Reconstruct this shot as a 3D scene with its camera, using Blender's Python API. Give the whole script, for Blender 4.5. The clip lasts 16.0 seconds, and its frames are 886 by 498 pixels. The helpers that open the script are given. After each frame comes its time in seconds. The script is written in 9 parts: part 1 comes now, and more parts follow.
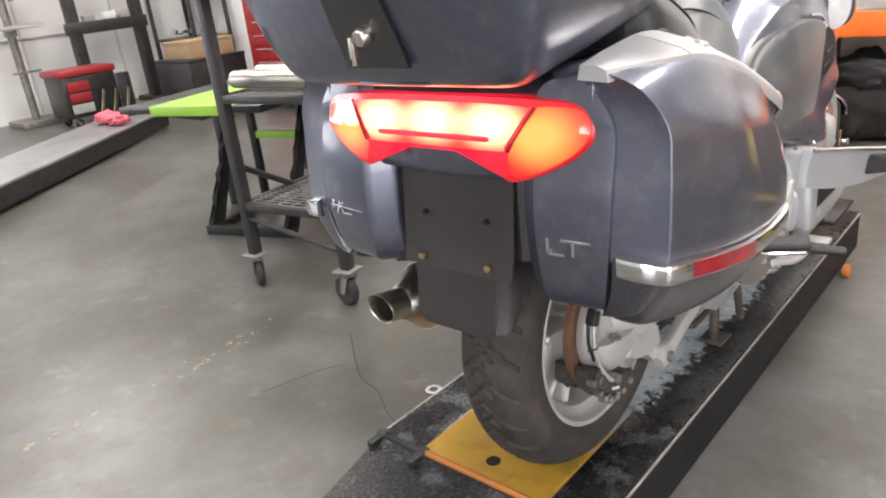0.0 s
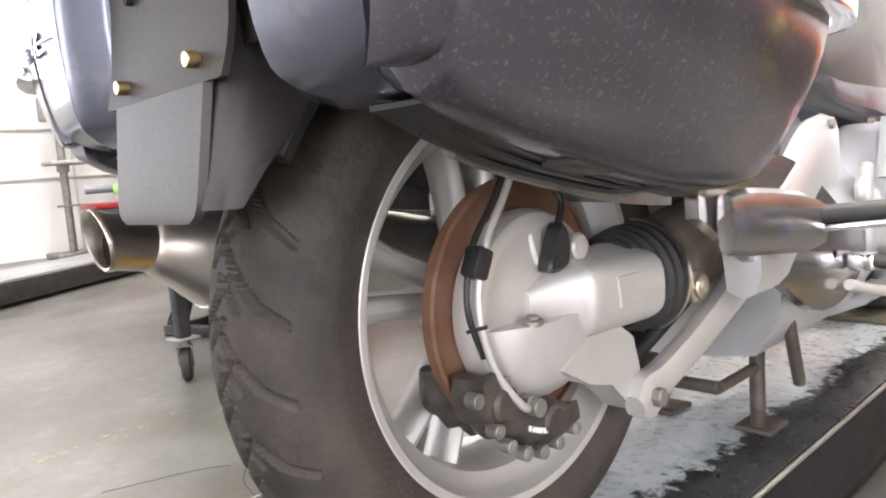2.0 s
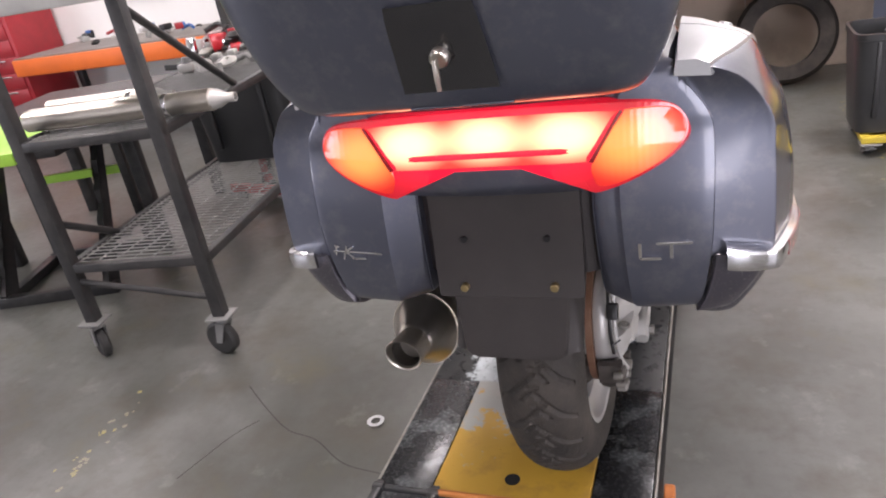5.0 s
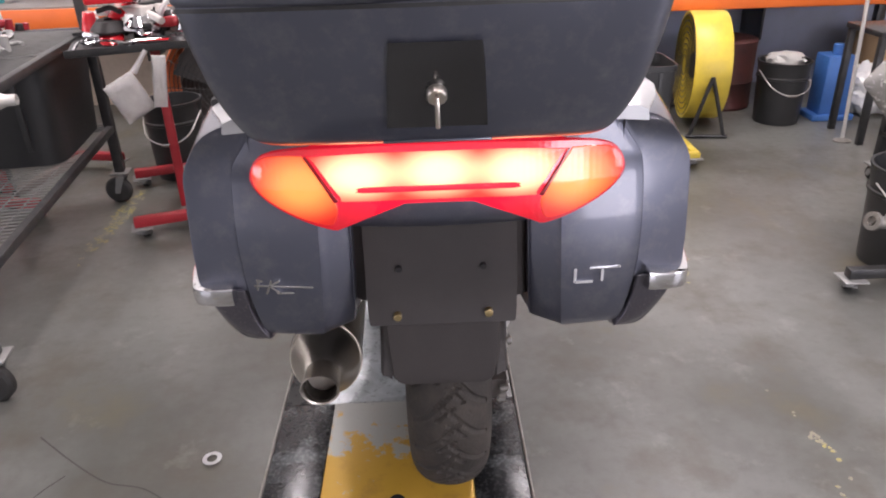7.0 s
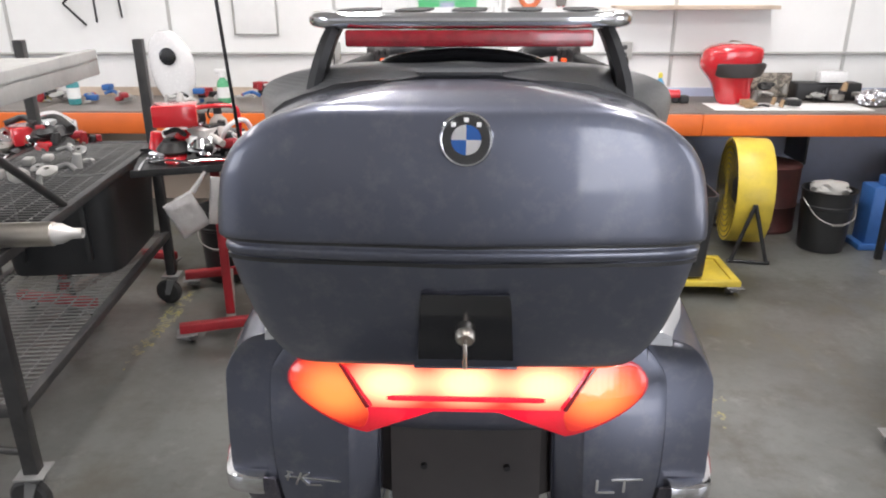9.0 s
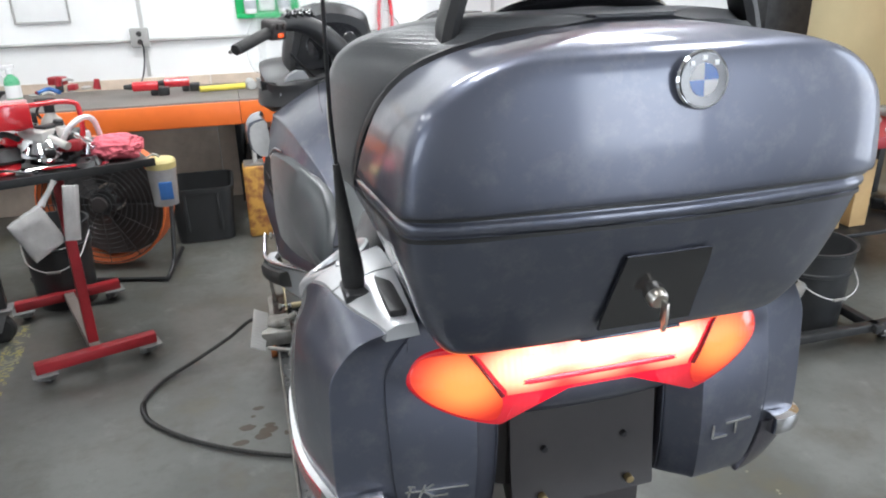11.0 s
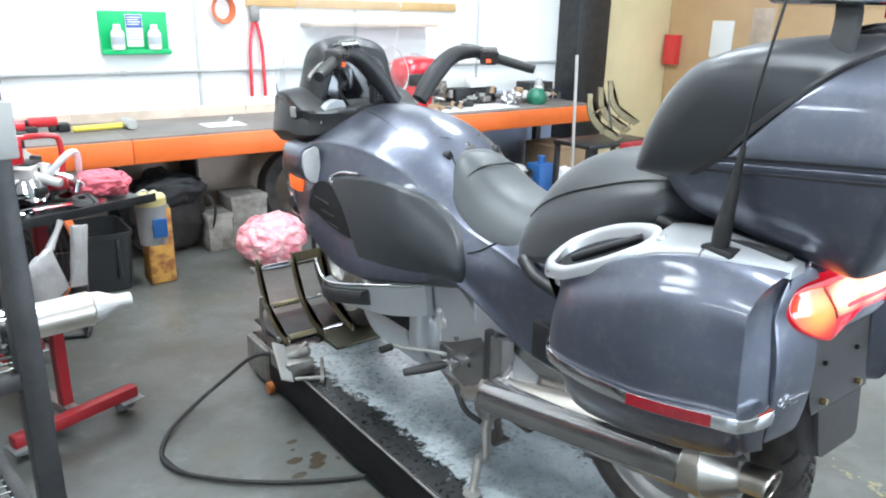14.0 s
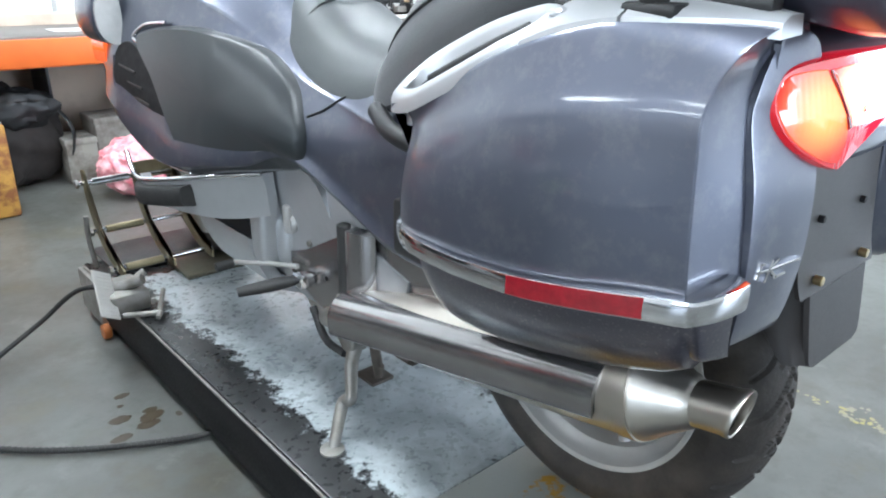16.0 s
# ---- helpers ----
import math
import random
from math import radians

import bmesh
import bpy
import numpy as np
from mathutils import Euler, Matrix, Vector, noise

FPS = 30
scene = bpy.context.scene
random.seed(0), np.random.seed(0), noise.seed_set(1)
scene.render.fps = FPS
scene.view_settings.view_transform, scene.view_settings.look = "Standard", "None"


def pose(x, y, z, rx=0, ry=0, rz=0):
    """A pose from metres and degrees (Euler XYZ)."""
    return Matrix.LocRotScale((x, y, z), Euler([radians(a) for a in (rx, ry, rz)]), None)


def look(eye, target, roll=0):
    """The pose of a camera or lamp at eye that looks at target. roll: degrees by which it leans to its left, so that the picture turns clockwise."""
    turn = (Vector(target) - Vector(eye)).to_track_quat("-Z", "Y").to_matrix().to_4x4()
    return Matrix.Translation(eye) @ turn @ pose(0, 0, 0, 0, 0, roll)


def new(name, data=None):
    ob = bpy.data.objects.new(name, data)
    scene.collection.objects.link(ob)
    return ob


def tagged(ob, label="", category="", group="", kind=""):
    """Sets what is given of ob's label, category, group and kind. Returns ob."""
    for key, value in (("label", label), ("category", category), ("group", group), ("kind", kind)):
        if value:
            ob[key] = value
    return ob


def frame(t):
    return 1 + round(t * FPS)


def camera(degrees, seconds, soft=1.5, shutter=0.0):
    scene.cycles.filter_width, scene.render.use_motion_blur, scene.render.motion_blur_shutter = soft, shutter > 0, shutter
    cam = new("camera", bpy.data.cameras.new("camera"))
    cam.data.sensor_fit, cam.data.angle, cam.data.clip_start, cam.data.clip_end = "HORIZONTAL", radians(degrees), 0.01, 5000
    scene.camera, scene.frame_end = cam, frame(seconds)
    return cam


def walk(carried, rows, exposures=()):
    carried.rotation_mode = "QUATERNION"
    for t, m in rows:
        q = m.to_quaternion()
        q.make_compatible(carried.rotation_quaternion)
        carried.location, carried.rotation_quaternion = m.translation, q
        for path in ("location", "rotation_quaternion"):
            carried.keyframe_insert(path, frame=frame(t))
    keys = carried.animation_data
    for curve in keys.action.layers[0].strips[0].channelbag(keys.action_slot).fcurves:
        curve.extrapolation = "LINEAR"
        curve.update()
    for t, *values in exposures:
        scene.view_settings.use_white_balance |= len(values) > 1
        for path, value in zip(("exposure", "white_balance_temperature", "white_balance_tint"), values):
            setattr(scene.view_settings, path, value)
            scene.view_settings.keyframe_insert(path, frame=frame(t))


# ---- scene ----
cam = camera(63.2, 16.0, 2.0)
PATH = [
    (0, (0.762, -0.849, 1.241), (-0.508, 0.516, 0.517), -6.5),
    (0.5, (0.702, -0.603, 1.054), (-0.593, 0.794, 0.444), -3.0),
    (1, (0.652, -0.364, 0.82), (-0.692, 1.024, 0.304), -2.3),
    (1.5, (0.622, -0.279, 0.713), (-0.792, 1.096, 0.381), -3.9),
    (2, (0.609, -0.263, 0.676), (-0.838, 1.101, 0.461), -4.6),
    (2.5, (0.599, -0.283, 0.687), (-0.843, 1.083, 0.455), -4.0),
    (3, (0.614, -0.398, 0.771), (-0.762, 1.002, 0.383), -5.8),
    (3.2, (0.607, -0.46, 0.841), (-0.722, 0.967, 0.396), -8.0),
    (5.3, (0.194, -0.984, 1.328), (-0.357, 0.692, 0.386), -8.9),
    (5.5, (0.116, -0.989, 1.324), (-0.327, 0.684, 0.322), -7.7),
    (6, (-0.005, -0.98, 1.344), (-0.194, 0.745, 0.349), -3.5),
    (6.5, (-0.028, -0.976, 1.352), (-0.01, 0.808, 0.448), -1.2),
    (7, (-0.011, -0.984, 1.38), (0.016, 0.804, 0.485), -1.8),
    (7.5, (0.006, -0.965, 1.463), (-0.002, 0.822, 0.566), -0.5),
    (8, (0.014, -0.958, 1.547), (-0.055, 0.868, 0.735), -0.2),
    (8.2, (0.018, -0.951, 1.579), (-0.074, 0.895, 0.813), -0.3),
    (10.3, (-0.144, -0.956, 1.574), (-0.093, 0.927, 0.902), -0.7),
    (10.5, (-0.21, -0.93, 1.545), (0.04, 0.924, 0.839), 0.3),
    (11, (-0.443, -0.814, 1.533), (0.05, 0.978, 0.794), -1.2),
    (11.5, (-0.705, -0.756, 1.527), (-0.022, 0.972, 0.788), -2.5),
    (12, (-0.961, -0.716, 1.527), (-0.052, 0.881, 0.737), -1.2),
    (12.5, (-1.136, -0.641, 1.524), (-0.084, 0.877, 0.756), -0.8),
    (13, (-1.322, -0.595, 1.516), (-0.183, 0.895, 0.821), 0.4),
    (13.5, (-1.43, -0.567, 1.497), (-0.291, 0.948, 0.861), 0.7),
    (14, (-1.457, -0.566, 1.493), (-0.312, 0.953, 0.875), 1.3),
    (14.5, (-1.42, -0.565, 1.481), (-0.272, 0.946, 0.851), 1.3),
    (15, (-1.269, -0.529, 1.402), (-0.164, 0.997, 0.731), 2.1),
    (15.5, (-1.12, -0.46, 1.263), (-0.039, 1.065, 0.551), 2.9),
    (16, (-0.988, -0.319, 1.141), (0.246, 1.075, 0.409), 0.8),
]
EXPOSURES = [(0, 0.57, 6700, 16), (0.6, 0.78, 6700, 19), (1, 0.76, 6700, 16), (1.6, 0.98, 6700, 18), (2.6, 1.14, 6700, 18), (3.2, 1.08, 6700, 18), (5.3, 0.28, 6550, 24), (7, 0.28, 6550, 25), (8.2, 0.22, 6450, 19), (10.3, -0.28, 6200, 11), (10.6, -0.18, 6100, 10), (11, 0.16, 6000, 10), (11.6, 0.18, 5800, 7), (12.5, 0.49, 5700, 5), (14.5, 0.60, 5600, 5), (16, 0.66, 5600, 6)]
walk(cam, [(t, look(eye, target, roll)) for t, eye, target, roll in PATH], EXPOSURES)

# ---- world and light ----
world = bpy.data.worlds.new("world")
scene.world = world
world.use_nodes = True
_sky = world.node_tree.nodes.new("ShaderNodeTexSky")
_sky.sky_type = "NISHITA"
_sky.sun_disc = False
_sky.sun_elevation, _sky.sun_rotation = radians(48), radians(110)
world.node_tree.links.new(_sky.outputs[0], world.node_tree.nodes["Background"].inputs[0])
world.node_tree.nodes["Background"].inputs[1].default_value = 0.12


def area_lamp(name, m, sx, sy, watts, colour):
    data = bpy.data.lights.new(name, "AREA")
    data.shape, data.size, data.size_y, data.energy, data.color = "RECTANGLE", sx, sy, watts, colour
    ob = new(name, data)
    ob.matrix_world = m
    return ob


_sun = bpy.data.lights.new("sun", "SUN")
_sun.energy, _sun.angle, _sun.color = 3.0, radians(0.5), (1.0, 0.95, 0.88)
new("sun", _sun).matrix_world = look((0, 0, 0), (-0.55, 0.2, -0.75))

# daylight through the roller door and the windows, and the ceiling's tube lamps
area_lamp("daylight_east", pose(5.05, -1.2, 1.75, 0, 90, 0), 3.3, 1.8, 62, (0.93, 0.96, 1.0))
area_lamp("daylight_south", pose(3.5, -6.88, 1.72, 90, 0, 0), 2.7, 3.3, 185, (0.93, 0.96, 1.0))
area_lamp("daylight_west", pose(-9.05, -3.5, 2.2, 0, -90, 0), 2.3, 4.8, 135, (0.93, 0.96, 1.0))
TUBES = [(-0.9, 2.6), (-0.9, -0.4), (1.7, 2.6), (1.7, -0.4), (-4.6, 0.4), (-4.6, 3.0), (-7.4, 1.6)]
for _x, _y in TUBES:
    area_lamp("tube_lamp", pose(_x, _y, 3.86), 0.6, 1.6, 68 if _x > -2 else 46, (1.0, 0.98, 0.93))


# ---- materials ----
def mat(name, colour, rough=0.5, metal=0.0, second=None, scale=6.0, mix=0.5, bump=0.0, bump_scale=60.0, coat=0.0,
        emit=None, power=0.0, rough_var=0.15, spec=0.5, detail=6.0, contrast=(0.35, 0.7)):
    """Two scales of variation: a broad patchy mix with a second colour, fine grain in the gloss and relief."""
    m = bpy.data.materials.new(name)
    m.use_nodes = True
    n, l = m.node_tree.nodes, m.node_tree.links
    b = n["Principled BSDF"]
    tc = n.new("ShaderNodeTexCoord")
    b.inputs["Base Color"].default_value = (*colour, 1)
    b.inputs["Roughness"].default_value = rough
    b.inputs["Metallic"].default_value = metal
    b.inputs["Specular IOR Level"].default_value = spec
    if coat:
        b.inputs["Coat Weight"].default_value = coat
        b.inputs["Coat Roughness"].default_value = 0.10
    second = second or tuple(c * 0.72 for c in colour)
    t = n.new("ShaderNodeTexNoise")
    t.inputs["Scale"].default_value, t.inputs["Detail"].default_value, t.inputs["Roughness"].default_value = scale, detail, 0.62
    l.new(tc.outputs["Object"], t.inputs["Vector"])
    r = n.new("ShaderNodeValToRGB")
    r.color_ramp.elements[0].position, r.color_ramp.elements[1].position = contrast
    l.new(t.outputs["Fac"], r.inputs[0])
    mm = n.new("ShaderNodeMath")
    mm.operation = "MULTIPLY"
    mm.inputs[1].default_value = mix
    l.new(r.outputs[0], mm.inputs[0])
    c = n.new("ShaderNodeMix")
    c.data_type = "RGBA"
    c.inputs["A"].default_value, c.inputs["B"].default_value = (*colour, 1), (*second, 1)
    l.new(mm.outputs[0], c.inputs["Factor"])
    l.new(c.outputs["Result"], b.inputs["Base Color"])
    g = n.new("ShaderNodeTexNoise")
    g.inputs["Scale"].default_value, g.inputs["Detail"].default_value = bump_scale, 5
    l.new(tc.outputs["Object"], g.inputs["Vector"])
    mr = n.new("ShaderNodeMapRange")
    mr.inputs["To Min"].default_value, mr.inputs["To Max"].default_value = max(0.02, rough - rough_var), min(1, rough + rough_var)
    l.new(g.outputs["Fac"], mr.inputs["Value"])
    l.new(mr.outputs[0], b.inputs["Roughness"])
    if bump:
        bp = n.new("ShaderNodeBump")
        bp.inputs["Strength"].default_value, bp.inputs["Distance"].default_value = bump, 0.004
        l.new(g.outputs["Fac"], bp.inputs["Height"])
        l.new(bp.outputs[0], b.inputs["Normal"])
    if emit:
        b.inputs["Emission Color"].default_value = (*emit, 1)
        b.inputs["Emission Strength"].default_value = power
    return m


PAINT = mat("metallic_paint", (0.116, 0.126, 0.166), 0.41, 0.76, (0.100, 0.103, 0.134), 3, 0.6, 0.0, 900, coat=0.9, rough_var=0.06)
PAINT_DUSTY = mat("dusty_paint", (0.098, 0.092, 0.112), 0.34, 0.7, (0.30, 0.285, 0.28), 230, 0.55, 0.03, 300, coat=0.6, rough_var=0.12, contrast=(0.56, 0.72), detail=6)
def weathered(m, low, high, dust, amount):
    """Smears in the clear coat's gloss and a thin veil of dust over a paint."""
    n, l = m.node_tree.nodes, m.node_tree.links
    b = n["Principled BSDF"]
    tc = n.new("ShaderNodeTexCoord")
    t = n.new("ShaderNodeTexNoise")
    t.inputs["Scale"].default_value, t.inputs["Detail"].default_value, t.inputs["Roughness"].default_value = 7, 10, 0.7
    l.new(tc.outputs["Object"], t.inputs["Vector"])
    r = n.new("ShaderNodeMapRange")
    r.inputs["From Min"].default_value, r.inputs["From Max"].default_value = 0.35, 0.70
    r.inputs["To Min"].default_value, r.inputs["To Max"].default_value = low, high
    l.new(t.outputs["Fac"], r.inputs["Value"])
    l.new(r.outputs[0], b.inputs["Coat Roughness"])
    d = n.new("ShaderNodeTexNoise")
    d.inputs["Scale"].default_value, d.inputs["Detail"].default_value, d.inputs["Roughness"].default_value = 22, 10, 0.75
    l.new(tc.outputs["Object"], d.inputs["Vector"])
    k = n.new("ShaderNodeMapRange")
    k.inputs["From Min"].default_value, k.inputs["From Max"].default_value = 0.50, 0.78
    k.inputs["To Max"].default_value = amount
    l.new(d.outputs["Fac"], k.inputs["Value"])
    mx = n.new("ShaderNodeMix")
    mx.data_type = "RGBA"
    mx.inputs["B"].default_value = (*dust, 1)
    l.new(k.outputs[0], mx.inputs["Factor"])
    l.new(b.inputs["Base Color"].links[0].from_socket, mx.inputs["A"])
    l.new(mx.outputs["Result"], b.inputs["Base Color"])


weathered(PAINT, 0.04, 0.16, (0.30, 0.29, 0.29), 0.35)
SILVER = mat("silver_paint", (0.60, 0.61, 0.625), 0.34, 0.65, (0.50, 0.51, 0.525), 12, 0.5, 0.03, 400, rough_var=0.08)
ALLOY = mat("cast_alloy", (0.57, 0.56, 0.54), 0.42, 0.42, (0.44, 0.42, 0.39), 14, 0.45, 0.10, 260, rough_var=0.12)
ALLOY_DARK = mat("dirty_alloy", (0.34, 0.33, 0.31), 0.5, 0.7, (0.16, 0.14, 0.12), 20, 0.7, 0.15, 200)
CHROME = mat("chrome", (0.80, 0.80, 0.82), 0.09, 1.0, (0.62, 0.62, 0.64), 9, 0.5, 0, 300, rough_var=0.05)
STEEL = mat("stainless_steel", (0.68, 0.64, 0.58), 0.33, 1.0, (0.50, 0.45, 0.38), 7, 0.6, 0.0, 90, rough_var=0.02)
BLACK = mat("black_plastic", (0.013, 0.013, 0.014), 0.42, 0, (0.028, 0.027, 0.027), 9, 0.6, 0.10, 500)
GREY_PLASTIC = mat("dark_grey_plastic", (0.027, 0.023, 0.022), 0.50, 0, (0.046, 0.040, 0.038), 7, 0.6, 0.10, 500)
VINYL = mat("black_vinyl", (0.019, 0.021, 0.024), 0.37, 0, (0.031, 0.033, 0.036), 5, 0.6, 0.13, 380, rough_var=0.08)
# Paler than black_vinyl: light on the upward-facing seat is put into the colour.
SEAT_VINYL = mat("lit_seat_vinyl", (0.046, 0.051, 0.054), 0.44, 0, (0.064, 0.069, 0.072), 5, 0.6, 0.13, 380, rough_var=0.08)
PAD = mat("grained_pad", (0.018, 0.022, 0.025), 0.35, 0, (0.028, 0.032, 0.035), 4, 0.5, 0.10, 420, rough_var=0.07)
RUBBER = mat("tyre_rubber", (0.028, 0.024, 0.021), 0.70, 0, (0.090, 0.074, 0.060), 16, 0.6, 0.35, 150, rough_var=0.12)
RUBBER_BLACK = mat("black_rubber", (0.02, 0.02, 0.02), 0.6, 0, (0.05, 0.047, 0.044), 20, 0.6, 0.2, 200)
RUST = mat("rusty_disc", (0.165, 0.078, 0.046), 0.55, 0.4, (0.26, 0.155, 0.105), 18, 0.7, 0.18, 160)
BRASS = mat("zinc_brass", (0.55, 0.43, 0.22), 0.34, 1.0, (0.32, 0.24, 0.13), 60, 0.6, 0.05, 300)
ZINC = mat("yellow_zinc_plate", (0.40, 0.35, 0.22), 0.42, 0.85, (0.22, 0.18, 0.11), 10, 0.7, 0.08, 200)
SOOT = mat("pipe_soot", (0.030, 0.024, 0.019), 0.75, 0.2, (0.055, 0.043, 0.034), 40, 0.6, 0.2, 300)
# Near-black that puts the shade inside gaps and openings into the colour.
DARK = mat("shade_black", (0.006, 0.006, 0.007), 0.7, 0)
LENS_WHITE = mat("frosted_lens", (0.66, 0.655, 0.65), 0.14, 0, (0.46, 0.455, 0.45), 16, 0.7, coat=1.0)
RED_REFLECT = mat("red_reflector", (0.30, 0.008, 0.018), 0.14, 0, (0.16, 0.004, 0.010), 60, 0.7, 0.2, 500, coat=1.0)
LENS_AMBER = mat("amber_lens", (0.62, 0.06, 0.012), 0.16, 0, (0.50, 0.03, 0.01), 8, 0.5, 0, 400, coat=1.0, emit=(1.0, 0.14, 0.02), power=0.75)
BLUE = mat("blue_enamel", (0.05, 0.20, 0.62), 0.2, 0, coat=1.0)
WHITE = mat("white_enamel", (0.82, 0.82, 0.82), 0.25, 0, (0.72, 0.72, 0.72), 5, 0.4, coat=0.5)
GLOSS_BLACK = mat("gloss_black", (0.015, 0.015, 0.017), 0.12, 0, coat=1.0)

def concrete():
    """Worn power-trowelled concrete: broad grey-brown clouds, dirty blotches, fine specks and scuffed gloss."""
    m = mat("concrete_floor", (0.136, 0.140, 0.131), 0.34, 0, (0.055, 0.055, 0.048), 1.1, 0.95, 0.03, 30, rough_var=0.07, spec=0.55, detail=9, contrast=(0.40, 0.64))
    n, l = m.node_tree.nodes, m.node_tree.links
    b = n["Principled BSDF"]
    tc = n.new("ShaderNodeTexCoord")
    for scale, lo, hi, tint, amount, detail in ((3.4, 0.50, 0.66, (0.068, 0.058, 0.042), 0.62, 8), (15.0, 0.52, 0.86, (0.060, 0.055, 0.046), 0.60, 9), (6.0, 0.58, 0.80, (0.30, 0.30, 0.285), 0.45, 10), (38.0, 0.52, 0.78, (0.060, 0.057, 0.050), 0.20, 6), (2.2, 0.56, 0.70, (0.17, 0.15, 0.085), 0.35, 10), (140.0, 0.66, 0.76, (0.07, 0.065, 0.06), 0.22, 2)):
        t = n.new("ShaderNodeTexNoise")
        t.inputs["Scale"].default_value, t.inputs["Detail"].default_value, t.inputs["Roughness"].default_value = scale, detail, 0.66
        l.new(tc.outputs["Object"], t.inputs["Vector"])
        r = n.new("ShaderNodeMapRange")
        r.inputs["From Min"].default_value, r.inputs["From Max"].default_value = lo, hi
        r.inputs["To Max"].default_value = amount
        l.new(t.outputs["Fac"], r.inputs["Value"])
        mx = n.new("ShaderNodeMix")
        mx.data_type = "RGBA"
        mx.inputs["B"].default_value = (*tint, 1)
        l.new(r.outputs[0], mx.inputs["Factor"])
        l.new(b.inputs["Base Color"].links[0].from_socket, mx.inputs["A"])
        l.new(mx.outputs["Result"], b.inputs["Base Color"])
    return m


CONCRETE = concrete()
WALL_WHITE = mat("white_wall_paint", (0.83, 0.83, 0.82), 0.55, 0, (0.70, 0.70, 0.68), 1.2, 0.6, 0.05, 40)
WALL_TAN = mat("bare_wall_board", (0.60, 0.49, 0.39), 0.8, 0, (0.30, 0.24, 0.185), 2.6, 0.8, 0.1, 60, contrast=(0.45, 0.7))
WALL_BLUE = mat("pale_blue_wall_board", (0.42, 0.47, 0.62), 0.7, 0, (0.28, 0.30, 0.36), 2.0, 0.6, 0.06, 60)
PLY = mat("yellow_plywood", (0.82, 0.70, 0.42), 0.55, 0, (0.66, 0.55, 0.30), 1.5, 0.6, 0.06, 50)
CORK = mat("brown_hardboard", (0.54, 0.37, 0.20), 0.55, 0, (0.42, 0.28, 0.15), 2.5, 0.6, 0.05, 60)
CEIL = mat("ceiling_panel", (0.62, 0.62, 0.60), 0.8, 0, (0.5, 0.5, 0.48), 1.0, 0.5)
ORANGE = mat("orange_beam_paint", (0.80, 0.17, 0.025), 0.42, 0, (0.62, 0.12, 0.02), 5, 0.6, 0.05, 200)
BENCH_TOP = mat("worn_bench_top", (0.205, 0.185, 0.170), 0.5, 0, (0.115, 0.100, 0.092), 3, 0.7, 0.1, 80)
RED = mat("red_paint", (0.36, 0.022, 0.030), 0.38, 0.1, (0.22, 0.018, 0.022), 9, 0.6, 0.06, 200)
RED_GLOSS = mat("red_bodywork", (0.62, 0.02, 0.03), 0.18, 0, (0.5, 0.015, 0.02), 4, 0.4, coat=1.0)
FRAME_GREY = mat("dark_grey_steel", (0.038, 0.038, 0.040), 0.42, 0.4, (0.085, 0.082, 0.078), 12, 0.6, 0.1, 200)
FRAME_BLACK = mat("black_steel", (0.020, 0.021, 0.023), 0.35, 0.3, (0.06, 0.058, 0.055), 14, 0.6, 0.1, 160)
MESH_GREY = mat("galvanised_mesh", (0.24, 0.24, 0.236), 0.45, 0.3, (0.20, 0.195, 0.19), 16, 0.7, 0.05, 200)
GREEN = mat("lime_green_paint", (0.30, 0.56, 0.06), 0.45, 0, (0.24, 0.44, 0.06), 6, 0.6)
GREEN_SIGN = mat("green_board", (0.03, 0.42, 0.13), 0.35, 0, (0.02, 0.34, 0.10), 6, 0.5)
YELLOW = mat("yellow_drum_paint", (0.66, 0.50, 0.05), 0.4, 0, (0.40, 0.30, 0.05), 7, 0.7, 0.06, 120)
RUSTY_YELLOW = mat("rusty_yellow_paint", (0.52, 0.28, 0.055), 0.55, 0.1, (0.23, 0.085, 0.03), 13, 0.95, 0.2, 90, contrast=(0.42, 0.58), detail=9)
BIN = mat("dark_grey_tub", (0.018, 0.019, 0.020), 0.42, 0, (0.034, 0.034, 0.035), 6, 0.6, 0.05, 200)
PINK = mat("pink_rag", (0.72, 0.16, 0.20), 0.8, 0, (0.50, 0.08, 0.12), 14, 0.7, 0.3, 90)
PLASTIC_WRAP = mat("clear_wrap", (0.72, 0.70, 0.69), 0.16, 0, (0.50, 0.49, 0.48), 16, 0.6, 0.5, 60)
PLASTIC_GREY = mat("cloudy_film", (0.46, 0.45, 0.43), 0.25, 0, (0.32, 0.31, 0.30), 12, 0.6, 0.4, 50)
PINK_WRAP = mat("wrapped_pink_rags", (0.78, 0.20, 0.25), 0.30, 0, (0.86, 0.62, 0.62), 15, 0.85, 0.5, 40)
BLUE_STEEL = mat("blue_steel", (0.045, 0.15, 0.42), 0.4, 0.2, (0.03, 0.10, 0.28), 9, 0.6)
PAPER = mat("paper", (0.80, 0.80, 0.79), 0.8, 0, (0.70, 0.70, 0.69), 8, 0.4)
CARDBOARD = mat("cardboard", (0.36, 0.245, 0.145), 0.8, 0, (0.27, 0.18, 0.10), 5, 0.6)
WOOD = mat("pale_timber", (0.55, 0.37, 0.17), 0.6, 0, (0.42, 0.27, 0.12), 9, 0.6, 0.06, 70)
STAND_STEEL = mat("dirty_stand_steel", (0.115, 0.098, 0.082), 0.6, 0.4, (0.05, 0.04, 0.032), 18, 0.8, 0.2, 150)
GLASS_DARK = mat("dark_gauge_glass", (0.01, 0.01, 0.012), 0.05, 0, coat=1.0)
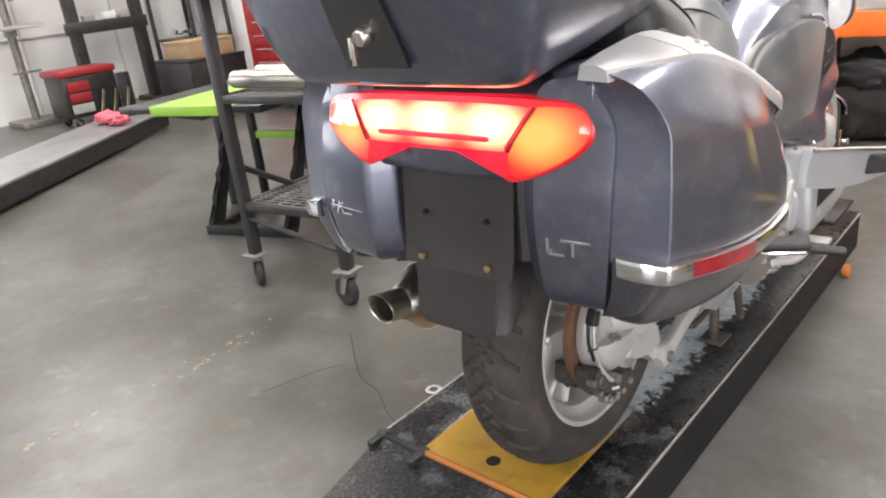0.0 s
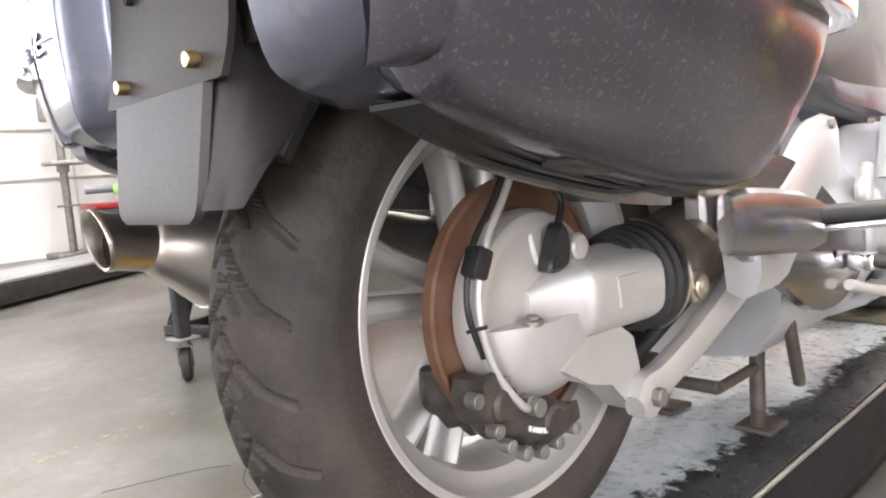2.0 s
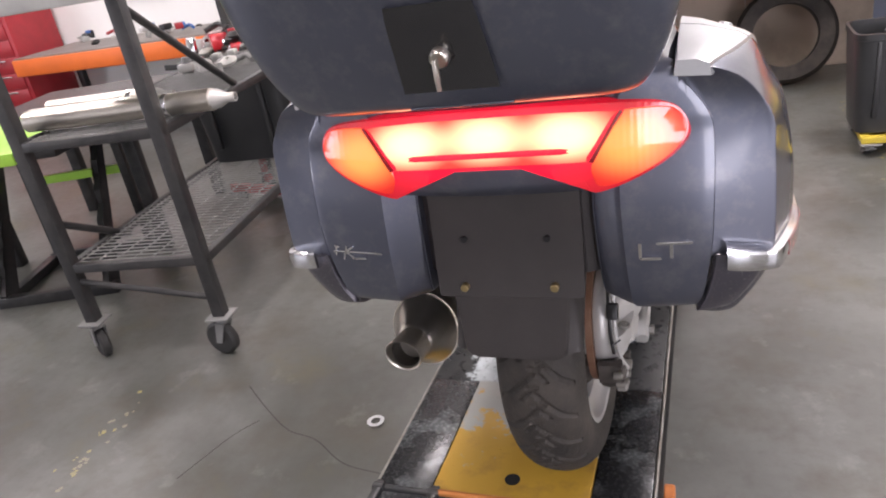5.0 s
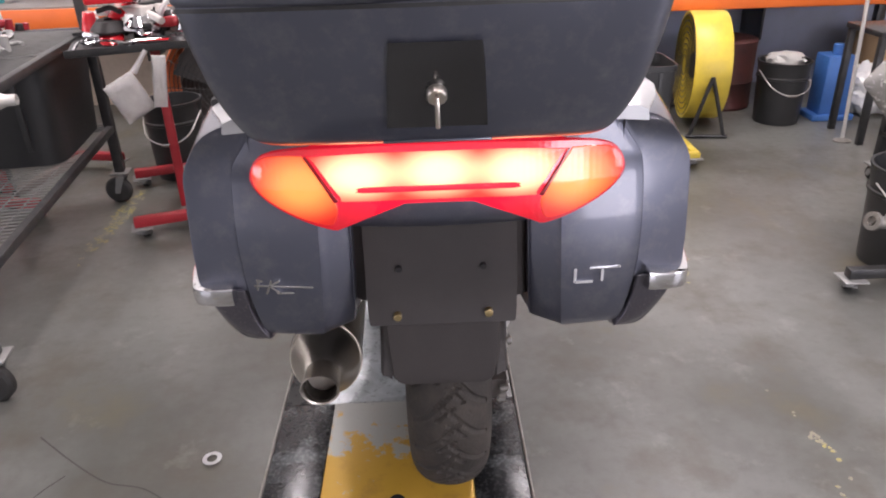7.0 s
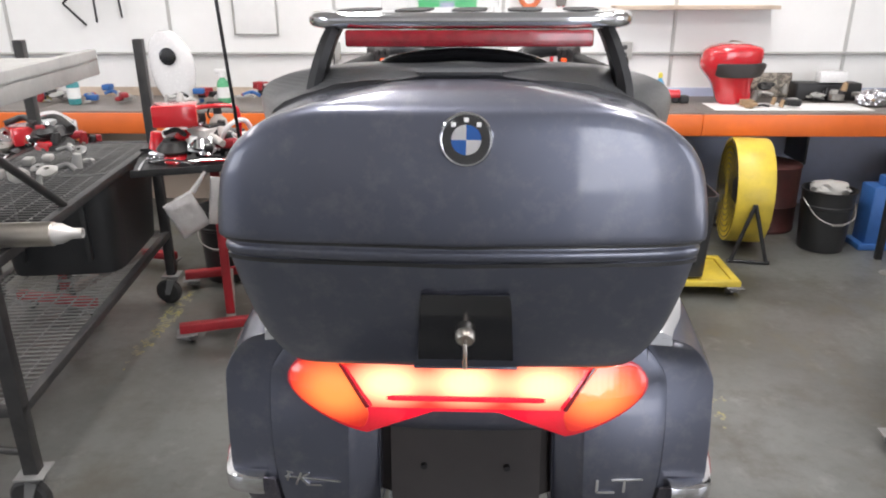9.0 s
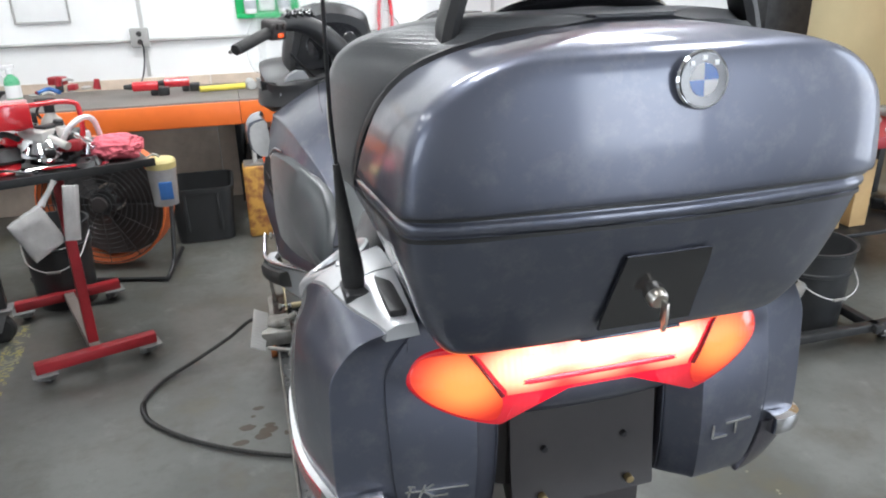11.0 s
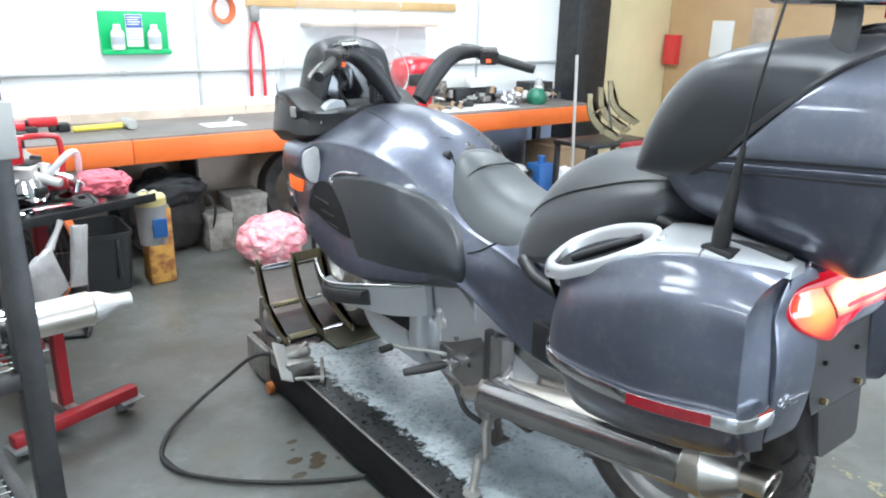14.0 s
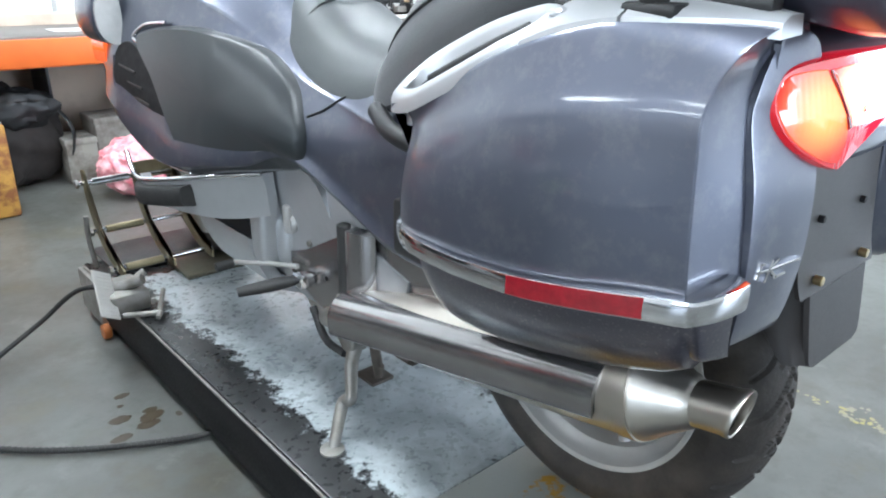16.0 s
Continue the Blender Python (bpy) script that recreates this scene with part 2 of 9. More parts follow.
OLD_BOX = mat("grubby_pale_carton", (0.40, 0.38, 0.345), 0.75, 0, (0.15, 0.125, 0.105), 9, 0.9, 0.1, 60, contrast=(0.42, 0.66), detail=10)
GREY_BOX = mat("pale_grey_case", (0.42, 0.42, 0.40), 0.6, 0, (0.25, 0.245, 0.235), 5, 0.7)
for _m in (VINYL, PAD, SEAT_VINYL):
    _m.node_tree.nodes["Principled BSDF"].inputs["Sheen Weight"].default_value = 0.22
    _m.node_tree.nodes["Principled BSDF"].inputs["Sheen Roughness"].default_value = 0.45
for _m in (PLASTIC_WRAP, PLASTIC_GREY):
    _m.node_tree.nodes["Principled BSDF"].inputs["Transmission Weight"].default_value = 0.45
CLEAR = bpy.data.materials.new("clear_screen")
CLEAR.use_nodes = True
_p = CLEAR.node_tree.nodes["Principled BSDF"]
_p.inputs["Transmission Weight"].default_value, _p.inputs["Roughness"].default_value, _p.inputs["IOR"].default_value = 0.95, 0.06, 1.25
_p.inputs["Base Color"].default_value = (0.95, 0.96, 0.96, 1)
TUBE = mat("tube_diffuser", (0.9, 0.9, 0.88), 0.4, 0, emit=(1.0, 0.98, 0.93), power=3.0)


def deck_material():
    """Black lift deck whose middle is worn to blue-grey metal with a flaking edge."""
    m = mat("worn_lift_deck", (0.016, 0.017, 0.018), 0.30, 0.2, (0.05, 0.05, 0.05), 20, 0.5, 0.03, 60)
    n, l = m.node_tree.nodes, m.node_tree.links
    b = n["Principled BSDF"]
    tc = n.new("ShaderNodeTexCoord")
    sep = n.new("ShaderNodeSeparateXYZ")
    l.new(tc.outputs["Object"], sep.inputs[0])

    def math_node(op, a, v=None, w=None):
        k = n.new("ShaderNodeMath")
        k.operation = op
        for i, s in enumerate((a, v, w)):
            if s is None:
                continue
            if isinstance(s, (int, float)):
                k.inputs[i].default_value = s
            else:
                l.new(s, k.inputs[i])
        return k.outputs[0]

    ns = n.new("ShaderNodeTexNoise")
    ns.inputs["Scale"].default_value, ns.inputs["Detail"].default_value, ns.inputs["Roughness"].default_value = 26, 8, 0.75
    l.new(tc.outputs["Object"], ns.inputs["Vector"])
    ns2 = n.new("ShaderNodeTexNoise")
    ns2.inputs["Scale"].default_value, ns2.inputs["Detail"].default_value = 4, 3
    l.new(tc.outputs["Object"], ns2.inputs["Vector"])
    dx = math_node("ABSOLUTE", math_node("ADD", sep.outputs[0], 0.115))
    inside = math_node("SUBTRACT", 0.205, dx)
    front = math_node("SUBTRACT", 1.93, sep.outputs[1])
    rear = math_node("SUBTRACT", sep.outputs[1], 0.50)
    d = math_node("MINIMUM", math_node("MINIMUM", inside, front), rear)
    wob = math_node("MULTIPLY_ADD", ns.outputs["Fac"], 0.20, -0.10)
    wob2 = math_node("MULTIPLY_ADD", ns2.outputs["Fac"], 0.10, -0.05)
    f = math_node("MULTIPLY", math_node("ADD", math_node("ADD", d, wob), wob2), 60)
    f.node.use_clamp = True
    worn = n.new("ShaderNodeMix")
    worn.data_type = "RGBA"
    worn.inputs["A"].default_value, worn.inputs["B"].default_value = (0.58, 0.63, 0.65, 1), (0.26, 0.29, 0.305, 1)
    ns3 = n.new("ShaderNodeTexNoise")
    ns3.inputs["Scale"].default_value, ns3.inputs["Detail"].default_value, ns3.inputs["Roughness"].default_value = 7, 9, 0.68
    ns3.inputs["Distortion"].default_value = 0.8
    l.new(tc.outputs["Object"], ns3.inputs["Vector"])
    cloud = n.new("ShaderNodeMapRange")
    cloud.inputs["From Min"].default_value, cloud.inputs["From Max"].default_value = 0.36, 0.66
    l.new(ns3.outputs["Fac"], cloud.inputs["Value"])
    l.new(cloud.outputs[0], worn.inputs["Factor"])
    old = b.inputs["Base Color"].links[0].from_socket
    mx = n.new("ShaderNodeMix")
    mx.data_type = "RGBA"
    l.new(f, mx.inputs["Factor"])
    l.new(old, mx.inputs["A"])
    l.new(worn.outputs["Result"], mx.inputs["B"])
    l.new(mx.outputs["Result"], b.inputs["Base Color"])
    return m


LIFT_BLACK = mat("black_lift_paint", (0.008, 0.008, 0.009), 0.58, 0, (0.020, 0.019, 0.018), 9, 0.5, 0.08, 120, spec=0.2)
DECK = deck_material()
RAMP = mat("worn_ramp_paint", (0.020, 0.021, 0.023), 0.26, 0.3, (0.15, 0.165, 0.17), 11, 0.6, 0.14, 120, contrast=(0.52, 0.64))
YPLATE = mat("worn_yellow_plate", (0.56, 0.33, 0.045), 0.34, 0.2, (0.33, 0.19, 0.045), 9, 0.8, 0.08, 100, contrast=(0.50, 0.66), detail=9)
def worn_forward(m, y0, y1, bare):
    """Wears a paint through to metal in flakes, more of it towards the front."""
    n, l = m.node_tree.nodes, m.node_tree.links
    b = n["Principled BSDF"]
    tc = n.new("ShaderNodeTexCoord")
    sep = n.new("ShaderNodeSeparateXYZ")
    l.new(tc.outputs["Object"], sep.inputs[0])
    g = n.new("ShaderNodeMapRange")
    g.inputs["From Min"].default_value, g.inputs["From Max"].default_value = y0, y1
    g.inputs["To Min"].default_value, g.inputs["To Max"].default_value = -0.26, 0.24
    l.new(sep.outputs["Y"], g.inputs["Value"])
    t = n.new("ShaderNodeTexNoise")
    t.inputs["Scale"].default_value, t.inputs["Detail"].default_value, t.inputs["Roughness"].default_value = 16, 9, 0.66
    l.new(tc.outputs["Object"], t.inputs["Vector"])
    a = n.new("ShaderNodeMath")
    l.new(g.outputs[0], a.inputs[0])
    l.new(t.outputs["Fac"], a.inputs[1])
    k = n.new("ShaderNodeMapRange")
    k.inputs["From Min"].default_value, k.inputs["From Max"].default_value = 0.50, 0.56
    l.new(a.outputs[0], k.inputs["Value"])
    mx = n.new("ShaderNodeMix")
    mx.data_type = "RGBA"
    mx.inputs["B"].default_value = (*bare, 1)
    l.new(k.outputs[0], mx.inputs["Factor"])
    l.new(b.inputs["Base Color"].links[0].from_socket, mx.inputs["A"])
    l.new(mx.outputs["Result"], b.inputs["Base Color"])


FLOOR_YELLOW = mat("worn_floor_paint", (0.31, 0.275, 0.10), 0.5, 0, (0.22, 0.21, 0.17), 14, 0.9, 0.05, 60, contrast=(0.42, 0.55))
OIL = mat("oil_stain", (0.050, 0.038, 0.022), 0.34, 0, (0.075, 0.060, 0.040), 30, 0.5)


# ---- building helpers ----
def world_of(ob):
    m = ob.matrix_basis.copy()
    return world_of(ob.parent) @ ob.matrix_parent_inverse @ m if ob.parent else m


def thing(name, at=(0, 0, 0), label="", category="", group="", kind=""):
    """An Empty at a thing's base; its parts are written in the world's metres, or in its own when at is the origin."""
    ob = new(name)
    ob.empty_display_size = 0.1
    ob.location = at
    return tagged(ob, label, category, group, kind)


def put(ob, m):
    ob.matrix_basis = m
    return ob


def part(name, bm, material, parent=None, label="", angle=38):
    me = bpy.data.meshes.new(name)
    bmesh.ops.recalc_face_normals(bm, faces=bm.faces)
    bm.to_mesh(me)
    bm.free()
    me.materials.append(material)
    me.polygons.foreach_set("use_smooth", [True] * len(me.polygons))
    me.set_sharp_from_angle(angle=radians(angle))
    ob = new(name, me)
    if parent:
        ob.parent = parent
        ob.matrix_parent_inverse = world_of(parent).inverted()
    return tagged(ob, label)


def join(*makers):
    """One bmesh from several."""
    bm = bmesh.new()
    for other in makers:
        me = bpy.data.meshes.new("tmp")
        other.to_mesh(me)
        other.free()
        bm.from_mesh(me)
        bpy.data.meshes.remove(me)
    return bm


def moved(bm, m):
    bmesh.ops.transform(bm, matrix=m, verts=bm.verts)
    return bm


def box(lo, hi, bevel=0.004, seg=2):
    bm = bmesh.new()
    bmesh.ops.create_cube(bm, size=1)
    lo, hi = Vector(lo), Vector(hi)
    for v in bm.verts:
        v.co = Vector([(lo[i] + hi[i]) / 2 + v.co[i] * (hi[i] - lo[i]) for i in range(3)])
    if bevel:
        bmesh.ops.bevel(bm, geom=bm.edges[:], offset=min(bevel, 0.45 * min(abs(hi[i] - lo[i]) for i in range(3))), segments=seg, affect="EDGES", profile=0.5)
    return bm


def frame_of(d):
    d = Vector(d).normalized()
    return d.to_track_quat("Z", "Y").to_matrix()


def lathe(profile, at=(0, 0, 0), axis=(0, 0, 1), seg=48, closed=False):
    """Turns (radius, height) pairs about an axis through at."""
    bm = bmesh.new()
    q, at = frame_of(axis), Vector(at)
    rows = []
    for r, h in profile:
        if r < 1e-6:
            rows.append([bm.verts.new(at + q @ Vector((0, 0, h)))])
        else:
            rows.append([bm.verts.new(at + q @ Vector((r * math.cos(a), r * math.sin(a), h))) for a in (2 * math.pi * i / seg for i in range(seg))])
    pairs = list(zip(rows, rows[1:])) + ([(rows[-1], rows[0])] if closed else [])
    for a, b in pairs:
        for i in range(seg):
            j = (i + 1) % seg
            if len(a) == 1 and len(b) == 1:
                continue
            if len(a) == 1:
                bm.faces.new((a[0], b[i], b[j]))
            elif len(b) == 1:
                bm.faces.new((a[i], a[j], b[0]))
            else:
                bm.faces.new((a[i], a[j], b[j], b[i]))
    return bm


def rod(a, b, r, r2=None, seg=16, edge=0.0):
    a, b = Vector(a), Vector(b)
    r2, h = r if r2 is None else r2, (b - a).length
    e = min(edge or 0.12 * min(r, r2), 0.3 * h)
    return lathe([(0, 0), (r - e, 0), (r, e), (r2, h - e), (r2 - e, h), (0, h)], a, b - a, seg)


def smooth_line(pts, n, closed=False):
    """A Catmull-Rom line through pts with n points to each span."""
    p = [np.array(q, float) for q in pts]
    m, out = len(p), []
    for i in range(m if closed else m - 1):
        p1, p2 = p[i], p[(i + 1) % m]
        p0 = p[i - 1] if closed or i else 2 * p1 - p2
        p3 = p[(i + 2) % m] if closed or i < m - 2 else 2 * p2 - p1
        for k in range(n):
            t = k / n
            out.append(0.5 * (2 * p1 + (p2 - p0) * t + (2 * p0 - 5 * p1 + 4 * p2 - p3) * t * t + (3 * p1 - p0 - 3 * p2 + p3) * t ** 3))
    if not closed:
        out.append(p[-1])
    return np.array(out)


def tube(pts, r, n=6, seg=12, closed=False, flat=1.0):
    """A round bar along a smooth line; r may be a list, one for each point."""
    line = smooth_line(pts, n, closed)
    radii = [float(v) for v in smooth_line([(v,) for v in r], n, closed)[:, 0]] if isinstance(r, (list, tuple)) else [r] * len(line)
    bm, rows, up = bmesh.new(), [], None
    m = len(line)
    for i in range(m):
        d = Vector(line[(i + 1) % m] - line[i - 1]) if closed else Vector(line[min(i + 1, m - 1)] - line[max(i - 1, 0)])
        d.normalize()
        if up is None:
            up = Vector((0, 0, 1)) if abs(d.z) < 0.9 else Vector((0, 1, 0))
        side = d.cross(up).normalized()
        up = side.cross(d).normalized()
        rows.append([bm.verts.new(Vector(line[i]) + radii[i] * (math.cos(a) * side + flat * math.sin(a) * up)) for a in (2 * math.pi * k / seg for k in range(seg))])
    for a, b in list(zip(rows, rows[1:])) + ([(rows[-1], rows[0])] if closed else []):
        for k in range(seg):
            j = (k + 1) % seg
            bm.faces.new((a[k], a[j], b[j], b[k]))
    if not closed:
        bm.faces.new(rows[0][::-1])
        bm.faces.new(rows[-1])
    return bm


def loft(rings, nu=4, nv=4, ring_closed=True, caps=True, smooth_v=True):
    """A skin through rings of equally many points: smooth round each ring (nu to a span) and from ring to ring (nv)."""
    dense = np.array([smooth_line(r, nu, ring_closed) if nu > 1 else np.array(r, float) for r in rings])
    cols = [smooth_line(dense[:, k], nv) if smooth_v else np.array([dense[i, k] * (1 - f) + dense[i + 1, k] * f for i in range(len(rings) - 1) for f in np.arange(nv) / nv] + [dense[-1, k]]) for k in range(dense.shape[1])]
    g = np.array(cols).transpose(1, 0, 2)
    bm = bmesh.new()
    rows = [[bm.verts.new(p) for p in row] for row in g]
    m = len(rows[0])
    for a, b in zip(rows, rows[1:]):
        for k in range(m if ring_closed else m - 1):
            j = (k + 1) % m
            bm.faces.new((a[k], a[j], b[j], b[k]))
    if caps and ring_closed:
        for row in (rows[0][::-1], rows[-1]):
            mid = bm.verts.new(sum((v.co for v in row), Vector()) / m)
            for k in range(m):
                bm.faces.new((row[k], row[(k + 1) % m], mid))
    return bm


def slab(outline, fn, depth, n=1, bevel=0.0):
    """A plate: a closed outline in (u, v); fn(u, v, d) gives the place, d from 0 at the back to depth at the face."""
    line = smooth_line(outline, n, True) if n > 1 else np.array(outline, float)
    c = line.mean(0)
    bm, rings = bmesh.new(), []
    steps = [(1.0, 0.0), (1.0, depth - bevel), (1.0 - bevel / max(1e-6, np.abs(line - c).max()), depth)] if bevel else [(1.0, 0.0), (1.0, depth)]
    steps = [(0.5, 0.0)] + steps + [(0.66, depth), (0.33, depth)]
    for s, d in steps:
        rings.append([bm.verts.new(Vector(fn(*(c + (p - c) * s), d))) for p in line])
    m = len(line)
    for a, b in zip(rings, rings[1:]):
        for k in range(m):
            j = (k + 1) % m
            bm.faces.new((a[k], a[j], b[j], b[k]))
    for ring, d in ((rings[0], 0.0), (rings[-1], depth)):
        mid = bm.verts.new(Vector(fn(*c, d)))
        for k in range(m):
            bm.faces.new((ring[k], ring[(k + 1) % m], mid))
    return bm


def super_ring(cx, cy, z, a, b_front, b_rear, n=4.0, count=28):
    """A rounded rectangle at height z, half width a, reaching b_front ahead of and b_rear behind (cx, cy)."""
    out = []
    for i in range(count):
        t = 2 * math.pi * i / count
        c, s = math.cos(t), math.sin(t)
        out.append((cx + a * math.copysign(abs(c) ** (2 / n), c), cy + (b_front if s > 0 else b_rear) * math.copysign(abs(s) ** (2 / n), s), z))
    return out


def ring_between(z, a, rear, front, n=4.0, count=28, cx=0.0):
    mid = (rear + front) / 2
    return super_ring(cx, mid, z, a, front - mid, mid - rear, n, count)


def wrinkled(at, size, amount=0.25, seed=1, seg=4, squash=0.0, freq=3.0):
    """A crumpled lump, flattened underneath so that it can lie on something."""
    bm = bmesh.new()
    bmesh.ops.create_icosphere(bm, subdivisions=seg, radius=1)
    for v in bm.verts:
        p = v.co * freq + Vector((seed * 7.3, seed * 3.1, seed * 1.7))
        k = 1 + amount * (noise.noise(p) + 0.6 * noise.noise(p * 2.3) + 0.35 * abs(noise.noise(p * 5.1)))
        v.co = Vector([v.co[i] * k * size[i] for i in range(3)])
        v.co.z = max(v.co.z, -size[2] * (1 - squash))
        v.co += Vector(at)
    return bm


# ---- setting ----
X0, X1, Y0, Y1, TOP = -9.2, 5.2, -7.0, 4.40, 4.0


def structure(name, bm, material, label, angle=30):
    return tagged(part(name, bm, material, None, label, angle), kind="structure")


floor = structure("floor", box((X0 - 0.3, Y0 - 0.3, -0.15), (X1 + 0.3, Y1 + 0.3, 0.0), 0), CONCRETE, "stained grey polished concrete workshop floor")
structure("ground", box((-80, -80, -0.40), (80, 80, -0.16), 0), mat("asphalt", (0.06, 0.06, 0.06), 0.85, 0, (0.09, 0.09, 0.085), 2, 0.6, 0.2, 90), "dark asphalt yard outside the doors")
structure("ceiling", box((X0 - 0.3, Y0 - 0.3, TOP), (X1 + 0.3, Y1 + 0.3, TOP + 0.15), 0), CEIL, "pale flat workshop ceiling")
wall_north = structure("wall_north", box((X0 - 0.2, Y1, 0), (X1 + 0.2, Y1 + 0.2, TOP), 0), WALL_WHITE, "white painted wall behind the workbench")
wall_west = structure("wall_west", join(box((X0 - 0.2, Y0, 0), (X0, -6.0, TOP), 0), box((X0 - 0.2, -1.0, 0), (X0, Y1, TOP), 0), box((X0 - 0.2, -6.0, 3.4), (X0, -1.0, TOP), 0), box((X0 - 0.2, -6.0, 0), (X0, -1.0, 1.0), 0)), WALL_WHITE, "white panelled side wall with a wide window opening")
structure("wall_south", join(box((X0, Y0 - 0.2, 0), (2.1, Y0, TOP), 0), box((4.9, Y0 - 0.2, 0), (X1, Y0, TOP), 0), box((2.1, Y0 - 0.2, 3.4), (4.9, Y0, TOP), 0)), WALL_WHITE, "white painted rear wall with a wide open doorway")
wall_east = structure("wall_east", join(box((X1, Y0, 0), (X1 + 0.2, -2.1, TOP), 0), box((X1, -0.3, 0), (X1 + 0.2, Y1, TOP), 0), box((X1, -2.1, 3.4), (X1 + 0.2, -0.3, TOP), 0)), WALL_WHITE, "white wall with an open roller door")
for x, y in TUBES:
    tl = thing("tube_light", (x, y, TOP), "white ceiling fixture with a glowing tube diffuser", "ceiling light", "tube lights")
    part("housing", box((x - 0.34, y - 0.84, TOP - 0.07), (x + 0.34, y + 0.84, TOP - 0.001), 0.01), WHITE, tl)
    part("diffuser", box((x - 0.30, y - 0.80, TOP - 0.10), (x + 0.30, y + 0.80, TOP - 0.07), 0.01), TUBE, tl)
# lower boards of the bench wall, the plywood corner and the hardboard side
for x0, x1, m, lb in ((-3.5, -0.62, WALL_TAN, "tan"), (-0.615, 0.50, WALL_TAN, "tan"), (0.505, 1.25, WALL_TAN, "tan"), (1.255, 3.55, WALL_BLUE, "blue")):
    part("panel", box((x0, Y1 - 0.012, 0.002), (x1, Y1 - 0.001, 0.86), 0.002), m, wall_north)
part("panel", box((3.98, Y1 - 0.02, 0.002), (X1 - 0.001, Y1 - 0.001, 2.44), 0.002), PLY, wall_north)
for y0, y1 in ((3.2, 4.37), (1.98, 3.195)):
    part("panel", box((X1 - 0.02, y0, 0.002), (X1 - 0.001, y1, 2.44), 0.002), CORK, wall_east)
structure("column", box((3.56, 4.14, 0), (3.97, Y1 - 0.001, TOP), 0.006), FRAME_BLACK, "black steel building column")
# joints of the white wall sheets, a rail of conduit along the wall
for x in (-3.4, -2.2, -1.0, 0.20, 1.4, 2.6):
    part("seam_strip", box((x - 0.012, Y1 - 0.008, 0.87), (x + 0.012, Y1 - 0.001, 3.6), 0.002), mat("grey_seam", (0.55, 0.55, 0.53), 0.6), wall_north)
structure("trim", join(rod((-4.5, Y1 - 0.02, 1.10), (3.55, Y1 - 0.02, 1.10), 0.011), *[box((x, Y1 - 0.03, 1.085), (x + 0.03, Y1 - 0.001, 1.115), 0.003) for x in (-3.9, -2.1, -0.3, 1.6, 3.2)]), GREY_BOX, "grey cable conduit along the bench wall")
for i, y in enumerate(np.arange(-0.9, Y1, 1.2)):
    part("panel_rib", box((X0 + 0.001, y, 0), (X0 + 0.018, y + 0.025, TOP), 0.004), mat("pale_rib", (0.66, 0.66, 0.65), 0.6) if i == 0 else bpy.data.materials["pale_rib"], wall_west)
for z in (0.95, 1.55):
    part("rail", box((X0 + 0.002, -0.95, z), (X0 + 0.024, Y1 - 0.1, z + 0.03), 0.004), GREY_BOX, wall_west)


def floor_patch(name, x0, x1, y0, y1, material, seed, label, keep, strong, cells=0.012):
    """Worn paint on the floor: ragged flakes that lie just proud of it, thick where little walked on."""
    bm, rnd = bmesh.new(), random.Random(int(seed * 10))
    nx, ny = int((x1 - x0) / cells), int((y1 - y0) / cells)
    for i in range(nx):
        for j in range(ny):
            x, y = x0 + (i + rnd.random()) * cells, y0 + (j + rnd.random()) * cells
            w = noise.noise(Vector((x * 9 + seed, y * 2.2, seed))) + 0.8 * noise.noise(Vector((x * 26, y * 26, seed))) + 0.5 * noise.noise(Vector((x * 70, y * 70, seed)))
            w -= 0.35 * abs(2 * (x - x0) / (x1 - x0) - 1) ** 3
            for c, reach in strong:
                w += 0.55 * max(0.0, 1 - abs(y - c) / reach)
            if w < keep:
                continue
            a, r = rnd.uniform(0, 6.28), cells * rnd.uniform(0.4, 0.95)
            bm.faces.new([bm.verts.new((x + r * rnd.uniform(0.6, 1.1) * math.cos(a + k * 1.257), y + r * rnd.uniform(0.6, 1.1) * math.sin(a + k * 1.257), 0.0012 + 0.00006 * ((i * 7 + j * 3) % 11))) for k in range(5)])
    return tagged(part(name, bm, material, None, label), kind="structure")


floor_patch("floor_line", -1.57, -1.47, -1.5, 3.6, FLOOR_YELLOW, 1.0, "worn yellow line painted on the floor", 0.52, ((2.25, 0.5), (0.4, 0.4)))
floor_patch("floor_line", 0.95, 1.05, -1.5, 3.6, FLOOR_YELLOW, 5.0, "worn yellow line painted on the floor", 0.60, ((0.2, 0.5), (2.6, 0.3)))
oil = tagged(new("oil_stain"), "dark brown oil drips on the concrete floor", "stain")
oil.location = (-0.46, 1.45, 0)
for i in range(11):
    rx, ry = random.uniform(0.008, 0.035), random.uniform(0.006, 0.022)
    c = (-0.47 + random.uniform(-0.11, 0.07), 1.45 + random.uniform(-0.12, 0.13))
    part("drip", slab([(c[0] + rx * math.cos(a) * random.uniform(0.85, 1.1), c[1] + ry * math.sin(a) * random.uniform(0.85, 1.1)) for a in np.linspace(0, 6.28, 19)[:-1]], lambda u, v, d: (u, v, 0.0004 + d + 0.00005 * i), 0.0003, 1), OIL, oil)
CRACK = mat("crack_dirt", (0.055, 0.052, 0.048), 0.8)
crack = tube([(-1.16, 0.66, 0.0006), (-1.02, 0.55, 0.0006), (-0.9, 0.47, 0.0006), (-0.79, 0.44, 0.0006), (-0.66, 0.36, 0.0006), (-0.52, 0.335, 0.0006), (-0.42, 0.30, 0.0006)], 0.0022, 6, 6, flat=0.3)
part("crack", crack, CRACK, floor)
part("scratch", tube([(-1.13, 0.23, 0.0006), (-1.07, 0.42, 0.0006), (-1.02, 0.50, 0.0006)], 0.0022, 4, 6, flat=0.3), CRACK, floor)

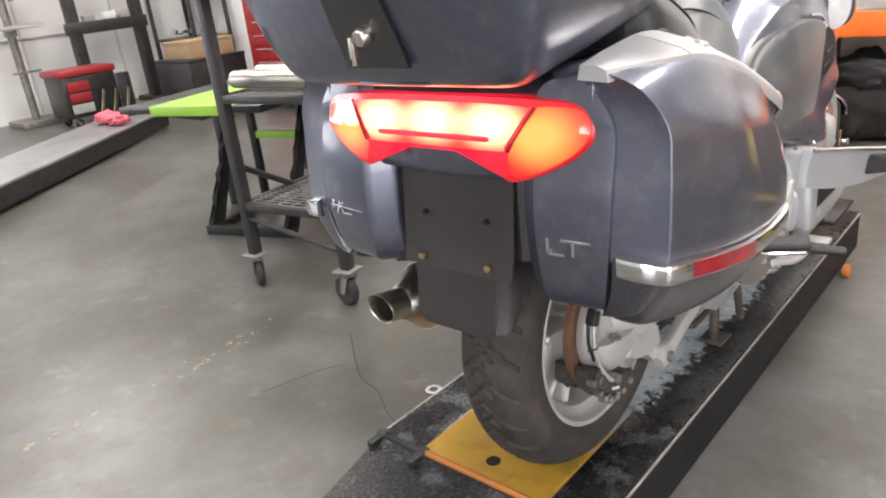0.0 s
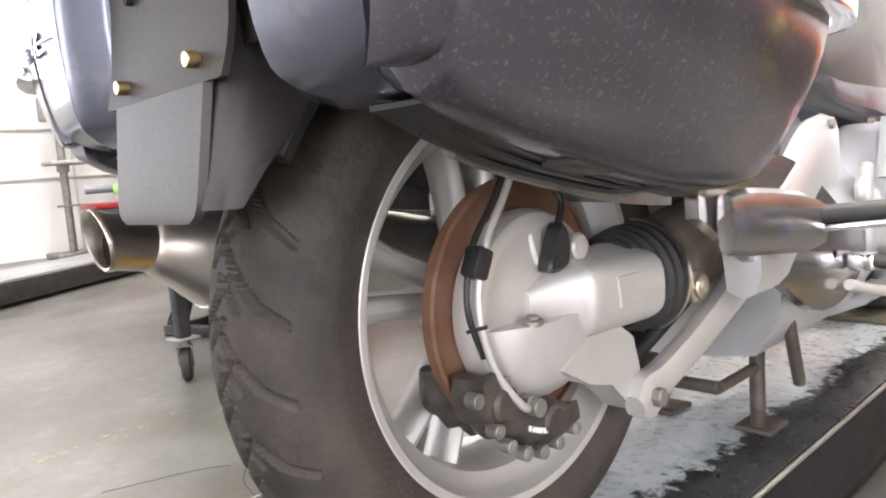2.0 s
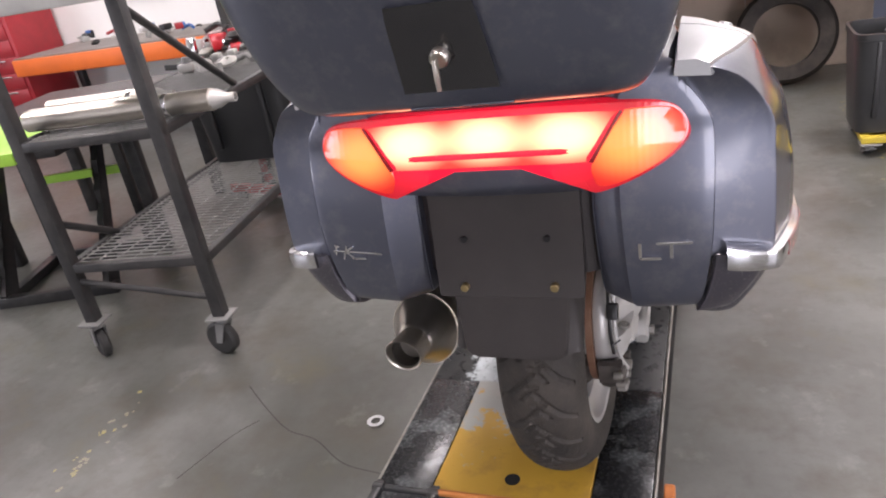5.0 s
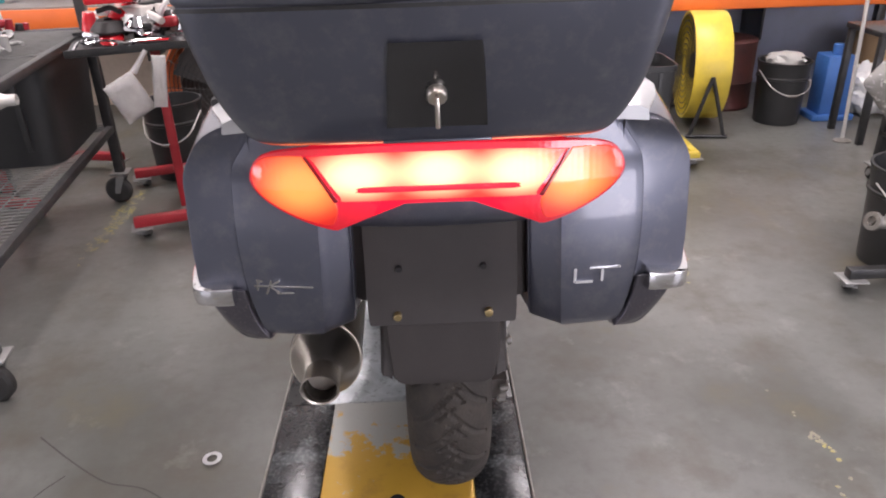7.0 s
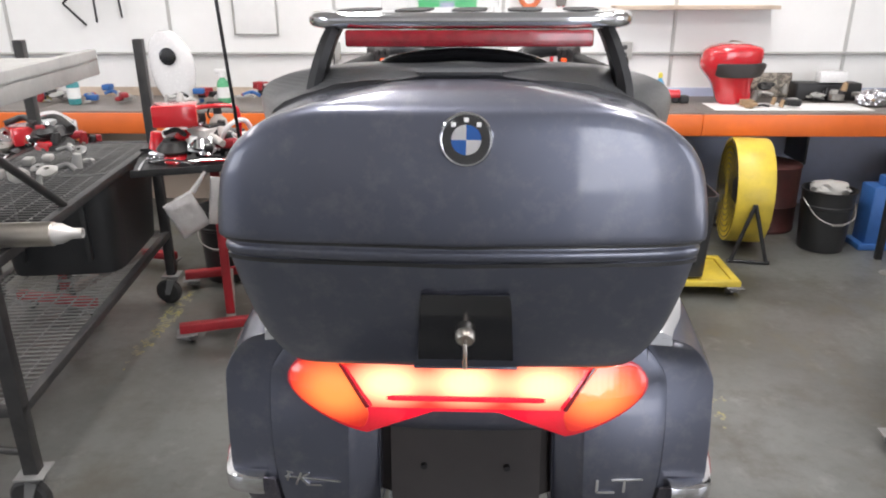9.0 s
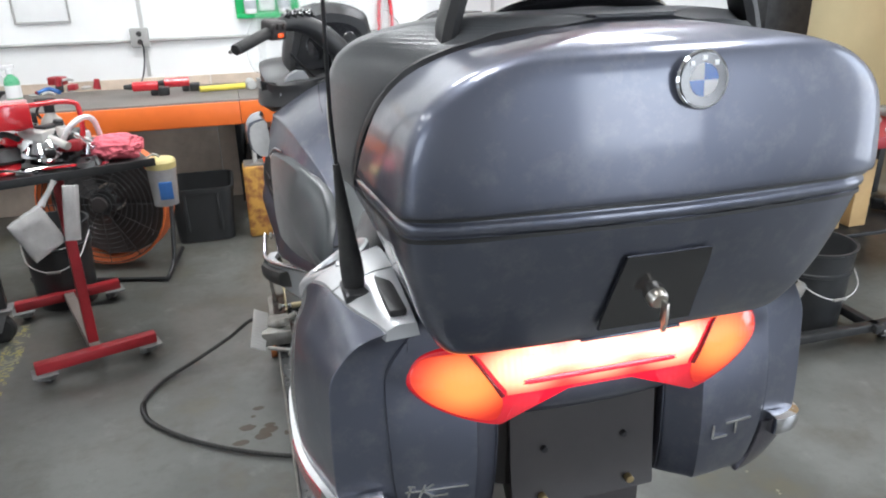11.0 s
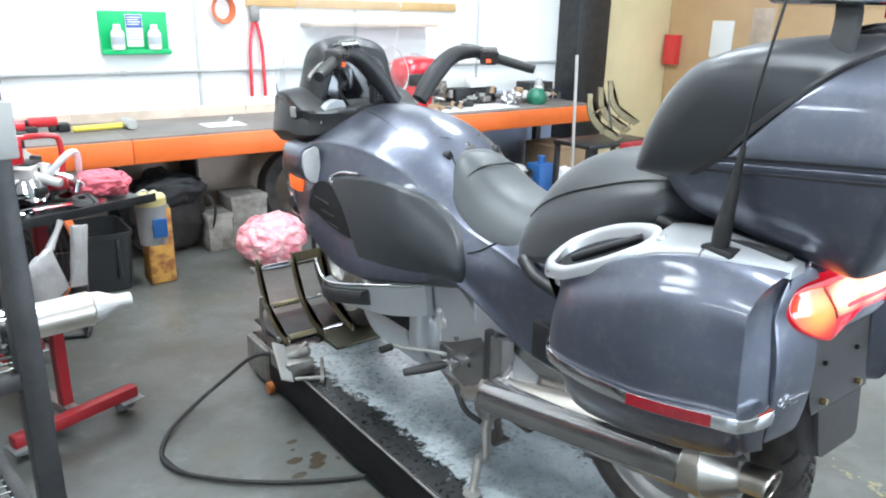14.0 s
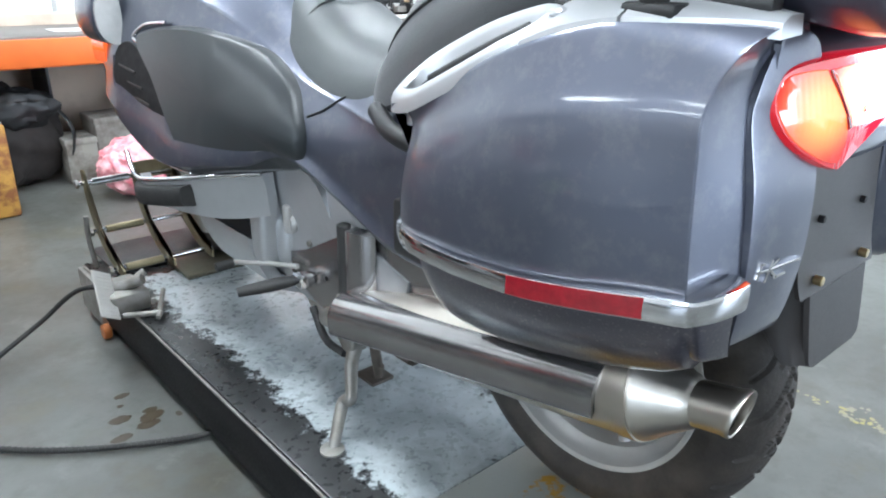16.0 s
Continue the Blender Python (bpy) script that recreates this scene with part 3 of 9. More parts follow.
# ---- the motorcycle lift ----
lift = thing("motorcycle_lift", (-0.115, 1.13, 0), "black low motorcycle lift with a worn grey deck", "lift")
LX0, LX1, LY0, LY1, LZ = -0.410, 0.182, 0.12, 2.16, 0.19
part("deck", box((LX0, LY0 + 0.40, LZ - 0.012), (LX1, LY1, LZ), 0.003), DECK, lift, "grey worn steel deck with flaked black paint")
for x0, x1 in ((LX0, -0.282), (0.062, LX1)):
    part("rear_deck", box((x0, LY0, LZ - 0.012), (x1, LY0 + 0.399, LZ), 0.003), RAMP, lift)
for x0, x1 in ((LX0 - 0.006, LX0 + 0.05), (LX1 - 0.05, LX1 + 0.006)):
    part("side_rail", join(box((x0, LY0, 0.045), (x1, LY1, LZ - 0.0125), 0.006), box((x0 + 0.012, LY0 + 0.1, 0.012), (x1 - 0.012, LY1 - 0.1, 0.05), 0.006)), LIFT_BLACK, lift)
part("edge_bead", join(rod((LX0 - 0.005, LY0, LZ - 0.006), (LX0 - 0.005, LY1, LZ - 0.006), 0.004, seg=8), rod((LX1 + 0.005, LY0, LZ - 0.006), (LX1 + 0.005, LY1, LZ - 0.006), 0.004, seg=8)), ALLOY_DARK, lift)
for y in (LY0 + 0.05, 0.8, 1.5, LY1 - 0.06):
    part("cross_member", box((LX0 + 0.05, y, 0.06), (LX1 - 0.05, y + 0.05, LZ - 0.013), 0.005), FRAME_BLACK, lift)
worn_forward(YPLATE, LY0, LY0 + 0.40, (0.40, 0.42, 0.40))
drop = part("drop_plate", box((-0.280, LY0 - 0.004, LZ - 0.010), (0.060, LY0 + 0.397, LZ + 0.003), 0.003), YPLATE, lift, "worn yellow drop-out plate under the rear wheel")
part("lift_hole", lathe([(0, 0.0005), (0.017, 0.0005), (0.017, 0.0012), (0, 0.0012)], (-0.11, 0.175, LZ + 0.003), (0, 0, 1), 24), DARK, drop)
# hinged ramp
part("ramp", loft([[(LX0, LY0 - 0.012, LZ - 0.014), (LX1, LY0 - 0.012, LZ - 0.014), (LX1, LY0 - 0.012, LZ - 0.002), (LX0, LY0 - 0.012, LZ - 0.002)],
                   [(LX0 + 0.005, LY0 - 0.70, 0.002), (LX1 - 0.005, LY0 - 0.70, 0.002), (LX1 - 0.005, LY0 - 0.70, 0.012), (LX0 + 0.005, LY0 - 0.70, 0.012)]], 1, 6, smooth_v=False), RAMP, lift, "glossy black ramp with worn streaks")
part("hinge_pin", rod((LX0 - 0.004, LY0 - 0.006, LZ - 0.004), (LX1 + 0.004, LY0 - 0.006, LZ - 0.004), 0.009), FRAME_BLACK, lift)
part("plate_hinge", rod((-0.262, LY0 - 0.006, LZ + 0.002), (0.040, LY0 - 0.006, LZ + 0.002), 0.008), mat("orange_rod", (0.55, 0.20, 0.05), 0.4, 0.3), lift, "rusty orange hinge rod")
for x in (LX0 + 0.006, -0.272, 0.05, LX1 - 0.008):
    part("hinge_knuckle", join(box((x - 0.010, LY0 - 0.055, LZ - 0.014), (x + 0.010, LY0 + 0.012, LZ + 0.006), 0.004), rod((x - 0.014, LY0 - 0.006, LZ - 0.002), (x + 0.014, LY0 - 0.006, LZ - 0.002), 0.012, seg=14)), FRAME_BLACK, lift)
for x in (LX0 - 0.02, LX1 + 0.02):
    for y in (0.35, 1.95):
        part("foot_wheel", rod((x - 0.012, y, 0.025), (x + 0.012, y, 0.025), 0.025, seg=20), mat("orange_wheel", (0.5, 0.16, 0.04), 0.5) if "orange_wheel" not in bpy.data.materials else bpy.data.materials["orange_wheel"], lift)
# wheel clamp at the head of the lift: three bowed plates on rods
clamp = part("clamp_base", box((-0.36, 1.98, LZ + 0.001), (0.14, 2.26, LZ + 0.012), 0.003), FRAME_GREY, lift)


def bowed(x):
    """A plate that cradles the front of the tyre: a quarter ring, broadest in its middle."""
    ring = lambda r, a: (1.87 + r * math.sin(a), LZ + 0.345 - r * math.cos(a))
    angles = np.radians(np.linspace(4, 84, 16))
    inner = [ring(0.300, a) for a in angles]
    outer = [ring(0.322 + 0.018 * math.sin(2 * a), a) for a in angles]
    return slab(inner + outer[::-1], lambda u, v, d: (x + d, u, v), 0.007, 1, 0.001)


for x in (-0.365, -0.205, -0.075, 0.08):
    part("clamp_plate", bowed(x), ZINC, lift)
for a in (14, 46, 76):
    y, z = 1.87 + 0.317 * math.sin(radians(a)), LZ + 0.345 - 0.317 * math.cos(radians(a))
    part("clamp_rod", rod((-0.39, y, z), (0.11, y, z), 0.008), CHROME, lift)
    part("spacer", rod((-0.34, y, z), (-0.22, y, z), 0.0125), ZINC if a < 60 else CHROME, lift)
    for x in (-0.392, 0.105):
        part("nut", rod((x, y, z), (x + 0.012, y, z), 0.015, seg=6), ALLOY_DARK, lift)
part("cross_plate", box((-0.198, 2.172, LZ + 0.255), (-0.068, 2.177, LZ + 0.315), 0.002), ZINC, lift)
part("clamp_floor", box((-0.20, 1.80, LZ + 0.001), (0.09, 1.975, LZ + 0.016), 0.003), mat("olive_plate", (0.09, 0.082, 0.055), 0.5, 0.4, (0.09, 0.08, 0.05), 12, 0.7), lift)
part("clamp_handle", tube([(-0.40, 2.05, LZ + 0.02), (-0.41, 2.05, LZ + 0.12), (-0.41, 2.04, LZ + 0.20)], 0.008), ALLOY_DARK, lift)
part("head_box", box((LX0 - 0.02, 1.98, 0.03), (LX0 + 0.10, 2.18, LZ - 0.014), 0.006), ALLOY_DARK, lift)
# foot pump: valve block, pedal and air hose
pump = thing("foot_pedal", (-0.46, 1.72, 0), "silver treadle foot pedal with a valve block on the lift's edge", "foot pedal")
part("valve_block", join(box((-0.47, 1.68, LZ + 0.001), (-0.36, 1.84, LZ + 0.06), 0.008), rod((-0.45, 1.76, LZ + 0.05), (-0.37, 1.70, LZ + 0.09), 0.016), rod((-0.40, 1.80, LZ + 0.03), (-0.33, 1.80, LZ + 0.07), 0.012)), ALLOY_DARK, pump)
part("treadle", moved(box((-0.030, -0.082, -0.003), (0.030, 0.082, 0.003), 0.002), pose(-0.475, 1.71, 0.255, 38, 30, 10)), ALLOY, pump, "ribbed aluminium treadle plate")
for k in range(12):
    part("rib", moved(box((-0.026, -0.074 + 0.013 * k, 0.003), (0.026, -0.070 + 0.013 * k, 0.0045), 0.0008), pose(-0.475, 1.71, 0.255, 38, 30, 10)), ALLOY, pump)
part("bracket", join(rod((-0.45, 1.66, LZ + 0.01), (-0.36, 1.60, LZ + 0.015), 0.008), rod((-0.38, 1.58, LZ + 0.012), (-0.31, 1.72, LZ + 0.03), 0.007)), ALLOY_DARK, pump)
hose = thing("air_hose", (-0.9, 1.8, 0), "black ribbed air hose looped on the floor from the lift", "hose")
part("line", tube([(-0.42, 1.80, 0.235), (-0.50, 1.92, 0.20), (-0.60, 1.99, 0.10), (-0.74, 1.97, 0.030), (-0.87, 1.86, 0.013), (-0.93, 1.72, 0.012), (-0.90, 1.60, 0.012), (-0.80, 1.48, 0.012), (-0.68, 1.38, 0.012), (-0.55, 1.30, 0.012), (-0.43, 1.24, 0.014), (-0.36, 1.22, 0.030)], 0.0075, 14, 12), RUBBER_BLACK, hose)
a = smooth_line([(-0.93, 1.72, 0.012), (-0.90, 1.60, 0.012), (-0.80, 1.48, 0.012), (-0.68, 1.38, 0.012), (-0.55, 1.30, 0.012), (-0.43, 1.24, 0.014)], 20)
coil = [lathe([(0.0066, -0.0014), (0.0092, -0.0008), (0.0092, 0.0008), (0.0066, 0.0014)], a[k], Vector(a[k + 1] - a[k]), 10) for k in range(0, len(a) - 1, 2)]
for c in coil:
    part("coil", c, RUBBER_BLACK, hose)
ringnut = thing("steel_ring", (-0.635, 0.535, 0), "small silver steel ring lying on the floor", "ring")
part("ring", lathe([(0.014, 0.0005), (0.026, 0.0005), (0.026, 0.009), (0.014, 0.009)], (-0.635, 0.535, 0), (0, 0, 1), 28, True), CHROME, ringnut)


# ---- the motorcycle ----
bike = thing("motorcycle", (0.0, 1.15, LZ), "dark blue-grey metallic touring motorcycle with panniers standing on a lift", "motorcycle")
AX, AY, AZ, TR = 0.008, 0.352, 0.521, 0.330      # rear axle and tyre radius
FY, FZ, FR = 2.02, 0.492, 0.300                 # front axle and tyre radius


def tyre(cx, cy, cz, radius, width, rim_r, groove, nu=864):
    """A tyre about the x axis with its tread grooves cut in: groove(u, v) is the depth, u round it (0..1), v across (-1..1)."""
    prof, nv = [], 72
    for k in range(nv + 1):
        v = 2 * k / nv - 1
        a = v * math.radians(112)
        x = width / 2 * math.copysign(abs(math.sin(a)) ** 0.9, a) * (1 if abs(a) < math.pi / 2 else 1.0)
        h = (radius - rim_r) * (0.36 + 0.64 * math.cos(a)) if abs(a) < math.pi / 2 else (radius - rim_r) * 0.36 * (1 - (abs(a) - math.pi / 2) / (math.radians(112) - math.pi / 2))
        if abs(a) >= math.pi / 2:
            x *= 1 - 0.25 * (abs(a) - math.pi / 2)
        prof.append((x, rim_r + h, v))
    bm, rows = bmesh.new(), []
    for i in range(nu):
        t = 2 * math.pi * i / nu
        row = []
        for x, r, v in prof:
            d = groove(i / nu, v)
            row.append(bm.verts.new((cx + x, cy + (r - d) * math.cos(t), cz + (r - d) * math.sin(t))))
        rows.append(row)
    for i in range(nu):
        a, b = rows[i], rows[(i + 1) % nu]
        for k in range(nv):
            bm.faces.new((a[k], a[k + 1], b[k + 1], b[k]))
    return bm


def rear_groove(u, v):
    """Alternate swept grooves on each side of the crown, by the distance to their middle lines."""
    if abs(v) > 0.66:
        return 0.0
    best = 0.0
    for shift, side in ((0.0, 1), (0.5, -1)):
        w = v * side
        p = (u * 27 + shift) % 1.0
        for line, half in ((((0.0, -0.06), (0.42, 0.10), (0.80, 0.28), (1.02, 0.47)), 0.0032), (((0.50, -0.02), (0.86, 0.13)), 0.0024)):
            for k in range(len(line) - 1):
                for turn in (-1, 0, 1):
                    (p0, w0), (p1, w1) = line[k], line[k + 1]
                    ax, ay = (p0 + turn) * 0.0768, w0 * 0.135
                    bx, by = (p1 + turn) * 0.0768, w1 * 0.135
                    qx, qy = p * 0.0768, w * 0.135
                    f = max(0.0, min(1.0, ((qx - ax) * (bx - ax) + (qy - ay) * (by - ay)) / ((bx - ax) ** 2 + (by - ay) ** 2)))
                    d = math.hypot(qx - ax - f * (bx - ax), qy - ay - f * (by - ay))
                    if d < half + 0.001:
                        best = max(best, 0.0055 * min(1.0, (half + 0.001 - d) / 0.0012))
    return best


wheel = part("rear_wheel", lathe([(0.030, -0.055), (0.052, -0.055), (0.060, 0.02), (0.060, 0.075), (0.030, 0.075)], (AX, AY, AZ), (1, 0, 0), 40, True), ALLOY, bike, "silver cast rear wheel")
part("tyre", tyre(AX, AY, AZ, TR, 0.160, 0.222, rear_groove), RUBBER, wheel, "worn dusty rear tyre with curved tread grooves", angle=24)
part("rim", lathe([(0.229, -0.072), (0.236, -0.068), (0.236, -0.060), (0.222, -0.054), (0.205, -0.030), (0.201, 0.0), (0.205, 0.030), (0.222, 0.054), (0.236, 0.060), (0.236, 0.068), (0.229, 0.072), (0.221, 0.070), (0.217, 0.058), (0.212, 0.048), (0.197, 0.040), (0.194, 0.026), (0.192, 0.0), (0.194, -0.026), (0.197, -0.040), (0.212, -0.048), (0.217, -0.058), (0.221, -0.070)], (AX, AY, AZ), (1, 0, 0), 96, True), ALLOY, wheel)
for k in range(5):
    a = math.radians(72 * k + 20)
    for s in (-1, 1):
        pts = []
        for r, off, w in ((0.050, 0.014, 0.014), (0.10, 0.020, 0.013), (0.15, 0.028, 0.012), (0.197, 0.040, 0.016)):
            pts.append((r, off * s, w))
        rings = []
        for r, off, w in pts:
            c, sn = math.cos(a), math.sin(a)
            ring = []
            for dx, dw in ((-0.020, -w), (0.010, -w), (0.022, 0), (0.010, w), (-0.020, w), (-0.028, 0)):
                tt = off + dw
                ring.append((AX + dx, AY + r * c - tt * sn, AZ + r * sn + tt * c))
            rings.append(ring)
        part("spoke", loft(rings, 2, 3), ALLOY, wheel)
part("brake_disc", join(lathe([(0.098, 0.062), (0.143, 0.062), (0.143, 0.070), (0.098, 0.070)], (AX, AY, AZ), (1, 0, 0), 80, True), lathe([(0.139, 0.060), (0.1435, 0.061), (0.1435, 0.0735), (0.139, 0.0745)], (AX, AY, AZ), (1, 0, 0), 80, True)), RUST, wheel, "rust-brown brake disc")
part("disc_carrier", lathe([(0.055, 0.058), (0.100, 0.060), (0.100, 0.072), (0.055, 0.074)], (AX, AY, AZ), (1, 0, 0), 48, True), ALLOY_DARK, wheel)

# final drive, shaft boot, swing arm and torque link on the drive side
def dome(c, r, top=None, seg=5):
    """An egg of metal, cut flat at a height."""
    bm = bmesh.new()
    bmesh.ops.create_icosphere(bm, subdivisions=seg, radius=1)
    for v in bm.verts:
        v.co = Vector([c[i] + math.copysign(abs(v.co[i]) ** 0.88, v.co[i]) * r[i] for i in range(3)])
        if top is not None:
            v.co.z = min(v.co.z, top)
    return bm


HY, HZ = 0.348, 0.520
drive = part("final_drive", join(
    lathe([(0.0, 0.066), (0.098, 0.066), (0.107, 0.072), (0.109, 0.080), (0.108, 0.092), (0.103, 0.100), (0.094, 0.104), (0.086, 0.1035), (0.078, 0.100), (0.060, 0.101), (0.035, 0.106), (0, 0.108)], (AX, HY, HZ), (1, 0, 0), 72),
    dome((AX + 0.080, HY + 0.002, HZ - 0.012), (0.056, 0.102, 0.094), HZ - 0.010),
    loft([[(AX + 0.070 + dx, y, zc + dz * h) for dx, dz in ((0.0, -1.05), (w - 0.030, -1.0), (w - 0.010, -0.84), (w, -0.45), (w, 0.45), (w - 0.010, 0.82), (w - 0.034, 1.0), (0.0, 1.05))] for y, zc, w, h in ((HY - 0.028, HZ + 0.004, 0.040, 0.026), (HY + 0.008, HZ + 0.004, 0.056, 0.038), (HY + 0.032, HZ + 0.003, 0.070, 0.043), (HY + 0.046, HZ + 0.002, 0.078, 0.045), (HY + 0.10, HZ, 0.081, 0.045), (HY + 0.172, HZ - 0.002, 0.083, 0.044), (HY + 0.178, HZ - 0.002, 0.076, 0.040))], 2, 4),
    slab([(HY - 0.01, 0.452), (HY + 0.040, 0.424), (HY + 0.084, 0.412), (HY + 0.126, 0.372), (HY + 0.140, 0.364), (HY + 0.158, 0.366), (HY + 0.168, 0.380), (HY + 0.166, 0.394), (HY + 0.150, 0.416), (HY + 0.136, 0.462), (HY + 0.110, 0.480), (HY + 0.03, 0.482)], lambda u, v, d: (AX + 0.080 + d * (1.0 - 2.2 * max(0.0, 0.46 - v)) + 0.10 * max(0.0, 0.46 - v), u, v), 0.052, 1, 0.006),
    rod((AX + 0.096, HY + 0.055, HZ + 0.058), (AX + 0.122, HY + 0.055, HZ + 0.060), 0.0155, seg=24, edge=0.003),
    loft([[(AX + 0.094 + k, HY + dy, HZ + z) for k, dy in ((0.0, -w), (h, -w * 0.5), (h, w * 0.5), (0.0, w))] for z, w, h in ((0.096, 0.020, 0.006), (0.070, 0.014, 0.010), (0.045, 0.009, 0.014))], 1, 2)),
    ALLOY, bike, "silver cast final drive housing", angle=32)
part("side_pocket", slab([(HY + 0.078, HZ + 0.022), (HY + 0.170, HZ + 0.020), (HY + 0.172, HZ - 0.008), (HY + 0.160, HZ - 0.018), (HY + 0.082, HZ - 0.014)], lambda u, v, d: (AX + 0.1495 + d, u, v), 0.0028, 1, 0.001), ALLOY, drive)
part("bolt", join(rod((AX + 0.122, HY - 0.040, HZ - 0.012), (AX + 0.122, HY - 0.040, HZ - 0.005), 0.0125, seg=20), rod((AX + 0.122, HY - 0.040, HZ - 0.006), (AX + 0.122, HY - 0.040, HZ - 0.001), 0.008, seg=6)), ALLOY_DARK, drive)
part("sensor", join(slab([(HY - 0.008, HZ + 0.040), (HY + 0.022, HZ + 0.040), (HY + 0.030, HZ + 0.062), (HY + 0.026, HZ + 0.086), (HY + 0.014, HZ + 0.088), (HY + 0.002, HZ + 0.066)], lambda u, v, d: (AX + 0.108 + d, u, v), 0.018, 3, 0.004), rod((AX + 0.122, HY + 0.004, HZ + 0.048), (AX + 0.129, HY + 0.004, HZ + 0.048), 0.007, seg=10)), BLACK, drive, "black speed sensor")
part("sensor_cable", tube([(AX + 0.116, HY + 0.020, HZ + 0.084), (AX + 0.112, HY + 0.034, HZ + 0.115), (AX + 0.10, HY + 0.010, HZ + 0.15), (AX + 0.08, HY - 0.0, HZ + 0.20)], 0.004), BLACK, drive)
boot_pts = []
for k in range(5):
    y, g = 0.500 + 0.0165 * k, 0.0032 * k
    boot_pts += [(0.054 + g, y), (0.061 + g, y + 0.004), (0.062 + g, y + 0.010), (0.054 + g, y + 0.0145)]
part("shaft_boot", lathe(boot_pts, (0.088, 0, HZ - 0.004), (0, 1, 0), 48), RUBBER_BLACK, bike, "black ribbed rubber boot")
part("boot_ring", lathe([(0.066, 0.580), (0.0765, 0.580), (0.0775, 0.583), (0.0765, 0.588), (0.066, 0.588)], (0.088, 0, HZ - 0.004), (0, 1, 0), 48, True), STEEL, bike)
arm = part("swing_arm", loft([[(xc + rx * math.cos(a), y, zc + rz * math.sin(a)) for a in np.linspace(0, 2 * math.pi, 13)[:-1]] for y, xc, zc, rx, rz in ((0.586, 0.088, 0.517, 0.072, 0.074), (0.61, 0.088, 0.518, 0.066, 0.072), (0.68, 0.088, 0.530, 0.056, 0.070), (0.78, 0.09, 0.546, 0.052, 0.070), (0.90, 0.09, 0.560, 0.056, 0.076), (1.0, 0.09, 0.57, 0.06, 0.08))], 3, 4), mat("stained_alloy", (0.42, 0.37, 0.31), 0.55, 0.5, (0.17, 0.12, 0.08), 9, 0.85, 0.15, 160), bike, "stained alloy swing arm")
part("bolt", join(rod((0.138, 0.615, 0.500), (0.160, 0.615, 0.500), 0.024, seg=6), rod((0.156, 0.615, 0.500), (0.166, 0.615, 0.500), 0.017, seg=24), rod((0.164, 0.615, 0.500), (0.1675, 0.615, 0.500), 0.008, seg=6)), mat("pale_zinc", (0.56, 0.51, 0.40), 0.38, 0.9, (0.36, 0.30, 0.2), 40, 0.6), arm, "pale zinc pivot bolt")
part("brake_pipe", tube([(0.108, 0.515, 0.412), (0.112, 0.58, 0.440), (0.115, 0.68, 0.480), (0.112, 0.74, 0.508)], 0.011, 6, 12), BLACK, arm, "black hose beside the torque arm")
link = part("torque_link", loft([[(0.147 + dx, y + n * -0.3, z + n) for dx, n in ((-0.011, -w), (0.009, -w), (0.014, 0), (0.009, w), (-0.011, w), (-0.013, 0))] for y, z, w in ((0.466, 0.377, 0.012), (0.490, 0.384, 0.026), (0.53, 0.397, 0.019), (0.615, 0.424, 0.019), (0.70, 0.456, 0.021), (0.760, 0.480, 0.023), (0.775, 0.486, 0.012))], 2, 4), ALLOY, bike, "polished torque arm")
part("bolt", rod((0.145, 0.493, 0.385), (0.172, 0.493, 0.385), 0.012, seg=6), ALLOY_DARK, link)
part("eye", lathe([(0.010, 0), (0.022, 0), (0.022, 0.028), (0.010, 0.028)], (0.128, 0.493, 0.385), (1, 0, 0), 24, True), ALLOY, link)
CALIPER = mat("caliper_alloy", (0.060, 0.052, 0.048), 0.45, 0.4, (0.13, 0.11, 0.095), 40, 0.7, 0.15, 300)
caliper = part("brake_caliper", join(*[loft([[(AX + dx, AY + r * math.cos(a), AZ + r * math.sin(a)) for dx, r in ((x0, 0.106 + k), (x1 - 0.012, 0.104 + k), (x1, 0.114), (x1, 0.138), (x1 - 0.012, 0.154 - k), (x0, 0.156 - k))] for a, k in zip(np.radians(np.linspace(204, 282, 12)), (0.02, 0.008, 0.0, 0.004, 0.0, 0.006, 0.0, 0.004, 0.0, 0.0, 0.008, 0.02))], 2, 3) for x0, x1 in ((0.028, 0.058), (0.078, 0.122))], *[rod((AX + 0.108, AY + 0.126 * math.cos(t), AZ + 0.126 * math.sin(t)), (AX + 0.127, AY + 0.126 * math.cos(t), AZ + 0.126 * math.sin(t)), 0.019, seg=24, edge=0.004) for t in np.radians((222, 262))]), CALIPER, bike, "dark brake caliper with bolts", angle=40)
for a, r in ((208, 0.150), (214, 0.112), (226, 0.152), (236, 0.158), (246, 0.160), (256, 0.158), (266, 0.152), (278, 0.146), (240, 0.108)):
    t = math.radians(a)
    part("bolt", join(rod((AX + 0.108, AY + r * math.cos(t), AZ + r * math.sin(t)), (AX + 0.124, AY + r * math.cos(t), AZ + r * math.sin(t)), 0.0078, seg=16), rod((AX + 0.122, AY + r * math.cos(t), AZ + r * math.sin(t)), (AX + 0.1255, AY + r * math.cos(t), AZ + r * math.sin(t)), 0.0045, seg=6)), ALLOY_DARK, caliper)
for k in range(6):
    t = math.radians(243 + 2.6 * k)
    part("marking", moved(box((-0.001, -0.0022, -0.003), (0.0012, 0.0022, 0.003), 0.0005), pose(AX + 0.1235, AY + 0.134 * math.cos(t), AZ + 0.134 * math.sin(t))), WHITE, caliper)
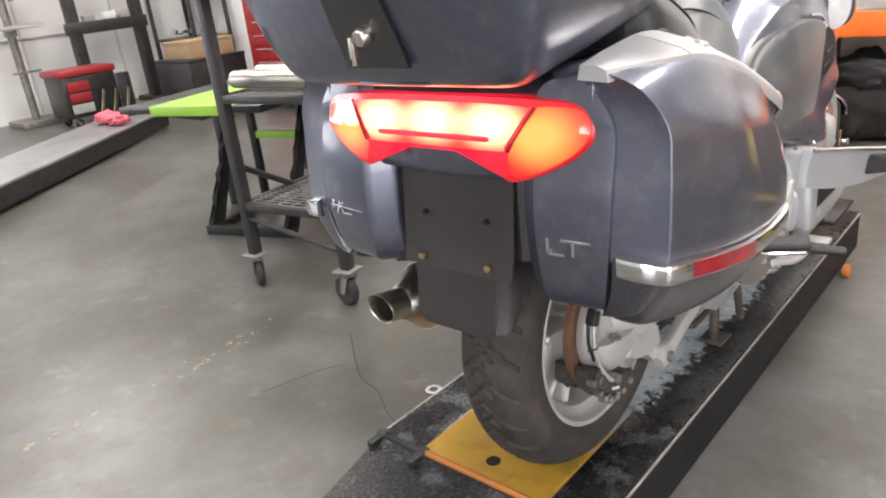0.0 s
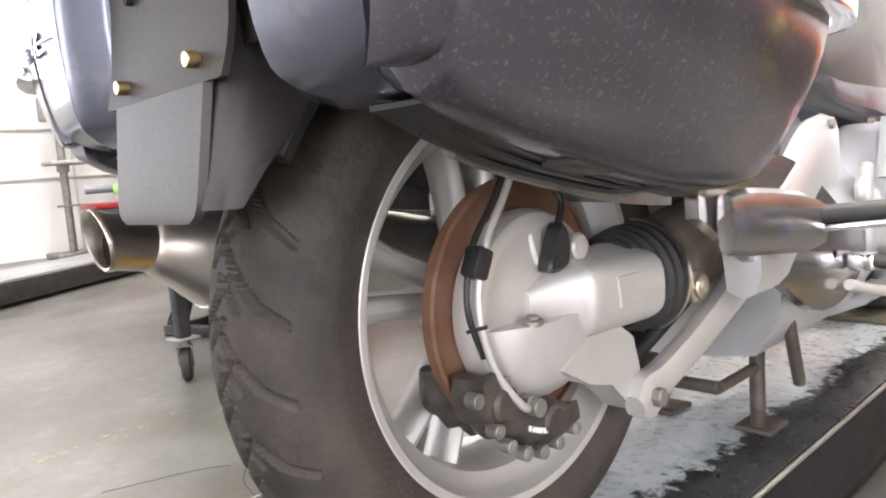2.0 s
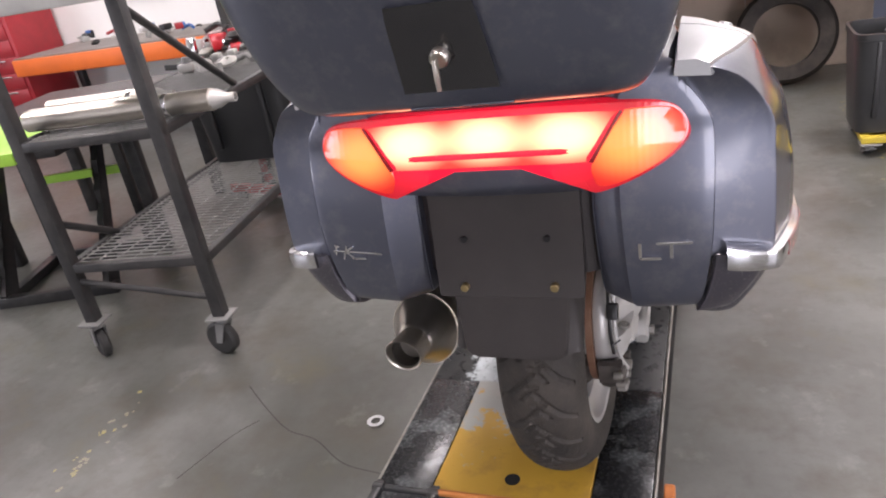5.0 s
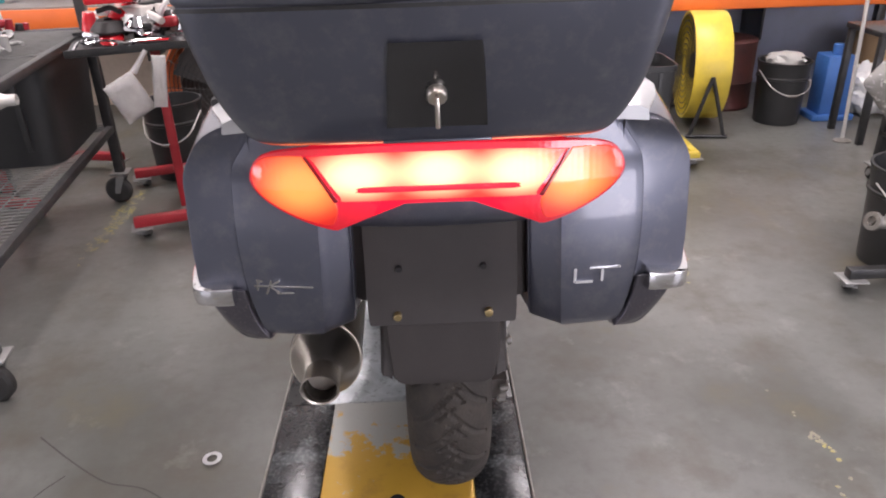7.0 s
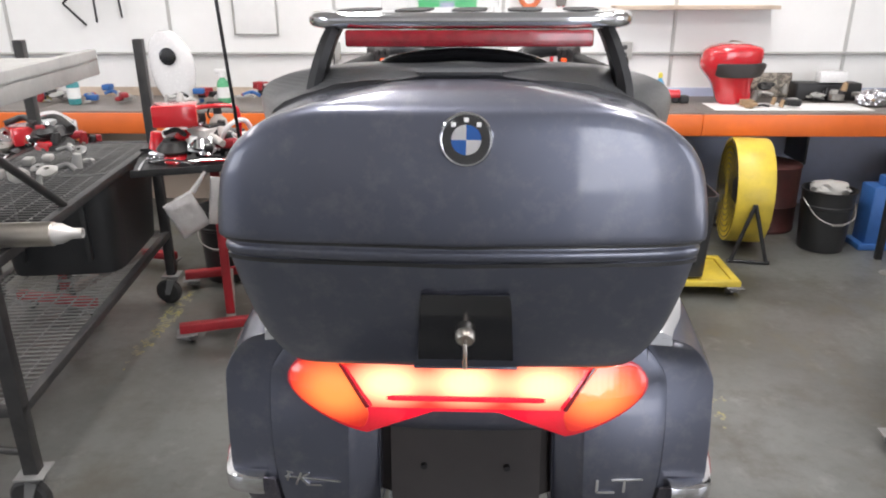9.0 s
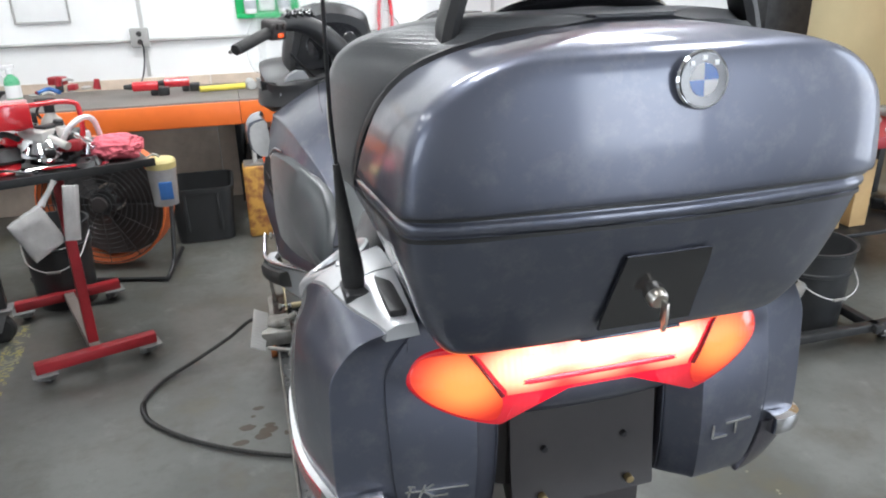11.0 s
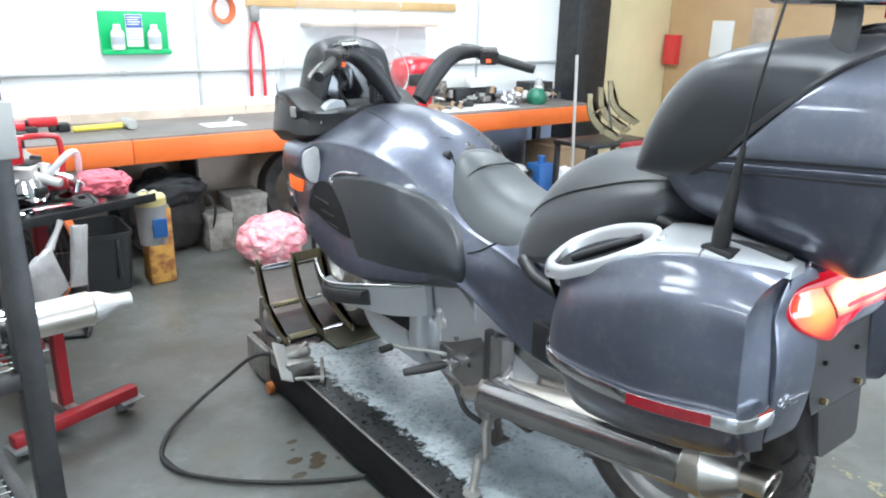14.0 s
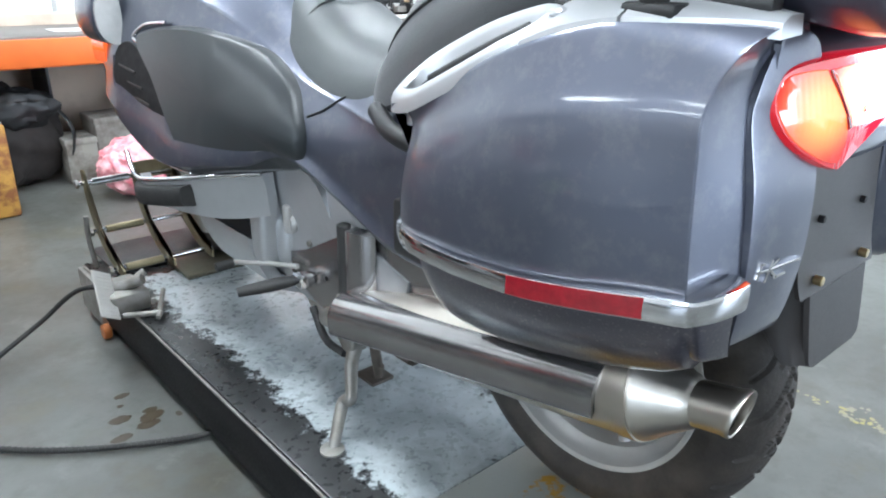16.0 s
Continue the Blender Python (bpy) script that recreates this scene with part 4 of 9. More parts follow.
part("brake_line", tube([(AX + 0.118, AY - 0.052, AZ - 0.098), (AX + 0.128, AY - 0.075, AZ - 0.090), (AX + 0.120, AY - 0.104, AZ - 0.045), (AX + 0.114, AY - 0.114, AZ + 0.02), (AX + 0.112, AY - 0.094, AZ + 0.082), (AX + 0.105, AY - 0.055, AZ + 0.125), (AX + 0.09, AY - 0.005, AZ + 0.18)], 0.0042, 8), ALLOY, caliper, "braided brake line")
part("sensor_line", tube([(AX + 0.108, AY - 0.106, AZ - 0.035), (AX + 0.106, AY - 0.122, AZ + 0.02), (AX + 0.104, AY - 0.106, AZ + 0.078), (AX + 0.098, AY - 0.062, AZ + 0.125), (AX + 0.085, AY - 0.02, AZ + 0.17)], 0.0035, 8), BLACK, caliper)
part("clip", moved(box((-0.010, -0.012, -0.016), (0.012, 0.010, 0.016), 0.004), pose(AX + 0.110, AY - 0.108, AZ + 0.062, -25, 0, 0)), BLACK, caliper)
part("banjo", rod((AX + 0.112, AY - 0.052, AZ - 0.098), (AX + 0.134, AY - 0.052, AZ - 0.098), 0.010, seg=14), ALLOY_DARK, caliper)
part("cable_tie", tube([(AX + 0.108, AY - 0.128, AZ - 0.004), (AX + 0.122, AY - 0.112, AZ + 0.0)], 0.0022, 2, 6), BLACK, caliper)

# front wheel, mudguard and fork
fw = part("front_wheel", lathe([(0.030, -0.04), (0.055, -0.04), (0.055, 0.04), (0.030, 0.04)], (0, FY, FZ), (1, 0, 0), 32, True), ALLOY, bike)
part("tyre", tyre(0, FY, FZ, FR, 0.120, 0.218, lambda u, v: 0.0, 160), RUBBER, fw)
part("rim", lathe([(0.226, -0.055), (0.226, -0.045), (0.196, -0.02), (0.196, 0.02), (0.226, 0.045), (0.226, 0.055), (0.205, 0.045), (0.182, 0.02), (0.182, -0.02), (0.205, -0.045)], (0, FY, FZ), (1, 0, 0), 72, True), ALLOY, fw)
for k in range(5):
    a = math.radians(72 * k + 5)
    part("spoke", tube([(0, FY + 0.05 * math.cos(a), FZ + 0.05 * math.sin(a)), (0, FY + 0.19 * math.cos(a), FZ + 0.19 * math.sin(a))], 0.016), ALLOY, fw)
for s in (-1, 1):
    part("brake_disc", lathe([(0.09, 0.060), (0.152, 0.060), (0.152, 0.066), (0.09, 0.066)], (0, FY, FZ), (s, 0, 0), 56, True), STEEL, fw)
    part("fork_leg", tube([(s * 0.085, FY - 0.02, FZ), (s * 0.088, FY - 0.08, FZ + 0.25), (s * 0.09, FY - 0.17, FZ + 0.50)], 0.026, 5, 20), ALLOY, bike)
part("front_mudguard", loft([[(x, FY + (FR + 0.018 + dz) * math.cos(a), FZ + (FR + 0.018 + dz) * math.sin(a)) for x, dz in ((-0.075, -0.055), (-0.068, -0.01), (0, 0.010), (0.068, -0.01), (0.075, -0.055), (0.062, -0.015), (0, 0.003), (-0.062, -0.015))] for a in np.radians(np.linspace(10, 205, 14))], 2, 2), PAINT, bike)

# tail body: two side panels, the bridge with the lamp, and the number-plate recess
SEAM_Z = (0.728, 0.742, 0.762, 0.80, 0.845, 0.93, 1.00, 1.030, 1.050, 1.070, 1.088, 1.10)
SEAM_X = (0.262, 0.276, 0.286, 0.294, 0.299, 0.303, 0.303, 0.297, 0.285, 0.269, 0.254, 0.245)
seam_x = lambda z: float(np.interp(z, SEAM_Z, SEAM_X))
for s in (-1, 1):
    rings = []
    for z, dy, xin in ((0.728, 0.034, 0.160), (0.738, 0.012, 0.148), (0.762, -0.006, 0.142), (0.845, -0.016, 0.138), (0.930, -0.012, 0.136), (1.000, 0.003, 0.136), (1.030, 0.004, 0.136), (1.056, 0.006, 0.136), (1.078, 0.008, 0.150), (1.092, 0.012, 0.190), (1.099, 0.026, 0.200)):
        xo = seam_x(z)
        ring = [(xo, 0.26), (xo, 0.10), (xo, dy + 0.012), (xo - 0.0015, dy + 0.005), (xo - 0.005, dy + 0.0015), (xo - 0.045, dy - 0.003), (xin + 0.050, dy - 0.006), (xin + 0.044, dy - 0.002), (xin + 0.008, dy + 0.026), (xin + 0.002, dy + 0.034), (xin - 0.002, dy + 0.055), (xin - 0.012, 0.26)]
        rings.append([(s * x, y, z) for x, y in ring])
    part("tail_panel", loft(rings, 3, 4), PAINT, bike)
part("tail_bridge", loft([[(x * w, y + 0.03 * (x / 0.3) ** 2 if y < 0.1 else y, z) for x, y in ((-0.300, 0.24), (-0.304, 0.10), (-0.302, dy + 0.016), (-0.288, dy), (-0.2, dy - 0.010), (-0.1, dy - 0.016), (0, dy - 0.018), (0.1, dy - 0.016), (0.2, dy - 0.010), (0.288, dy), (0.302, dy + 0.016), (0.304, 0.10), (0.300, 0.24))] for z, dy, w in ((0.930, 0.012, 0.975), (0.950, 0.000, 0.975), (1.000, 0.002, 0.975), (1.050, 0.012, 0.92), (1.072, 0.030, 0.87), (1.086, 0.06, 0.83), (1.092, 0.10, 0.80))], 3, 3), PAINT, bike)
part("plate_recess", loft([[(x, y, z) for x, y in ((-0.150, 0.20), (-0.146, 0.040), (-0.120, 0.026), (0.120, 0.026), (0.146, 0.040), (0.150, 0.20))] for z in (0.785, 0.82, 0.90, 0.955)], 1, 2), GREY_PLASTIC, bike, angle=20)
part("plate_holder", loft([[(-w, y, z), (-w, y - 0.006, z), (w, y - 0.006, z), (w, y, z)] for w, y, z in ((0.112, 0.000, 0.757), (0.117, 0.0015, 0.762), (0.119, 0.010, 0.80), (0.119, 0.021, 0.90), (0.119, 0.024, 0.942), (0.113, 0.0245, 0.948))], 1, 3), GREY_PLASTIC, bike, "flat dark grey number-plate carrier", angle=30)
part("mud_flap", loft([[(-w, y, z), (-w + 0.004, y - 0.006, z), (w - 0.004, y - 0.006, z), (w, y, z)] for w, y, z in ((0.068, -0.014, 0.650), (0.082, -0.014, 0.658), (0.087, -0.012, 0.675), (0.091, -0.006, 0.72), (0.094, -0.001, 0.757))], 1, 3), GREY_PLASTIC, bike, "dark grey rubber mud flap", angle=30)
part("inner_mudguard", loft([[(x, AY + (TR + 0.035 + d) * math.cos(a), AZ + (TR + 0.035 + d) * math.sin(a)) for x, d in ((-0.100, -0.022), (-0.096, 0.0), (0, 0.012), (0.096, 0.0), (0.100, -0.022), (0.090, -0.022), (0.088, -0.008), (0, 0.004), (-0.088, -0.008), (-0.090, -0.022))] for a in np.radians(np.linspace(45, 150, 10))], 2, 2), BLACK, bike)
for s in (-1, 1):
    part("flap_wing", loft([[(s * x, y, z) for x, y in ((0.086, y0 - 0.006), (0.094, y0 + 0.002), (0.102, y0 + 0.3 * r), (0.106, y0 + r), (0.101, y0 + r), (0.096, y0 + 0.3 * r), (0.088, y0 + 0.008))] for z, y0, r in ((0.660, -0.012, 0.018), (0.690, -0.004, 0.034), (0.730, 0.003, 0.060), (0.765, 0.010, 0.085), (0.810, 0.022, 0.105))], 2, 3), GREY_PLASTIC, bike)
for x, z, y, m, r in ((-0.0715, 0.774, -0.001, BRASS, 0.0065), (0.0735, 0.776, -0.001, BRASS, 0.0065), (-0.092, 0.928, 0.020, BLACK, 0.005), (0.092, 0.928, 0.020, BLACK, 0.005), (-0.066, 0.852, 0.012, DARK, 0.005), (0.066, 0.852, 0.012, DARK, 0.005)):
    part("bolt", rod((x, y, z), (x, y - (0.011 if m is BRASS else 0.0085), z), r, seg=12), m, bike, "brass bolt head" if m is BRASS else "")

# tail lamp: a red surround, the glowing middle with three bulbs, an indicator at each end
def lamp_material(name, bulbs, reach, cold, hot, cold_power, hot_power, base):
    """Lens lit from bulbs behind it: bright at each bulb, falling to the colour of the lens between them."""
    m = mat(name, base, 0.16, 0, tuple(0.8 * c for c in base), 8, 0.4, 0.25, 420, coat=1.0)
    n, l = m.node_tree.nodes, m.node_tree.links
    b = n["Principled BSDF"]
    tc = n.new("ShaderNodeTexCoord")
    total = None
    for c in bulbs:
        d = n.new("ShaderNodeVectorMath")
        d.operation = "SUBTRACT"
        d.inputs[1].default_value = c
        l.new(tc.outputs["Object"], d.inputs[0])
        sc = n.new("ShaderNodeVectorMath")
        sc.operation = "MULTIPLY"
        sc.inputs[1].default_value = (1 / reach[0], 0, 1 / reach[1])
        l.new(d.outputs[0], sc.inputs[0])
        ln = n.new("ShaderNodeVectorMath")
        ln.operation = "LENGTH"
        l.new(sc.outputs[0], ln.inputs[0])
        f = n.new("ShaderNodeMapRange")
        f.interpolation_type = "SMOOTHSTEP"
        f.inputs["From Min"].default_value, f.inputs["From Max"].default_value = 0.15, 1.0
        f.inputs["To Min"].default_value, f.inputs["To Max"].default_value = 1.0, 0.0
        l.new(ln.outputs["Value"], f.inputs["Value"])
        if total is None:
            total = f.outputs[0]
        else:
            mx = n.new("ShaderNodeMath")
            mx.operation, mx.use_clamp = "ADD", True
            l.new(total, mx.inputs[0])
            l.new(f.outputs[0], mx.inputs[1])
            total = mx.outputs[0]
    col = n.new("ShaderNodeMix")
    col.data_type = "RGBA"
    col.inputs["A"].default_value = (*[c * cold_power for c in cold], 1)
    col.inputs["B"].default_value = (*[c * hot_power for c in hot], 1)
    l.new(total, col.inputs["Factor"])
    l.new(col.outputs["Result"], b.inputs["Emission Color"])
    b.inputs["Emission Strength"].default_value = 1.0
    # fine upright prisms moulded into the lens
    w = n.new("ShaderNodeTexWave")
    w.inputs["Scale"].default_value, w.inputs["Distortion"].default_value = 34, 0.0
    l.new(tc.outputs["Object"], w.inputs["Vector"])
    bp = n.new("ShaderNodeBump")
    bp.inputs["Strength"].default_value, bp.inputs["Distance"].default_value = 0.06, 0.002
    l.new(w.outputs["Fac"], bp.inputs["Height"])
    l.new(bp.outputs[0], b.inputs["Normal"])
    return m


lamp_y = lambda x, z: -0.018 + 1.2 * max(0.0, abs(x) - 0.13) ** 2 + 0.25 * max(0.0, z - 1.0)
RED_LIT = lamp_material("lit_red_lens", [(-0.10, 0, 1.01), (0, 0, 1.01), (0.10, 0, 1.01)], (0.15, 0.09), (1, 0.012, 0.03), (1.0, 0.02, 0.05), 0.26, 0.95, (0.42, 0.006, 0.012))
GLOW = lamp_material("lamp_glow", [(-0.115, 0, 1.020), (0, 0, 1.022), (0.115, 0, 1.020)], (0.082, 0.046), (1.0, 0.045, 0.030), (1.0, 0.40, 0.20), 0.95, 3.4, (0.6, 0.05, 0.03))
BLINK = {s: lamp_material("lit_amber_lens", [(s * 0.196, 0, 1.006)], (0.082, 0.062), (1.0, 0.026, 0.014), (1.0, 0.22, 0.045), 0.46, 2.1, (0.50, 0.022, 0.012)) for s in (-1, 1)}
HALF = [(0, 1.061), (0.13, 1.060), (0.20, 1.057), (0.245, 1.051), (0.266, 1.040), (0.276, 1.020), (0.270, 0.998), (0.245, 0.974), (0.200, 0.951), (0.160, 0.938), (0.146, 0.940), (0.136, 0.958), (0.122, 0.973), (0.09, 0.976), (0, 0.977)]
tail = part("tail_light", slab(HALF + [(-x, z) for x, z in HALF[-2:0:-1]], lambda u, v, d: (u, lamp_y(u, v) + 0.014 - d, v), 0.024, 4, 0.005), RED_LIT, bike, "lit red tail light across the tail")
LIT = [(0, 1.050), (0.10, 1.050), (0.182, 1.046), (0.176, 1.040), (0.141, 0.990), (0.130, 0.983), (0, 0.983)]
part("lamp_panel", slab(LIT + [(-x, z) for x, z in LIT[-2:0:-1]], lambda u, v, d: (u, lamp_y(u, v) - 0.0085 - d, v), 0.0025, 3, 0.001), GLOW, tail, "glowing middle of the tail light")
part("dark_bar", slab([(-0.108, 1.004), (0, 1.004), (0.108, 1.004), (0.114, 1.000), (0.108, 0.996), (0, 0.996), (-0.108, 0.996), (-0.114, 1.000)], lambda u, v, d: (u, lamp_y(u, v) - 0.0115 - d, v), 0.0015, 2), RED_LIT, tail)
for s in (-1, 1):
    part("indicator", slab([(s * x, z) for x, z in ((0.269, 1.020), (0.260, 1.036), (0.243, 1.045), (0.196, 1.047), (0.188, 1.040), (0.150, 0.986), (0.148, 0.960), (0.160, 0.946), (0.200, 0.957), (0.242, 0.979), (0.264, 1.000))], lambda u, v, d: (u, lamp_y(u, v) - 0.0085 - d, v), 0.0025, 4, 0.001), BLINK[s], tail, "amber turn signal lens")
    part("divider", slab([(s * 0.186, 1.047), (s * 0.190, 1.046), (s * 0.150, 0.982), (s * 0.144, 0.984)], lambda u, v, d: (u, lamp_y(u, v) - 0.0112 - d, v), 0.002, 1), RED_REFLECT, tail)
# model letters in chrome bars
panel_y = lambda x: float(np.interp(abs(x), (0.19, 0.255, 0.290, 0.302), (-0.0222, -0.0190, -0.0150, -0.0140)))


def strokes(lines, w=0.0022):
    """Raised letter strokes on the curved tail panel, each from one (x, z) to another."""
    out = []
    for x0, z0, x1, z1 in lines:
        n = math.hypot(x1 - x0, z1 - z0)
        ox, oz = -(z1 - z0) / n * w, (x1 - x0) / n * w
        out.append(slab([(x0 + ox, z0 + oz), (x1 + ox, z1 + oz), (x1 - ox, z1 - oz), (x0 - ox, z0 - oz)], lambda u, v, d: (u, panel_y(u) + 0.002 - d, v), 0.0055))
    return join(*out)


part("badge", strokes(((0.204, 0.834, 0.204, 0.858), (0.204, 0.834, 0.232, 0.834), (0.246, 0.834, 0.246, 0.858), (0.226, 0.857, 0.274, 0.857))), CHROME, bike, "chrome model letters")
part("badge", strokes(((-0.286, 0.846, -0.196, 0.843), (-0.282, 0.838, -0.278, 0.856), (-0.282, 0.856, -0.272, 0.854), (-0.268, 0.832, -0.258, 0.856), (-0.262, 0.846, -0.244, 0.832), (-0.262, 0.846, -0.246, 0.855), (-0.252, 0.834, -0.226, 0.834)), 0.0016), CHROME, bike, "chrome script badge")


# panniers
def pannier(s):
    """One side case: lower shell, upper shell, rear corner band, chrome bumper with a reflector, silver grip trim."""
    lab = "right" if s > 0 else "left"
    P = lambda x, y, z: (s * x, y, z)
    fall = lambda y: float(np.interp(y, (-0.02, 0.05, 0.12, 0.20, 0.30, 0.45), (0.0, -0.007, -0.017, -0.028, -0.036, -0.041)))
    low = ((0.300, 0.80), (0.284, 0.740), (0.290, 0.724), (0.330, 0.728), (0.376, 0.762), (0.402, 0.800), (0.404, 0.828), (0.36, 0.828), (0.304, 0.828))
    flare = lambda y: float(np.interp(y, (-0.01, 0.03, 0.08, 0.15, 0.22, 0.32, 0.40, 0.44, 0.47, 0.50), (-0.040, -0.031, -0.018, -0.005, 0.0, 0.0, -0.008, -0.020, -0.045, -0.085)))
    drop = lambda y, z: (0.828 - z) / 0.11 * float(np.interp(y, (0.0, 0.10, 0.30, 0.40, 0.46), (0.004, 0.020, 0.044, 0.046, 0.026)))
    side = lambda x: max(0.0, min(1.0, (x - 0.314) / 0.07))
    low_rear = ((0.300, 0.80), (0.276, 0.748), (0.286, 0.738), (0.330, 0.741), (0.378, 0.767), (0.400, 0.801), (0.404, 0.832), (0.36, 0.832), (0.304, 0.832))
    mixed = lambda y: [tuple(a + (b - a) * max(0.0, 1 - y / 0.06) for a, b in zip(p, q)) for p, q in zip(low, low_rear)]
    tuck = lambda z: float(np.interp(z, (0.735, 0.762, 0.845), (-0.002, -0.007, -0.016)))
    rings = [[P(seam_x(z) + 0.004 + k * (x + flare(0) * side(x) - seam_x(z) - 0.004), tuck(z) + dy, z) for x, z in low_rear] for k, dy in ((0.0, 0.010), (0.0, 0.004), (0.05, 0.0015), (0.5, 0.005), (0.90, 0.011), (0.97, 0.015), (1.0, 0.021))]
    for y in (0.020, 0.05, 0.10, 0.15, 0.22, 0.28, 0.34, 0.38, 0.41, 0.435, 0.458):
        rings.append([P(max(0.284, x + flare(y + (0.02 if y > 0.3 else 0)) * side(x)), max(y, tuck(z) + 0.026), z - drop(y, z) + fall(y)) for x, z in mixed(y)])
    base = part("pannier", loft(rings, 3, 2, smooth_v=False), PAINT_DUSTY, bike, "scuffed dark lower shell of the side case", angle=40)
    # silver rail on the top: inner edge height, outward slope and outer edge along the case
    rail_in = lambda y: float(np.interp(y, (-0.05, -0.02, 0.05, 0.16, 0.22, 0.30, 0.40, 0.50, 0.54), (1.094, 1.100, 1.111, 1.122, 1.116, 1.098, 1.066, 1.030, 1.010)))
    rail_slope = lambda y: float(np.interp(y, (0.0, 0.125, 0.25, 0.44, 0.54), (0.16, 0.27, 0.42, 0.66, 0.66)))
    rail_x = lambda y: float(np.interp(y, (-0.05, -0.02, 0.02, 0.06, 0.125, 0.25, 0.35, 0.44, 0.50, 0.53), (0.278, 0.292, 0.307, 0.325, 0.345, 0.362, 0.375, 0.382, 0.368, 0.350)))
    rail_z = lambda x, y: rail_in(y) - rail_slope(y) * (x - 0.265)
    # upper shell: the rear face runs out from the seam to a crease that leans forward and curls over the top
    cy_of = lambda f: float(np.interp(f, (0.0, 0.42, 0.62, 0.78, 0.90, 1.0), (0.006, 0.013, 0.017, 0.018, 0.010, -0.006)))
    swell = lambda f: float(np.interp(f, (0.0, 0.14, 0.34, 0.55, 0.70, 0.83, 0.935, 1.0), (-0.002, -0.002, 0.000, 0.006, 0.012, 0.019, 0.016, 0.0)))
    sy_of = lambda z: float(np.interp(z, (0.83, 0.845, 0.93, 1.0, 1.06, 1.10), (-0.012, -0.0125, -0.006, 0.008, 0.016, 0.008)))
    rings = []
    for y, q in ((-0.01, 0.02), (-0.01, 0.3), (-0.01, 0.6), (-0.01, 0.84), (-0.01, 0.93), (-0.006, 0.98), (0.001, 1.0), (0.009, 1.003), (0.05, 1), (0.10, 1), (0.16, 1), (0.23, 1), (0.30, 1), (0.37, 1), (0.42, 1), (0.455, 1), (0.482, 1), (0.50, 1)):
        yt = max(y, 0.0) - 0.006 * max(0.0, 1 - max(y, 0) / 0.30)
        xt, zt = rail_x(yt) - 0.003, rail_z(rail_x(yt), yt) - 0.004
        z0 = 0.835 + fall(y)
        h, wide = zt - z0, flare(y)
        ring = []
        for f, kx in ((0.0, None), (0.0, -0.05), (0.0, 0.0), (0.14, 0.006), (0.34, 0.004), (0.55, -0.004), (0.70, -0.013), (0.83, -0.024), (0.935, -0.030), (1.0, -9), (0.985, -8), (0.93, None)):
            z = z0 + f * h
            x = min(seam_x(z) + 0.004, xt - 0.02) if kx is None else xt if kx == -9 else xt - 0.02 if kx == -8 else max(0.316, 0.412 + wide + kx)
            if kx == -0.024:
                x = 0.72 * x + 0.28 * (xt + 0.006)
            if kx == -0.030:
                x = 0.36 * x + 0.64 * (xt + 0.004)
            if kx is not None and kx > -5:
                x += swell(f) * max(0.0, 1 - max(y, 0) / 0.14)
            push = max(0.0, 1 - max(y, 0) / 0.30)
            yy = (sy_of(z) * (1 - q) + cy_of(f) * q) if y < 0 else y + cy_of(f) * push
            yy = min(yy, 0.505)
            xs = min(seam_x(z) + 0.004, xt - 0.012)
            ring.append(P(xs + q * (x - xs), yy, z))
        rings.append(ring)
    part("upper_shell", loft(rings, 3, 3), PAINT, base, angle=48)
    # chrome bumper strip, wrapping from the rear corner to the front
    line = [(0.317, -0.0205), (0.332, -0.0185), (0.352, -0.013), (0.368, -0.005), (0.380, 0.008), (0.392, 0.05), (0.408, 0.12), (0.416, 0.20), (0.416, 0.30), (0.408, 0.39), (0.385, 0.45), (0.345, 0.490)]
    dense = smooth_line(line, 5)
    rings = []
    for k, (x, y) in enumerate(dense):
        f = k / (len(dense) - 1)
        hz = 0.0175 - 0.0035 * f
        zc = 0.826 + 0.008 * max(0.0, 1 - 3 * f) + fall(y)
        t = dense[min(k + 1, len(dense) - 1)] - dense[max(k - 1, 0)]
        nx, ny = t[1], -t[0]
        q = math.hypot(nx, ny)
        nx, ny = nx / q, ny / q
        rings.append([P(x + nx * o, y + ny * o, zc + dz * hz) for o, dz in ((-0.012, -0.9), (0.005, -0.9), (0.0085, -0.78), (0.0095, 0), (0.0085, 0.66), (0.005, 0.82), (-0.014, 0.95))])
    strip = part("bumper_strip", loft(rings, 2, 1, smooth_v=False), CHROME, base, "chrome bumper strip round the case")
    part("reflector", loft([[P(x + o, y, z + fall(y)) for o, z in ((0.004, 0.813), (0.0110, 0.814), (0.0110, 0.837), (0.004, 0.838))] for x, y in ((0.3885, 0.040), (0.4035, 0.10), (0.4135, 0.17), (0.4160, 0.205))], 1, 4), RED_REFLECT, strip, "long red reflector")
    # silver rail with the oval grip
    def rail(ys, rear=False):
        return [[P(rail_x(y) + 0.002, y, rail_z(rail_x(y), y) - 0.016), P(rail_x(y), y, rail_z(rail_x(y), y) - 0.001), P(rail_x(y) - 0.012, y, rail_z(rail_x(y) - 0.012, y) + 0.003), P(min(0.285, rail_x(y) - 0.016), y, rail_z(0.285, y) + 0.004), P(0.258, y, rail_z(0.258, y)), P(0.254, y, rail_z(0.254, y) - 0.020)] for y in ys]
    part("top_trim", loft(rail((-0.006, -0.002, 0.02, 0.06, 0.10, 0.138)), 1, 3), SILVER, base, "silver painted lid over the hinge", angle=20)
    part("grip_trim", loft(rail((0.142, 0.18, 0.22, 0.262)), 1, 3), SILVER, base, "silver grip trim with a button", angle=20)
    cy, rings = 0.392, []
